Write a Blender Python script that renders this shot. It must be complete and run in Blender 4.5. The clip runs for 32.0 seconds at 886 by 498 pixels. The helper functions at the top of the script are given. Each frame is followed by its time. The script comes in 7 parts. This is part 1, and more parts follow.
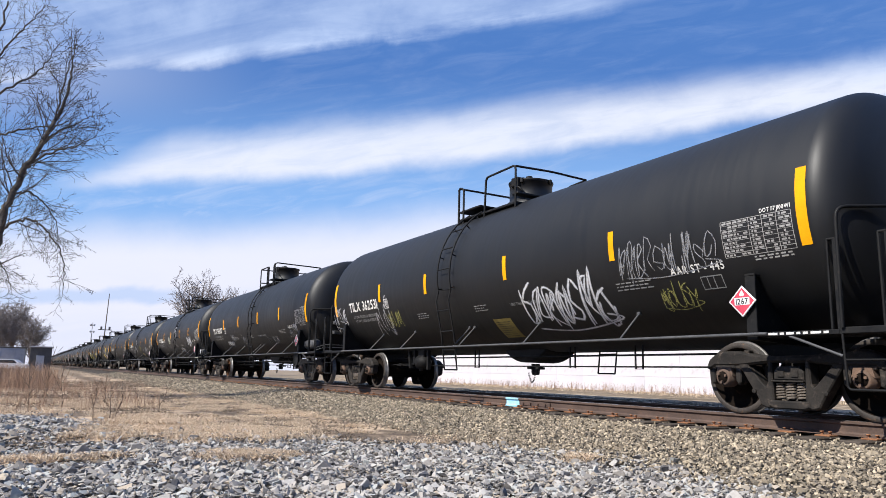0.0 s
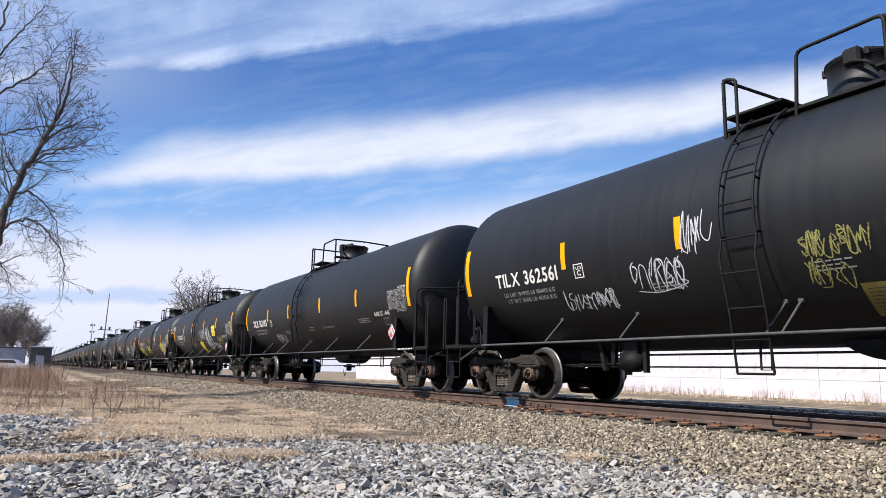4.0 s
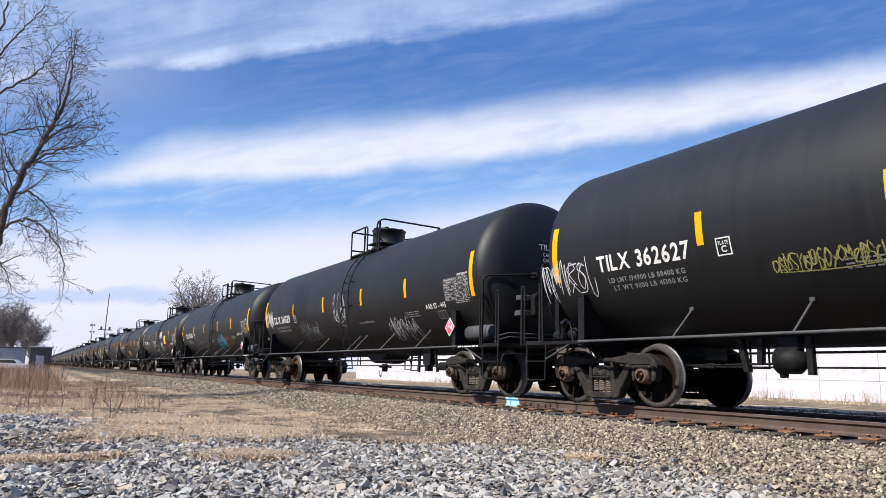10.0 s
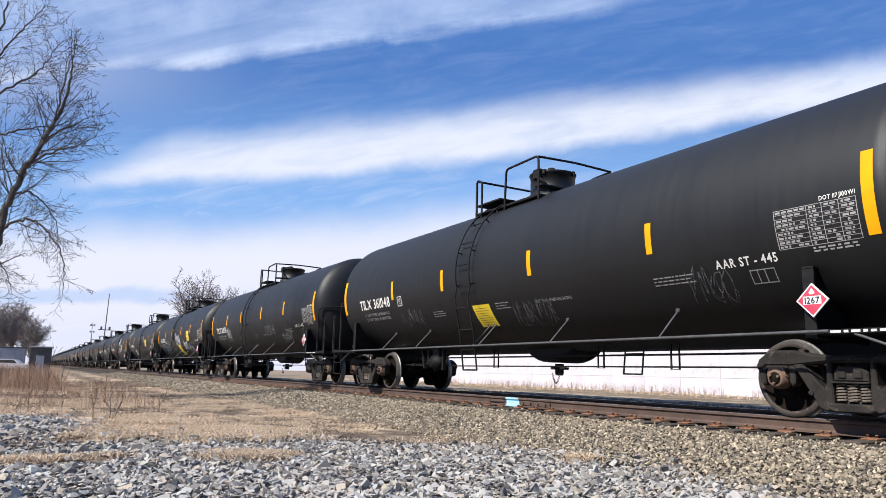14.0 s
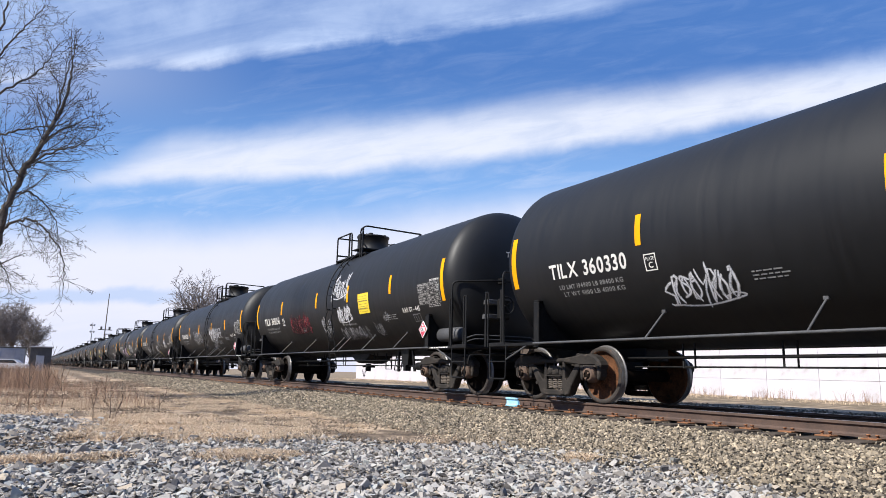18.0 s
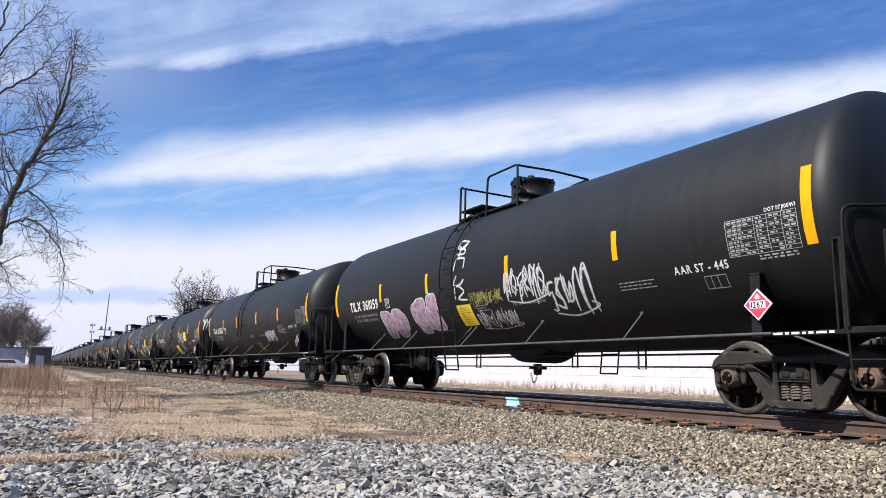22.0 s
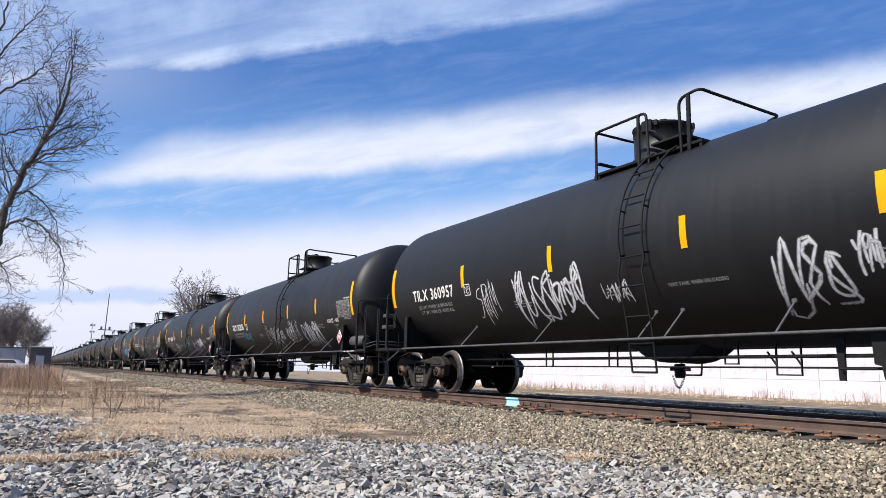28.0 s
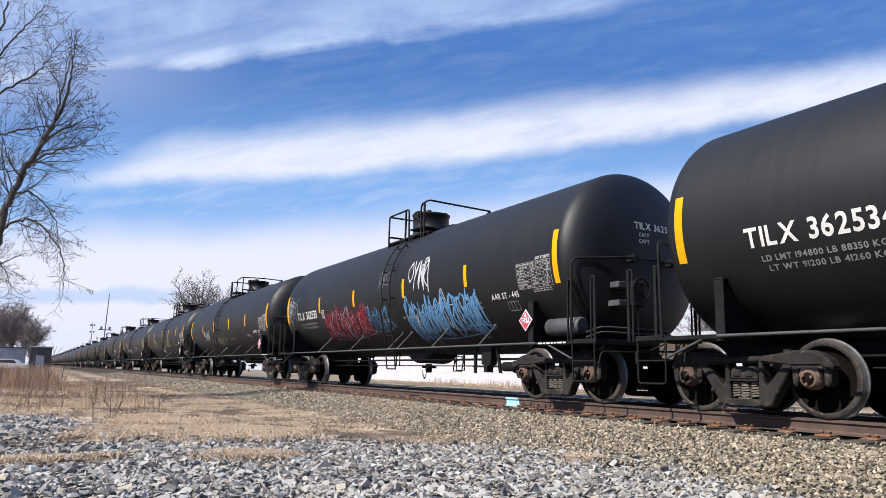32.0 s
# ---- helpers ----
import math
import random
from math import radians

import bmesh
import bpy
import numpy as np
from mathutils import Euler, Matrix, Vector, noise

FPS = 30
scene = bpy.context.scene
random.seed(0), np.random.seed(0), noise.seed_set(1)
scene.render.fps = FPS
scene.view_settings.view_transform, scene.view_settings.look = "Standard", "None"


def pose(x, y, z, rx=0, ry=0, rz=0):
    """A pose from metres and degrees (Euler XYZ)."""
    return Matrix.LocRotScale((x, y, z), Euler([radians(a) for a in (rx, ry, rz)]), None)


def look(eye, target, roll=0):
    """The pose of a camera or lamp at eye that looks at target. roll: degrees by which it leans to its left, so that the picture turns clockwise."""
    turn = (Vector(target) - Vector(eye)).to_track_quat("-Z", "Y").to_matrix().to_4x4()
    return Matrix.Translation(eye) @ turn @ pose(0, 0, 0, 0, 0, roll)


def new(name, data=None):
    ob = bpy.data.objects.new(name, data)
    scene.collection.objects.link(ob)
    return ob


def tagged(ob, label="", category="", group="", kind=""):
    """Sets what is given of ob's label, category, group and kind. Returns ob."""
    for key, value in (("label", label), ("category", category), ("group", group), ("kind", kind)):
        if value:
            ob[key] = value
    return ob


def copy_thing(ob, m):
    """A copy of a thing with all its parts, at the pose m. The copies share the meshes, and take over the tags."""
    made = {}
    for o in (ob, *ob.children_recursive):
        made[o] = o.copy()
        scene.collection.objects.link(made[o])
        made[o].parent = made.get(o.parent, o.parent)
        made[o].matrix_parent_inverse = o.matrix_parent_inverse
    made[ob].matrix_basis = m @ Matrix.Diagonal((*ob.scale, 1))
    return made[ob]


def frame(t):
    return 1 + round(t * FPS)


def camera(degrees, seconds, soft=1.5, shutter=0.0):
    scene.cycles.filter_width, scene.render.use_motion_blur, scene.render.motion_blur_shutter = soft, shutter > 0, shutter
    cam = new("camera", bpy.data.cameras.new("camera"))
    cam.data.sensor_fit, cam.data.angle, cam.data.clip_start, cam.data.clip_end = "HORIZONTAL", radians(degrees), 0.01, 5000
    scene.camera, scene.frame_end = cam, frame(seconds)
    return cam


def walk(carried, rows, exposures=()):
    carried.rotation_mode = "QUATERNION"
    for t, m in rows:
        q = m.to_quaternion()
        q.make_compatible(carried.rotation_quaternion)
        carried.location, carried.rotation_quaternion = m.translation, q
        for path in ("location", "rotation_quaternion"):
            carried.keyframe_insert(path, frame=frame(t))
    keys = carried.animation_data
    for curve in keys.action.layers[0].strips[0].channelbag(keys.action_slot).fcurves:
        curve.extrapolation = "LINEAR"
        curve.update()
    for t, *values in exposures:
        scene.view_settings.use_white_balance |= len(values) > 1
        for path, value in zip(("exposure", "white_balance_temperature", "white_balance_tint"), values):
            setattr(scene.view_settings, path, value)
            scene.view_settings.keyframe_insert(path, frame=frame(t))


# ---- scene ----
cam = camera(64.49, 32.0, soft=0.5, shutter=0.0)
EYE = (0.0, -8.874, 0.406)
TARGET = (EYE[0] - 0.8548, EYE[1] + 0.4885, EYE[2] + 0.1754)
VIEW = look(EYE, TARGET, 1.44)
walk(cam, [(0.0, VIEW), (32.0, VIEW)], exposures=[(0.0, 0.35), (32.0, 0.35)])

# ---- light: sun from the camera's side, high; pale spring sky with cloud bands ----
SUN_TO = Vector((0.03, -0.655, 0.61)).normalized()
SUN_EL = math.asin(SUN_TO.z)
SUN_AZ = math.atan2(SUN_TO.x, SUN_TO.y)
sun_data = bpy.data.lights.new("sun", "SUN")
sun_data.energy, sun_data.angle, sun_data.color = 5.0, radians(0.53), (1.0, 0.96, 0.90)
sun = new("sun", sun_data)
sun.matrix_world = look(SUN_TO * 60, (0, 0, 0))


class Nodes:
    """A small helper to write node trees in plain lines."""

    def __init__(self, tree):
        self.tree = tree
        tree.nodes.clear()

    def add(self, kind):
        return self.tree.nodes.new(kind)

    def put(self, socket, value):
        if isinstance(value, bpy.types.NodeSocket):
            self.tree.links.new(value, socket)
        else:
            socket.default_value = value

    def math(self, op, a, b=0.0, c=0.0, clamp=False):
        node = self.add("ShaderNodeMath")
        node.operation, node.use_clamp = op, clamp
        for socket, value in zip(node.inputs, (a, b, c)):
            self.put(socket, value)
        return node.outputs[0]

    def vmath(self, op, a, b=(0, 0, 0)):
        node = self.add("ShaderNodeVectorMath")
        node.operation = op
        self.put(node.inputs[0], a)
        if op == "SCALE":
            self.put(node.inputs[3], b)
        else:
            self.put(node.inputs[1], b)
        return node.outputs["Value"] if op in ("DOT_PRODUCT", "LENGTH") else node.outputs[0]

    def noise(self, vector, scale, detail=4.0, rough=0.55, distortion=0.0):
        node = self.add("ShaderNodeTexNoise")
        self.put(node.inputs["Vector"], vector)
        for key, value in (("Scale", scale), ("Detail", detail), ("Roughness", rough), ("Distortion", distortion)):
            self.put(node.inputs[key], value)
        return node.outputs["Fac"]

    def step(self, value, low, high, to_low=0.0, to_high=1.0):
        node = self.add("ShaderNodeMapRange")
        node.interpolation_type = "SMOOTHSTEP"
        for socket, v in zip(node.inputs, (value, low, high, to_low, to_high)):
            self.put(socket, v)
        return node.outputs[0]

    def mix(self, fac, a, b):
        node = self.add("ShaderNodeMix")
        node.data_type = "RGBA"
        self.put(node.inputs[0], fac)
        for socket, v in ((node.inputs[6], a), (node.inputs[7], b)):
            self.put(socket, v if isinstance(v, bpy.types.NodeSocket) else (*v, 1.0))
        return node.outputs[2]

    def combine(self, x, y, z):
        node = self.add("ShaderNodeCombineXYZ")
        for socket, v in zip(node.inputs, (x, y, z)):
            self.put(socket, v)
        return node.outputs[0]


def build_world():
    """Clear sky, with long cirrus bands laid out by direction on a tangent plane of the north-western sky."""
    world = bpy.data.worlds.new("sky")
    scene.world = world
    world.use_nodes = True
    n = Nodes(world.node_tree)
    out = n.add("ShaderNodeOutputWorld")
    sky = n.add("ShaderNodeTexSky")
    sky.sky_type, sky.sun_disc = "NISHITA", False
    sky.sun_elevation, sky.sun_rotation = SUN_EL, SUN_AZ
    sky.air_density, sky.dust_density, sky.ozone_density = 1.0, 0.6, 1.6
    way = n.vmath("NORMALIZE", n.add("ShaderNodeTexCoord").outputs["Generated"])
    # axes of the tangent plane, towards which the bands run
    m = VIEW.to_3x3()
    right, up, ahead = m.col[0], m.col[1], -m.col[2]
    depth = n.vmath("DOT_PRODUCT", way, tuple(ahead))
    safe = n.math("MAXIMUM", depth, 0.08)
    u = n.math("DIVIDE", n.vmath("DOT_PRODUCT", way, tuple(right)), safe)
    v = n.math("DIVIDE", n.vmath("DOT_PRODUCT", way, tuple(up)), safe)
    plane = n.combine(u, v, 0.0)
    # streaks stretched along the bands
    tilt = n.combine(n.math("ADD", n.math("MULTIPLY", u, 0.985), n.math("MULTIPLY", v, 0.17)),
                     n.math("MULTIPLY", n.math("SUBTRACT", n.math("MULTIPLY", v, 0.985), n.math("MULTIPLY", u, 0.17)), 5.0), 0.0)
    streak = n.noise(tilt, 2.6, 7.0, 0.6, 0.4)
    fine = n.noise(tilt, 9.0, 6.0, 0.62, 0.6)
    puff = n.noise(plane, 7.0, 7.0, 0.6, 0.3)
    wob = n.math("ADD", n.math("MULTIPLY", n.math("SUBTRACT", streak, 0.5), 0.030), n.math("MULTIPLY", n.math("SUBTRACT", puff, 0.5), 0.034))

    def line(a, b, c):
        """v of a line a + b u + c u^2"""
        return n.math("ADD", n.math("ADD", a, n.math("MULTIPLY", u, b)), n.math("MULTIPLY", n.math("MULTIPLY", u, u), c))

    vw = n.math("ADD", v, wob)
    # main white band: between its lower and upper edges
    low = n.step(n.math("SUBTRACT", vw, line(0.1215, 0.100, 0.072)), -0.014, 0.016)
    upper = n.math("MINIMUM", line(0.194, 0.112, 0.040), n.math("MULTIPLY_ADD", u, 0.40, 0.312))
    high = n.step(n.math("SUBTRACT", vw, upper), -0.038, 0.022, 1.0, 0.0)
    left = n.step(u, -0.66, -0.44)
    main = n.math("MULTIPLY", n.math("MULTIPLY", low, high), n.math("MULTIPLY_ADD", left, 0.66, 0.33))
    main = n.math("MULTIPLY", main, n.math("MULTIPLY", n.step(fine, 0.25, 0.62, 0.80, 1.0), n.step(puff, 0.28, 0.55, 0.85, 1.0)))
    # upper wispy band, fading to the right
    rise = n.math("SUBTRACT", vw, line(0.308, 0.125, 0.0))
    low2 = n.math("MULTIPLY", n.step(rise, -0.010, 0.014), n.step(rise, 0.004, 0.06, 1.0, 0.62))
    fade2 = n.step(u, 0.12, 0.40, 1.0, 0.0)
    wisp = n.math("MULTIPLY", n.math("MULTIPLY", low2, fade2), n.math("MULTIPLY", n.step(streak, 0.34, 0.66, 0.45, 0.95), n.step(puff, 0.30, 0.62, 0.60, 1.0)))
    haze_left = n.math("MULTIPLY", n.step(u, -0.62, -0.20, 0.36, 0.0), n.step(v, 0.15, 0.26))
    # pale sheet towards the horizon, with a thin blue gap low down on the left
    low3 = n.step(n.math("SUBTRACT", vw, line(0.052, 0.10, 0.10)), -0.040, 0.036, 1.0, 0.0)
    sheet = n.math("MULTIPLY", low3, n.step(streak, 0.30, 0.60, 0.86, 0.98))
    gap = n.math("MULTIPLY", n.step(n.math("ABSOLUTE", n.math("ADD", vw, 0.066)), 0.004, 0.016, 1.0, 0.0), n.step(u, -0.42, -0.28, 0.45, 0.0))
    sheet = n.math("MULTIPLY", sheet, n.math("SUBTRACT", 1.0, gap))
    veil = n.math("MULTIPLY", n.step(fine, 0.38, 0.78), n.step(v, 0.06, 0.20, 0.32, 0.09))
    cover = n.math("MAXIMUM", main, n.math("MAXIMUM", n.math("MAXIMUM", wisp, haze_left), n.math("MAXIMUM", sheet, veil)))
    ahead_mask = n.step(depth, 0.05, 0.30)
    # elsewhere the same kind of thin streaks goes on
    other = n.step(n.noise(n.vmath("MULTIPLY", way, (1.0, 3.0, 4.0)), 2.0, 6.0, 0.6, 0.5), 0.48, 0.75, 0.0, 0.8)
    cover = n.math("ADD", n.math("MULTIPLY", cover, ahead_mask), n.math("MULTIPLY", other, n.math("SUBTRACT", 1.0, ahead_mask)), clamp=True)
    blue = n.add("ShaderNodeBackground")
    deep = n.mix(n.step(v, 0.06, 0.27), (2.9, 5.5, 10.4), (0.86, 2.38, 6.6))
    n.put(blue.inputs[0], n.mix(0.85, sky.outputs[0], deep))
    blue.inputs[1].default_value = 0.075
    white = n.add("ShaderNodeBackground")
    low_white = n.mix(n.step(v, -0.15, 0.2), (0.86, 0.87, 1.02), (0.83, 0.88, 1.02))
    n.put(white.inputs[0], n.mix(n.step(v, 0.22, 0.30), low_white, (0.68, 0.82, 1.10)))
    white.inputs[1].default_value = 0.80
    mixed = n.add("ShaderNodeMixShader")
    n.put(mixed.inputs[0], cover)
    n.put(mixed.inputs[1], blue.outputs[0])
    n.put(mixed.inputs[2], white.outputs[0])
    n.put(out.inputs[0], mixed.outputs[0])


build_world()


# ---- materials ----
def principled(name):
    mat = bpy.data.materials.new(name)
    mat.use_nodes = True
    n = Nodes(mat.node_tree)
    out = n.add("ShaderNodeOutputMaterial")
    b = n.add("ShaderNodeBsdfPrincipled")
    n.put(out.inputs[0], b.outputs[0])
    return mat, n, b


def bumped(n, b, height, strength, distance):
    node = n.add("ShaderNodeBump")
    node.inputs["Strength"].default_value, node.inputs["Distance"].default_value = strength, distance
    n.put(node.inputs["Height"], height)
    n.put(b.inputs["Normal"], node.outputs[0])


def surface(name, low, high, rough=(0.5, 0.7), scale=6.0, fine=60.0, metal=0.0, bump=0.15, depth=0.004, spec=0.5, dirt=None, dirt_at=(0.55, 0.75), vary=0.0, island=False):
    """A surface that varies between two colours at two scales, with a fine relief; dirt: a third colour in patches."""
    mat, n, b = principled(name)
    where = n.add("ShaderNodeTexCoord").outputs["Object"]
    big = n.noise(where, scale, 5.0, 0.6)
    small = n.noise(where, fine, 3.0, 0.6)
    both = n.math("MULTIPLY_ADD", small, 0.45, n.math("MULTIPLY", big, 0.55))
    fac = n.step(both, 0.32, 0.68)
    if vary:
        rnd = n.add("ShaderNodeNewGeometry").outputs["Random Per Island"] if island else n.add("ShaderNodeObjectInfo").outputs["Random"]
        fac = n.math("MULTIPLY_ADD", rnd, vary, n.math("MULTIPLY", fac, 1.0 - vary))
    colour = n.mix(fac, low, high)
    if dirt:
        colour = n.mix(n.step(n.noise(where, scale * 2.3, 6.0, 0.65), *dirt_at), colour, dirt)
    n.put(b.inputs["Base Color"], colour)
    n.put(b.inputs["Roughness"], n.step(both, 0.3, 0.7, *rough))
    b.inputs["Metallic"].default_value = metal
    b.inputs["Specular IOR Level"].default_value = spec
    if bump:
        bumped(n, b, both, bump, depth)
    return mat


def tank_paint():
    """Black jacket paint with rain streaks, dust and long faint jacket dents, a little different from car to car."""
    mat, n, b = principled("tank_paint")
    tex = n.add("ShaderNodeTexCoord")
    where = tex.outputs["Object"]
    rnd = n.add("ShaderNodeObjectInfo").outputs["Random"]
    moved = n.vmath("ADD", where, n.combine(n.math("MULTIPLY", rnd, 37.0), 0.0, 0.0))
    streaks = n.noise(n.vmath("MULTIPLY", moved, (7.0, 0.7, 0.35)), 1.6, 6.0, 0.65)
    dust = n.noise(moved, 1.1, 6.0, 0.6)
    grain = n.noise(moved, 45.0, 3.0, 0.6)
    fac = n.math("MULTIPLY_ADD", streaks, 0.55, n.math("MULTIPLY_ADD", dust, 0.35, n.math("MULTIPLY", grain, 0.10)))
    base = n.mix(n.step(fac, 0.34, 0.66), (0.0022, 0.0025, 0.0033), (0.0050, 0.0055, 0.0067))
    base = n.mix(n.math("MULTIPLY", n.step(streaks, 0.60, 0.84), 0.22), base, (0.024, 0.0235, 0.023))
    base = n.mix(n.math("MULTIPLY", rnd, 0.35), base, (0.010, 0.0096, 0.0092))
    n.put(b.inputs["Base Color"], base)
    n.put(b.inputs["Roughness"], n.step(fac, 0.3, 0.7, 0.47, 0.60))
    b.inputs["Specular IOR Level"].default_value = 0.46
    bumped(n, b, n.math("MULTIPLY_ADD", grain, 0.08, n.noise(n.vmath("MULTIPLY", moved, (1.0, 0.6, 0.6)), 1.3, 3.0, 0.5)), 0.10, 0.03)
    return mat


def spray(name, colour, worn=0.35):
    """Sprayed paint: thin and broken where it has worn."""
    mat, n, b = principled(name)
    where = n.add("ShaderNodeTexCoord").outputs["Object"]
    patch = n.noise(where, 9.0, 6.0, 0.7)
    n.put(b.inputs["Base Color"], n.mix(n.step(patch, 0.2, 0.8), tuple(c * 0.72 for c in colour), colour))
    b.inputs["Roughness"].default_value = 0.6
    grain = n.noise(where, 55.0, 4.0, 0.7)
    kept = n.step(n.math("MULTIPLY_ADD", grain, 0.5, n.math("MULTIPLY", patch, 0.5)), worn - 0.12, worn + 0.16)
    across = n.add("ShaderNodeAttribute")
    across.attribute_name = "core"
    edge = n.step(n.math("MULTIPLY_ADD", n.math("SUBTRACT", grain, 0.5), 0.5, across.outputs["Fac"]), 0.14, 0.86)
    n.put(b.inputs["Alpha"], n.math("MULTIPLY", kept, edge))
    return mat


SPRAYS = {"white": ((0.66, 0.66, 0.68), 0.38), "dim": ((0.30, 0.30, 0.31), 0.42), "faint": ((0.11, 0.11, 0.115), 0.46), "cream": ((0.58, 0.58, 0.44), 0.36), "olive": ((0.33, 0.31, 0.10), 0.40),
          "yellow": ((0.74, 0.66, 0.05), 0.36), "cyan": ((0.09, 0.36, 0.46), 0.43), "orange": ((0.42, 0.17, 0.08), 0.42), "red": ((0.30, 0.03, 0.045), 0.47), "blue": ((0.13, 0.33, 0.58), 0.36),
          "pink": ((0.50, 0.34, 0.44), 0.40), "lilac": ((0.36, 0.33, 0.50), 0.40)}
SPRAY = {key: spray("spray_" + key, *value) for key, value in SPRAYS.items()}
TANK = tank_paint()
BLACK_IRON = surface("black_iron", (0.0035, 0.0035, 0.0038), (0.0125, 0.012, 0.0115), (0.5, 0.75), 5.0, 60.0, spec=0.25, dirt=(0.028, 0.024, 0.020))
CAST = surface("cast_steel", (0.011, 0.0098, 0.0088), (0.046, 0.039, 0.033), (0.7, 0.9), 5.0, 55.0, bump=0.35, depth=0.006, spec=0.25, dirt=(0.090, 0.070, 0.056), dirt_at=(0.54, 0.74), vary=0.3)
COUPLER_STEEL = surface("coupler_steel", (0.060, 0.046, 0.038), (0.16, 0.122, 0.098), (0.75, 0.9), 6.0, 60.0, bump=0.3, spec=0.2, dirt=(0.05, 0.037, 0.03), vary=0.2)
SPRING = surface("spring_steel", (0.10, 0.082, 0.066), (0.23, 0.19, 0.155), (0.6, 0.8), 9.0, 80.0, bump=0.2, spec=0.3, vary=0.3)
GREY_PAINT = surface("grey_paint", (0.045, 0.045, 0.047), (0.095, 0.095, 0.098), (0.5, 0.7), 5.0, 70.0, dirt=(0.05, 0.045, 0.04))
WHEEL_STEEL = surface("wheel_steel", (0.0040, 0.0034, 0.0030), (0.017, 0.012, 0.009), (0.8, 0.95), 3.0, 45.0, bump=0.2, spec=0.05, dirt=(0.085, 0.043, 0.026), dirt_at=(0.60, 0.78), vary=0.5)
RIM_STEEL = surface("wheel_rim", (0.012, 0.0105, 0.0095), (0.075, 0.062, 0.053), (0.6, 0.8), 4.0, 50.0, bump=0.15, spec=0.3, dirt=(0.17, 0.09, 0.05), dirt_at=(0.58, 0.72), vary=0.3)
TREAD = surface("worn_tread", (0.11, 0.105, 0.10), (0.24, 0.23, 0.22), (0.35, 0.55), 8.0, 80.0, metal=0.6, bump=0.05)
RUST_CAP = surface("rusty_cap", (0.060, 0.046, 0.038), (0.20, 0.125, 0.085), (0.7, 0.9), 9.0, 80.0, bump=0.3, spec=0.25, vary=0.5)
YELLOW = surface("reflective_yellow", (0.80, 0.335, 0.002), (0.92, 0.415, 0.004), (0.6, 0.75), 4.0, 120.0, bump=0.04, spec=0.15)
DULL_YELLOW = surface("faded_yellow", (0.16, 0.12, 0.03), (0.28, 0.22, 0.06), (0.5, 0.7), 5.0, 60.0, bump=0.04)
PANEL_YELLOW = surface("warning_yellow", (0.78, 0.55, 0.02), (0.90, 0.68, 0.05), (0.4, 0.55), 4.0, 90.0, bump=0.04)
LETTER = surface("letter_white", (0.58, 0.56, 0.52), (0.80, 0.78, 0.73), (0.45, 0.6), 6.0, 90.0, bump=0.03)
LETTER_DIM = surface("dusty_letter", (0.16, 0.16, 0.16), (0.30, 0.30, 0.29), (0.5, 0.7), 6.0, 90.0, bump=0.03)
TABLE_LINE = surface("table_print_white", (0.26, 0.25, 0.235), (0.44, 0.43, 0.41), (0.5, 0.7), 6.0, 90.0, bump=0.03)
PRINT_BLACK = surface("print_black", (0.015, 0.015, 0.015), (0.03, 0.03, 0.03), (0.5, 0.6), 6.0, 90.0, bump=0.0)
PLACARD_RED = surface("placard_red", (0.50, 0.035, 0.07), (0.68, 0.07, 0.11), (0.4, 0.5), 5.0, 90.0, bump=0.02)
PLACARD_WHITE = surface("placard_white", (0.65, 0.62, 0.62), (0.82, 0.80, 0.80), (0.4, 0.5), 5.0, 90.0, bump=0.02)
RAIL_SIDE = surface("rail_side_rust", (0.055, 0.035, 0.027), (0.12, 0.075, 0.055), (0.65, 0.85), 3.0, 50.0, bump=0.25, dirt=(0.16, 0.085, 0.045), dirt_at=(0.58, 0.8))
RAIL_TOP = surface("rail_running_face", (0.32, 0.31, 0.31), (0.52, 0.51, 0.50), (0.22, 0.4), 5.0, 90.0, metal=0.9, bump=0.03)
RUST_BRIGHT = surface("bright_rust", (0.16, 0.065, 0.028), (0.36, 0.17, 0.08), (0.8, 0.95), 12.0, 90.0, bump=0.3, vary=0.4)
TIE_WOOD = surface("tie_wood", (0.035, 0.027, 0.021), (0.10, 0.078, 0.06), (0.8, 0.95), 3.0, 50.0, bump=0.4, dirt=(0.17, 0.12, 0.085), vary=0.4)
BLUE_MARK = surface("light_blue_paint", (0.25, 0.55, 0.70), (0.42, 0.72, 0.85), (0.6, 0.8), 9.0, 80.0, dirt=(0.5, 0.5, 0.5), bump=0.1)


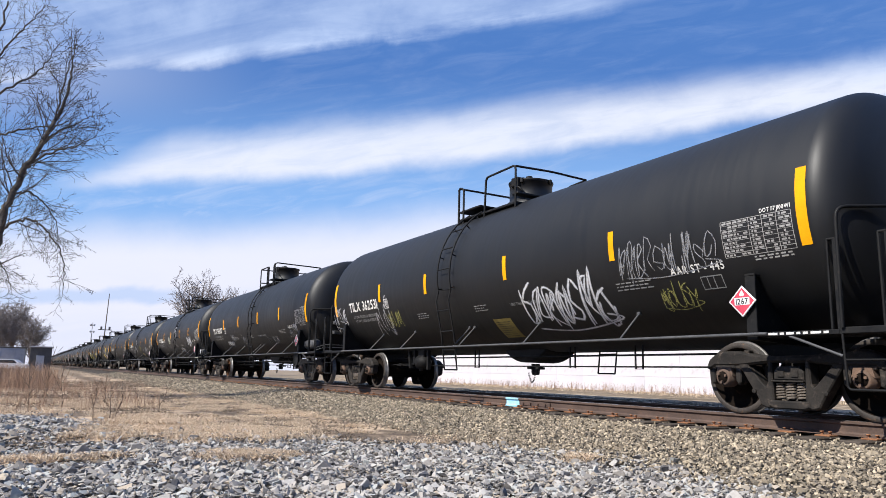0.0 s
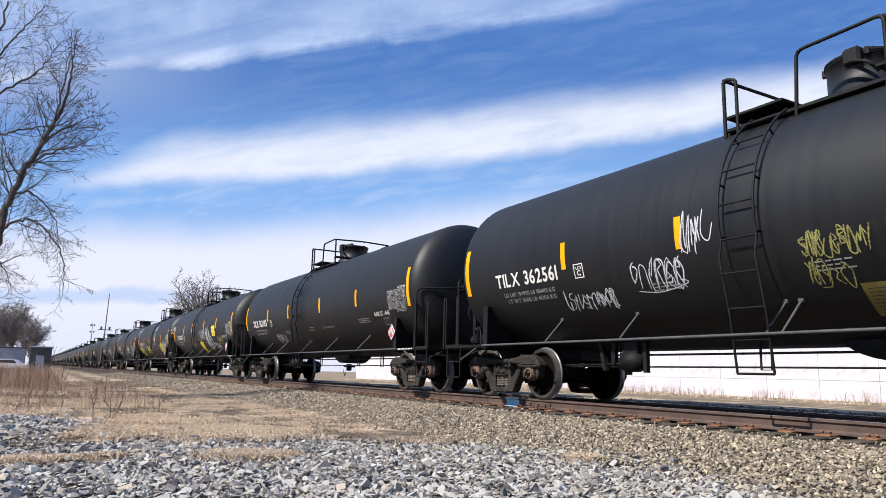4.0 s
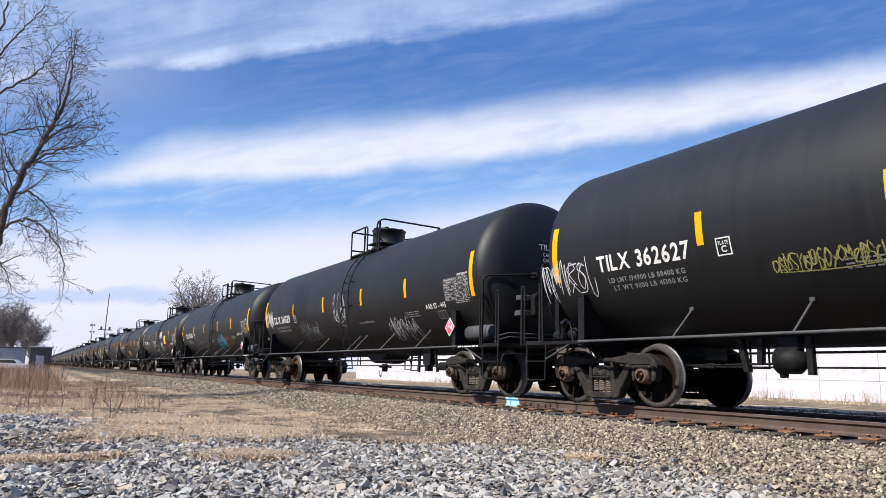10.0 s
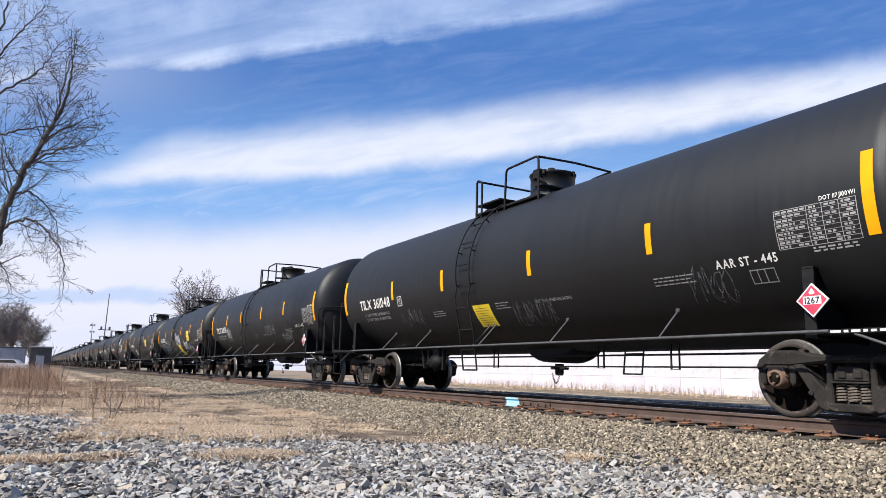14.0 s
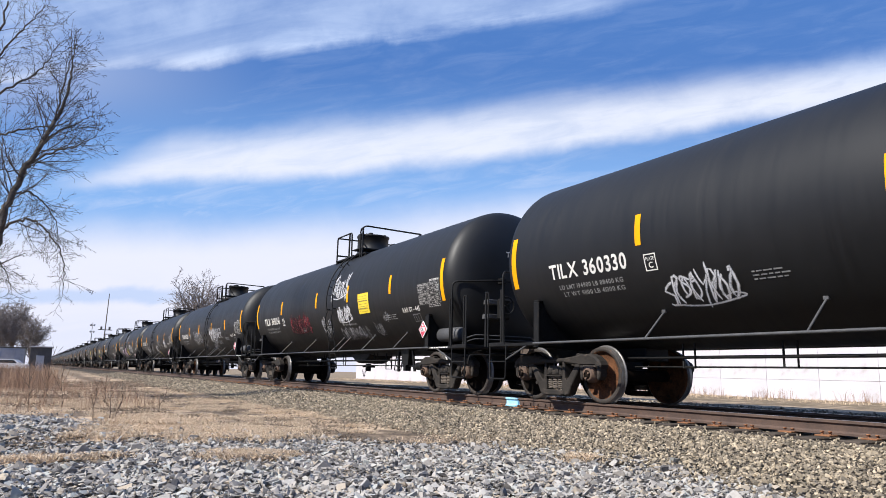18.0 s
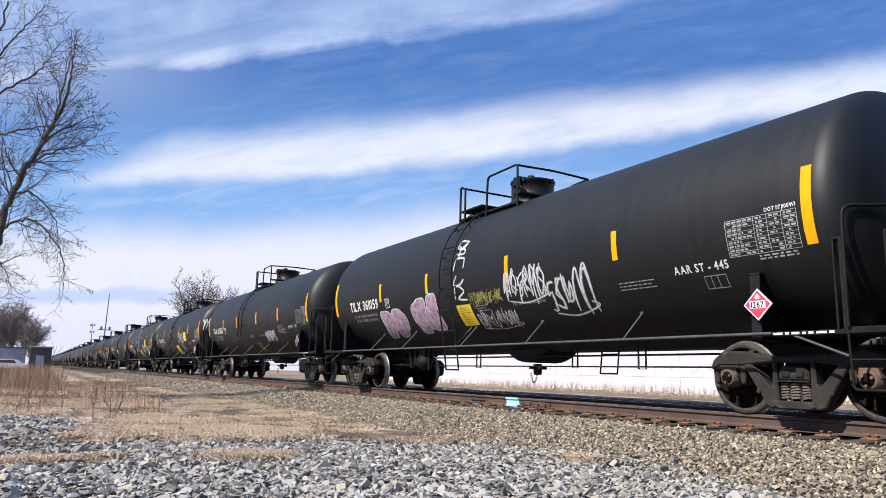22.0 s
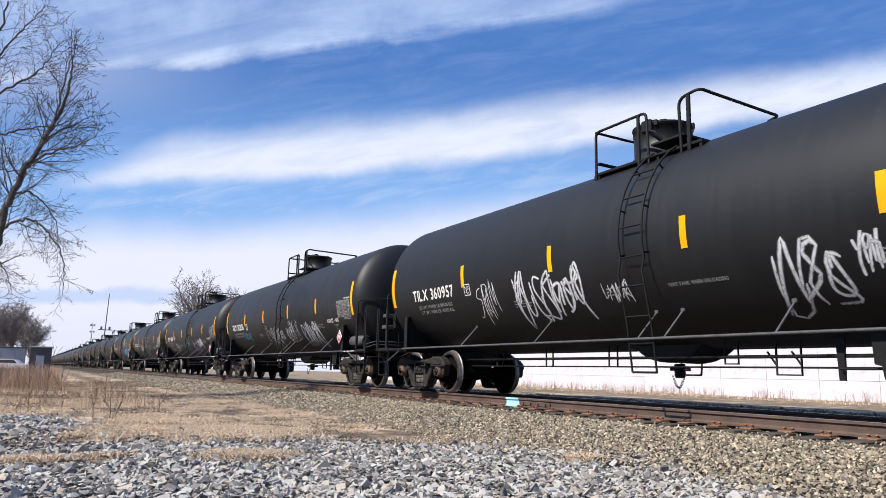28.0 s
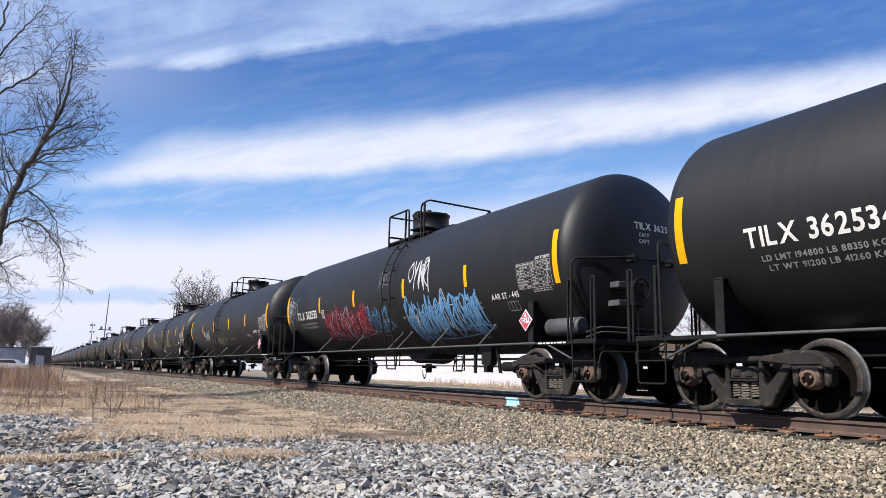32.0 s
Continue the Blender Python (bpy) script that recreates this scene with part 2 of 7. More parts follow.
# ---- mesh helpers ----
class Shape:
    """Collects vertices and faces of one mesh."""

    def __init__(self):
        self.v, self.f, self.smooth, self.slot, self.core = [], [], [], [], {}

    def put(self, verts, faces, smooth=False, slot=0):
        k = len(self.v)
        self.v.extend(tuple(p) for p in verts)
        self.f.extend(tuple(i + k for i in f) for f in faces)
        self.smooth.extend([smooth] * len(faces))
        self.slot.extend([slot] * len(faces))
        return self

    def box(self, x0, x1, y0, y1, z0, z1, c=0.006, slot=0, m=None):
        """A box with chamfered edges."""
        c = min(c, 0.45 * min(x1 - x0, y1 - y0, z1 - z0))
        lo, hi = (x0, y0, z0), (x1, y1, z1)
        verts, index = [], {}
        for sx in (0, 1):
            for sy in (0, 1):
                for sz in (0, 1):
                    s = (sx, sy, sz)
                    for ax in range(3):
                        p = [(hi[a] if s[a] else lo[a]) if a == ax else (hi[a] - c if s[a] else lo[a] + c) for a in range(3)]
                        index[s, ax] = len(verts)
                        verts.append(p)
        faces = []
        for ax in range(3):
            b1, b2 = (ax + 1) % 3, (ax + 2) % 3
            for s in (0, 1):
                ring = []
                for i, j in ((0, 0), (1, 0), (1, 1), (0, 1)):
                    q = [0, 0, 0]
                    q[ax], q[b1], q[b2] = s, i, j
                    ring.append(index[tuple(q), ax])
                faces.append(ring if s else ring[::-1])
            for i in (0, 1):
                for j in (0, 1):
                    q0, q1 = [0, 0, 0], [0, 0, 0]
                    q0[ax], q1[ax] = 0, 1
                    for q in (q0, q1):
                        q[b1], q[b2] = i, j
                    a, b = tuple(q0), tuple(q1)
                    ring = [index[a, b1], index[b, b1], index[b, b2], index[a, b2]]
                    faces.append(ring[::-1] if i == j else ring)
        for s in [(a, b, d) for a in (0, 1) for b in (0, 1) for d in (0, 1)]:
            ring = [index[s, 0], index[s, 1], index[s, 2]]
            faces.append(ring if sum(s) % 2 else ring[::-1])
        if m is not None:
            verts = [m @ Vector(p) for p in verts]
        return self.put(verts, faces, False, slot)

    def tube(self, points, r, n=8, closed=False, slot=0, r_end=None):
        """A round bar along a chain of points."""
        pts = [Vector(p) for p in points]
        rings, side = [], None
        for i, p in enumerate(pts):
            a = pts[i - 1] if i else (pts[-1] if closed else p)
            b = pts[(i + 1) % len(pts)] if i + 1 < len(pts) or closed else p
            way = (b - a).normalized()
            if side is None:
                side = way.orthogonal().normalized()
            side = (side - way * side.dot(way)).normalized()
            other = way.cross(side)
            rr = r if r_end is None else r + (r_end - r) * i / max(1, len(pts) - 1)
            rings.append([p + (side * math.cos(2 * math.pi * k / n) + other * math.sin(2 * math.pi * k / n)) * rr for k in range(n)])
        verts = [q for ring in rings for q in ring]
        faces = []
        count = len(pts) if closed else len(pts) - 1
        for i in range(count):
            j = (i + 1) % len(pts)
            for k in range(n):
                faces.append((i * n + k, i * n + (k + 1) % n, j * n + (k + 1) % n, j * n + k))
        self.put(verts, faces, n > 5, slot)
        if not closed:
            last = (len(pts) - 1) * n
            self.put(verts[:n], [tuple(range(n))[::-1]], False, slot)
            self.put(verts[last:], [tuple(range(n))], False, slot)
        return self

    def lathe(self, origin, axis, side, profile, n=32, slot=0, smooth=True, close=False):
        """Turns a profile of (along, radius) round an axis."""
        origin, axis, side = Vector(origin), Vector(axis).normalized(), Vector(side).normalized()
        other = axis.cross(side)
        verts = [origin + axis * a + (side * math.cos(2 * math.pi * k / n) + other * math.sin(2 * math.pi * k / n)) * r for a, r in profile for k in range(n)]
        faces = [(i * n + k, i * n + (k + 1) % n, (i + 1) * n + (k + 1) % n, (i + 1) * n + k) for i in range(len(profile) - 1) for k in range(n)]
        if close:
            i = len(profile) - 1
            faces += [(i * n + k, i * n + (k + 1) % n, (k + 1) % n, k) for k in range(n)]
        faces = [f[::-1] for f in faces]
        return self.put(verts, faces, smooth, slot)

    def slab(self, outline, y0, y1, slot=0, m=None):
        """An outline in x and z, extruded from y0 to y1."""
        k = len(outline)
        verts = [(x, y0, z) for x, z in outline] + [(x, y1, z) for x, z in outline]
        area = sum(outline[i][0] * outline[(i + 1) % k][1] - outline[(i + 1) % k][0] * outline[i][1] for i in range(k))
        faces = [tuple(range(k)), tuple(range(2 * k - 1, k - 1, -1))] + [(i, i + k, (i + 1) % k + k, (i + 1) % k) for i in range(k)]
        if area < 0:
            faces = [f[::-1] for f in faces]
        if m is not None:
            verts = [m @ Vector(p) for p in verts]
        return self.put(verts, faces, False, slot)

    def mesh(self, name, *materials):
        me = bpy.data.meshes.new(name)
        me.from_pydata(self.v, [], self.f)
        for mat in materials:
            me.materials.append(mat)
        me.polygons.foreach_set("use_smooth", self.smooth)
        if len(materials) > 1:
            me.polygons.foreach_set("material_index", self.slot)
        if self.core:
            core = me.attributes.new("core", "FLOAT", "POINT")
            core.data.foreach_set("value", [self.core.get(i, 0.0) for i in range(len(self.v))])
        me.update()
        return me


def part(name, shape, material, parent, label="", at=None):
    """One mesh object under a thing or under a part."""
    mats = material if isinstance(material, (list, tuple)) else (material,)
    data = shape if isinstance(shape, bpy.types.Mesh) else shape.mesh(name, *mats)
    ob = new(name, data)
    ob.parent = parent
    if at is not None:
        ob.matrix_basis = at
    return tagged(ob, label) if label else ob


def thing(name, shape, material, label, category, group="", kind="", at=None):
    mats = material if isinstance(material, (list, tuple)) else (material,)
    data = shape.mesh(name, *mats) if isinstance(shape, Shape) else shape
    ob = new(name, data)
    if at is not None:
        ob.matrix_basis = at
    return tagged(ob, label, category, group, kind)


def rounded(points, r=0.06, n=4):
    """A chain of points with its corners rounded."""
    pts = [Vector(p) for p in points]
    out = [pts[0]]
    for a, b, c in zip(pts, pts[1:], pts[2:]):
        d0, d1 = a - b, c - b
        k = min(r, d0.length * 0.45, d1.length * 0.45)
        p, q = b + d0.normalized() * k, b + d1.normalized() * k
        for i in range(n + 1):
            t = i / n
            out.append((1 - t) ** 2 * p + 2 * t * (1 - t) * b + t * t * q)
    out.append(pts[-1])
    return out


# ---- tank cars: sizes in metres, x along the track, rail top at z = 0 ----
CAR = 16.84
TANK_R, TANK_Z = 1.5615, 2.447
HALF, REAR = 7.22, 0.09
WHEEL_R = 0.457
TRUCK_X, WHEEL_BASE = 6.54, 1.778
SILL_Z, SILL_Y = 0.962, 1.52


def wrapped(u, v, x0, a0, lift=0.005, side=-1):
    """The point of the tank's side that lies u along and v up the jacket from (x0, angle a0 in degrees)."""
    a = radians(a0) + v / TANK_R
    r = TANK_R + lift
    return (x0 + u, side * r * math.cos(a), TANK_Z + r * math.sin(a))


def wrapped_quad(shape, x0, x1, a0, a1, lift=0.005, slot=0, lean=0.0, side=-1):
    """A rectangle laid on the tank's side; lean moves its lower end along x."""
    n = max(1, int(abs(a1 - a0) / 3.0))
    verts, faces = [], []
    for i in range(n + 1):
        t = i / n
        a = a0 + (a1 - a0) * t
        for x in (x0, x1):
            verts.append(wrapped(lean * (1 - t) + x, 0.0, 0.0, a, lift, side))
    for i in range(n):
        faces.append((2 * i, 2 * i + 1, 2 * i + 3, 2 * i + 2) if side < 0 else (2 * i, 2 * i + 2, 2 * i + 3, 2 * i + 1))
    return shape.put(verts, faces, True, slot)


GLYPHS = {}
LETTERS = "ACDEGHIJKLMNOPRSTUVWXYZB0123456789-"


def make_glyphs():
    """Every letter of the built-in font that is needed, flat, cut into level strips, with its advance."""
    for ch in LETTERS:
        curve = bpy.data.curves.new("glyph", "FONT")
        curve.body, curve.size, curve.resolution_u, curve.offset = ch, 1.0, 3, 0.023
        ob = new("glyph", curve)
        bpy.context.view_layer.update()
        me = bpy.data.meshes.new_from_object(ob.evaluated_get(bpy.context.evaluated_depsgraph_get()))
        bm = bmesh.new()
        bm.from_mesh(me)
        for i in range(1, 8):
            bmesh.ops.bisect_plane(bm, geom=bm.verts[:] + bm.edges[:] + bm.faces[:], dist=1e-5, plane_co=(0, i * 0.1, 0), plane_no=(0, 1, 0))
        bm.verts.index_update()
        verts = [(p.co.x, p.co.y) for p in bm.verts]
        low = min(p[0] for p in verts)
        GLYPHS[ch] = ([(x - low, y) for x, y in verts], [[p.index for p in f.verts] for f in bm.faces], max(p[0] for p in verts) - low)
        bm.free()
        bpy.data.objects.remove(ob)
        bpy.data.curves.remove(curve)
        bpy.data.meshes.remove(me)


make_glyphs()


def flat_text(words):
    """Words in the built-in font as flat vertices, faces and total width."""
    verts, faces, x = [], [], 0.0
    for ch in words:
        if ch == " ":
            x += 0.34
            continue
        v, f, wide = GLYPHS[ch]
        k = len(verts)
        verts += [(x + a, b) for a, b in v]
        faces += [[i + k for i in q] for q in f]
        x += wide + 0.11
    return verts, faces, x - 0.11


def side_text(shape, words, x0, a0, height, width, lift=0.005, slot=0):
    """Words on the tank's near side: lower left corner, cap height, total width."""
    verts, faces, wide = flat_text(words)
    k = height / 0.73
    shape.put([wrapped(x * width / wide, y * k, x0, a0, lift) for x, y in verts], faces, False, slot)
    return shape


def head_text(shape, words, y0, z0, height, width, x_face):
    """Words on the tank's end, facing forward."""
    verts, faces, wide = flat_text(words)
    k = height / 0.73
    pts = []
    for x, y in verts:
        yy, zz = y0 + x * width / wide, z0 + y * k
        rr = min(0.999, math.hypot(yy, zz - TANK_Z) / TANK_R)
        pts.append((x_face(rr) + 0.012, yy, zz))
    return shape.put(pts, faces)


HEAD_DEPTH = 0.50


def head_x(rr):
    """How far forward the tank's end lies at a share rr of its radius: a shallow dish with a rounded edge."""
    return HALF + HEAD_DEPTH * max(0.0, 1.0 - rr ** 3.4) ** (1.0 / 1.9)


def tank_shape():
    s = Shape()
    half = []
    for i in range(29):
        rr = math.sin(i / 28 * math.pi / 2)
        half.append((head_x(rr), max(0.001, rr * TANK_R)))
    body = [(HALF - 0.02, TANK_R), (HALF - 0.10, TANK_R), (4.0, TANK_R), (0.6, TANK_R)]
    right = half + body
    left = [(REAR - x, r) for x, r in right][::-1]
    prof = [p for p in right if p[0] > 0.0] + [p for p in left if p[0] < 0.0]
    s.lathe((0, 0, TANK_Z), (1, 0, 0), (0, 0, 1), [(x, r) for x, r in prof], 80)
    s.f = [f[::-1] for f in s.f]
    return s


def cast_slab(s, outline, y0, y1, c=0.018):
    """An outline in x and z with thickness and chamfered rims, like a casting."""
    n = len(outline)
    area = sum(outline[i][0] * outline[(i + 1) % n][1] - outline[(i + 1) % n][0] * outline[i][1] for i in range(n))
    pts = outline if area > 0 else outline[::-1]
    inner = []
    for i, p in enumerate(pts):
        a, b = Vector(pts[i - 1]), Vector(pts[(i + 1) % n])
        q = Vector(p)
        d0, d1 = (q - a).normalized(), (b - q).normalized()
        m = Vector((-d0.y - d1.y, d0.x + d1.x))
        m = m.normalized() * min(2.0, 1.0 / max(0.3, m.length / 2)) if m.length > 1e-6 else Vector((0, 0))
        inner.append(tuple(q + m * c))
    verts = [(x, y, z) for y, ring in ((y0, inner), (y0 + c, pts), (y1 - c, pts), (y1, inner)) for x, z in ring]
    faces = [tuple(range(n)), tuple(range(4 * n - 1, 3 * n - 1, -1))]
    for r in range(3):
        faces += [(r * n + i, (r + 1) * n + i, (r + 1) * n + (i + 1) % n, r * n + (i + 1) % n) for i in range(n)]
    return s.put(verts, faces)


def side_frame_shape(side):
    """The cast frame that holds two bearings and the spring nest: deep top chord, V-shaped legs, jaws, spring seat."""
    s = Shape()
    y0, y1 = sorted((side * 0.895, side * 1.095))
    top = [(0.24, 0.722), (0.50, 0.755), (0.70, 0.790), (0.90, 0.790), (1.04, 0.745), (1.13, 0.680), (1.165, 0.610), (1.16, 0.560)]
    low = [(1.10, 0.545), (1.03, 0.600), (0.75, 0.600), (0.62, 0.605), (0.27, 0.640)]
    cast_slab(s, [(-x, z) for x, z in top[::-1]] + top + low + [(-x, z) for x, z in low[::-1]], y0, y1, 0.028)
    a, b = y0 + 0.012, y1 - 0.012
    for k in (-1, 1):
        cast_slab(s, [(k * x, z) for x, z in ((0.215, 0.67), (0.262, 0.67), (0.270, 0.62), (0.285, 0.40), (0.312, 0.36), (0.345, 0.385), (0.535, 0.60), (0.56, 0.67), (0.69, 0.64), (0.645, 0.56), (0.43, 0.23), (0.37, 0.125), (0.30, 0.100), (0.20, 0.100))], a, b, 0.016)
        cast_slab(s, [(k * x, z) for x, z in ((0.65, 0.64), (0.745, 0.64), (0.735, 0.42), (0.70, 0.36), (0.66, 0.40))], a + 0.01, b - 0.01, 0.014)
        cast_slab(s, [(k * x, z) for x, z in ((1.045, 0.64), (1.15, 0.62), (1.13, 0.42), (1.09, 0.37), (1.05, 0.39))], a + 0.01, b - 0.01, 0.014)
        s.box(k * 0.889 - 0.15, k * 0.889 + 0.15, a, b, 0.560, 0.612, 0.012)
        # lugs and rivet bosses
        s.lathe((k * 0.46, side * 1.08, 0.30), (0, side, 0), (0, 0, 1), [(0, 0.03), (0.02, 0.03), (0.026, 0.0)], 8, smooth=False)
        s.box(k * 0.58 - 0.04, k * 0.58 + 0.04, side * 1.0 - 0.05, side * 1.0 + 0.05, 0.76, 0.80, 0.01)
    cast_slab(s, [(-0.25, 0.195), (0.25, 0.195), (0.27, 0.125), (0.20, 0.095), (-0.20, 0.095), (-0.27, 0.125)], y0 - 0.01, y1 + 0.01, 0.018)
    return s


def coil_shape(x, y, z0, z1, r, turns=5, bar=0.017):
    pts = []
    n = turns * 10
    for i in range(n + 1):
        a = 2 * math.pi * i / 10
        pts.append((x + r * math.cos(a), y + r * math.sin(a), z0 + bar + (z1 - z0 - 2 * bar) * i / n))
    return Shape().tube(pts, bar, 5)


def axle_shape():
    return Shape().lathe((0, 0, 0), (0, 1, 0), (0, 0, 1), [(-1.13, 0.001), (-1.13, 0.075), (-0.82, 0.085), (-0.80, 0.10), (-0.5, 0.09), (0.5, 0.09), (0.80, 0.10), (0.82, 0.085), (1.13, 0.075), (1.13, 0.001)], 16)


def wheel_shape(k):
    """One wheel in one skin: dished plate and hub, rim face, tread with flange, inner face."""
    plate = [(0.835, 0.095), (0.835, 0.16), (0.79, 0.178), (0.742, 0.25), (0.745, 0.335), (0.765, 0.372), (0.812, 0.390)]
    rim = [(0.812, 0.452), (0.805, 0.457)]
    tread = [(0.742, 0.460), (0.728, 0.470), (0.722, 0.484), (0.712, 0.486), (0.700, 0.478), (0.685, 0.458)]
    back = [(0.685, 0.385), (0.705, 0.365), (0.70, 0.25), (0.69, 0.17), (0.66, 0.16), (0.66, 0.095)]
    n = 32
    s = Shape().lathe((0, 0, 0), (0, k, 0), (0, 0, 1), plate + rim + tread + back, n)
    first, last = len(plate) - 1, len(plate) - 1 + len(rim)
    for i in range(len(s.f)):
        ring = i // n
        s.slot[i] = 2 if first <= ring < last else 1 if last <= ring < last + len(tread) else 0
    return s


def add_wheelset(car, x):
    axle = part("wheelset", axle_shape(), WHEEL_STEEL, car, "pair of steel wheels on an axle, bright tread", pose(x, 0, WHEEL_R))
    for k in (-1, 1):
        part("wheel", wheel_shape(k), (WHEEL_STEEL, TREAD, RIM_STEEL), axle)


def add_truck(car, x):
    """A four-wheel truck under a car."""
    s = Shape()
    cast_slab(s, [(-0.195, 0.43), (-0.195, 0.53), (-0.14, 0.60), (0.14, 0.60), (0.195, 0.53), (0.195, 0.43)], -1.085, 1.085, 0.02)
    for k in (-1, 1):
        s.box(-0.21, 0.21, k * 1.02 - 0.10, k * 1.02 + 0.10, 0.412, 0.434, 0.006)
        for dx in (-0.09, 0.09):
            s.box(dx - 0.045, dx + 0.045, k * 1.09 - 0.012, k * 1.09 + 0.012, 0.47, 0.55, 0.008)
    s.slab([(-0.22, 0.50), (-0.22, 0.74), (0.22, 0.74), (0.22, 0.50)], -0.80, 0.80)
    s.lathe((0, 0, 0.74), (0, 0, 1), (1, 0, 0), [(0.0, 0.24), (0.10, 0.24), (0.12, 0.20), (0.12, 0.0)], 20)
    truck = part("truck", s, CAST, car, "dark weathered cast steel four-wheel truck", pose(x, 0, 0))
    for k in (-1, 1):
        part("side_frame", side_frame_shape(k), CAST, truck)
        nest = [(-0.135, -0.005), (0.0, -0.015), (0.135, -0.005)]
        for dx, dy in nest:
            part("coil_spring", coil_shape(dx, k * (1.01 - dy), 0.195, 0.414, 0.054, 6, 0.0125), SPRING, truck)
    for wx in (-WHEEL_BASE / 2, WHEEL_BASE / 2):
        add_wheelset(car, x + wx)
        for k in (-1, 1):
            cap = Shape().lathe((wx, k * 0.96, WHEEL_R), (0, k, 0), (0, 0, 1), [(0.0, 0.125), (0.10, 0.125), (0.115, 0.11), (0.155, 0.105), (0.165, 0.085), (0.17, 0.0)], 20)
            for i in range(3):
                a = 2 * math.pi * i / 3 + 0.4
                cap.lathe((wx + 0.06 * math.cos(a), k * 1.125, WHEEL_R + 0.06 * math.sin(a)), (0, k, 0), (0, 0, 1), [(0, 0.018), (0.03, 0.018), (0.03, 0.0)], 6, smooth=False)
            cap.slab([(wx - 0.13, WHEEL_R + 0.02), (wx - 0.10, WHEEL_R + 0.13), (wx + 0.10, WHEEL_R + 0.13), (wx + 0.13, WHEEL_R + 0.02), (wx + 0.09, WHEEL_R + 0.05), (wx - 0.09, WHEEL_R + 0.05)], k * 1.005 - 0.09, k * 1.005 + 0.09)
            part("bearing_cap", cap, RUST_CAP, truck, "brown weathered bearing cap")
    for k in (-1, 1):
        beam = Shape().box(k * 0.36 - 0.05, k * 0.36 + 0.05, -0.72, 0.72, 0.30, 0.38, 0.012)
        for w in (-0.78, 0.78):
            beam.slab([(k * 0.40, 0.28), (k * 0.44, 0.28), (k * 0.455, 0.62), (k * 0.40, 0.60)], w - 0.045, w + 0.045)
        part("brake_beam", beam, BLACK_IRON, truck)
    return truck


def add_end(car, k, brake, reservoir):
    """Everything at one end: stub sill, coupler, walkway, rails, steps, and at one end the hand brake."""
    def X(x):
        return k * x
    def bx(s, x0, x1, *rest):
        a, b = sorted((X(x0), X(x1)))
        return s.box(a, b, *rest)
    part("stub_sill", bx(bx(Shape(), 5.2, 7.95, -0.26, 0.26, 0.70, 1.02, 0.012), 5.3, 7.0, -0.45, 0.45, 0.98, 1.06, 0.01), BLACK_IRON, car)
    # saddle plates that carry the tank over the truck
    for side in (-1, 1):
        w = Shape()
        sx = 6.365 if k > 0 else 6.555
        a, b = sorted((X(sx - 0.03), X(sx + 0.03)))
        outline = [(side * 0.40, 0.86), (side * 1.42, 0.90), (side * 1.42, 1.62), (side * 1.36, 1.70), (side * 1.10, 1.55), (side * 0.40, 1.05)]
        verts = [(a, y, z) for y, z in outline] + [(b, y, z) for y, z in outline]
        n = len(outline)
        faces = [tuple(range(n)), tuple(range(2 * n - 1, n - 1, -1))] + [(i, (i + 1) % n, (i + 1) % n + n, i + n) for i in range(n)]
        if side > 0:
            faces = [f[::-1] for f in faces]
        w.put(verts, [f[::-1] for f in faces])
        fy = sorted((side * 1.425, side * 1.46))
        w.box(min(X(sx - 0.07), X(sx + 0.07)), max(X(sx - 0.07), X(sx + 0.07)), fy[0], fy[1], 0.90, 1.67, 0.006)
        ty = sorted((side * 1.16, side * 1.46))
        w.box(min(X(sx - 0.07), X(sx + 0.07)), max(X(sx - 0.07), X(sx + 0.07)), ty[0], ty[1], 1.672, 1.70, 0.005)
        part("saddle", w, BLACK_IRON, car)
    # side walkway and end walkway
    for side in (-1, 1):
        y0, y1 = sorted((side * 0.95, side * 1.47))
        part("side_tray", bx(Shape(), 6.44, 7.43, y0, y1, 0.93, 0.985, 0.006), BLACK_IRON, car, "black steel side tray with small painted writing")
        step = Shape()
        y = side * 1.45
        part("tray_brace", Shape().tube([(X(6.84), y, 0.93), (X(7.44), y, 0.70)], 0.017, 6), GREY_PAINT, car)
        step.tube(rounded([(X(7.45), y, 0.97), (X(7.47), y, 0.35), (X(7.97), y, 0.35), (X(7.97), y, 0.97)], 0.05), 0.015, 6)
        step.tube([(X(7.46), y, 0.66), (X(7.97), y, 0.66)], 0.012, 6)
        part("stirrup_step", step, BLACK_IRON, car)
        for px in ((7.35, 7.90) if k > 0 else (7.53, 8.05)):
            g = Shape().tube([(X(px), y, 0.93), (X(px), y, 1.97)], 0.016, 6).tube([(X(px), y, 1.97), (X(px + 0.085), y, 1.97)], 0.016, 6)
            bx(g, px + 0.06, px + 0.11, y - 0.012, y + 0.012, 0.93, 1.985, 0.004)
            part("grab_post", g, BLACK_IRON, car)
    deck = bx(Shape(), 7.45, 8.00, -1.47, 1.47, 0.93, 1.005, 0.010)
    part("end_walkway", deck, BLACK_IRON, car, "black steel walkway across the end")
    rail = Shape().tube(rounded([(X(7.48), -1.49, 1.0), (X(7.50), -1.50, 2.31), (X(7.86), -0.70, 2.36), (X(7.90), 0.0, 2.37), (X(7.86), 0.70, 2.36), (X(7.50), 1.50, 2.31), (X(7.48), 1.49, 1.0)], 0.13), 0.020, 8)
    for y in (-0.45, 0.45):
        xx = head_x(math.hypot(y, 2.37 - TANK_Z) / TANK_R) - 0.02
        rail.box(min(X(7.90), k * xx), max(X(7.90), k * xx), y - 0.05, y + 0.05, 2.31, 2.43, 0.01)
    part("end_handrail", rail, BLACK_IRON, car)
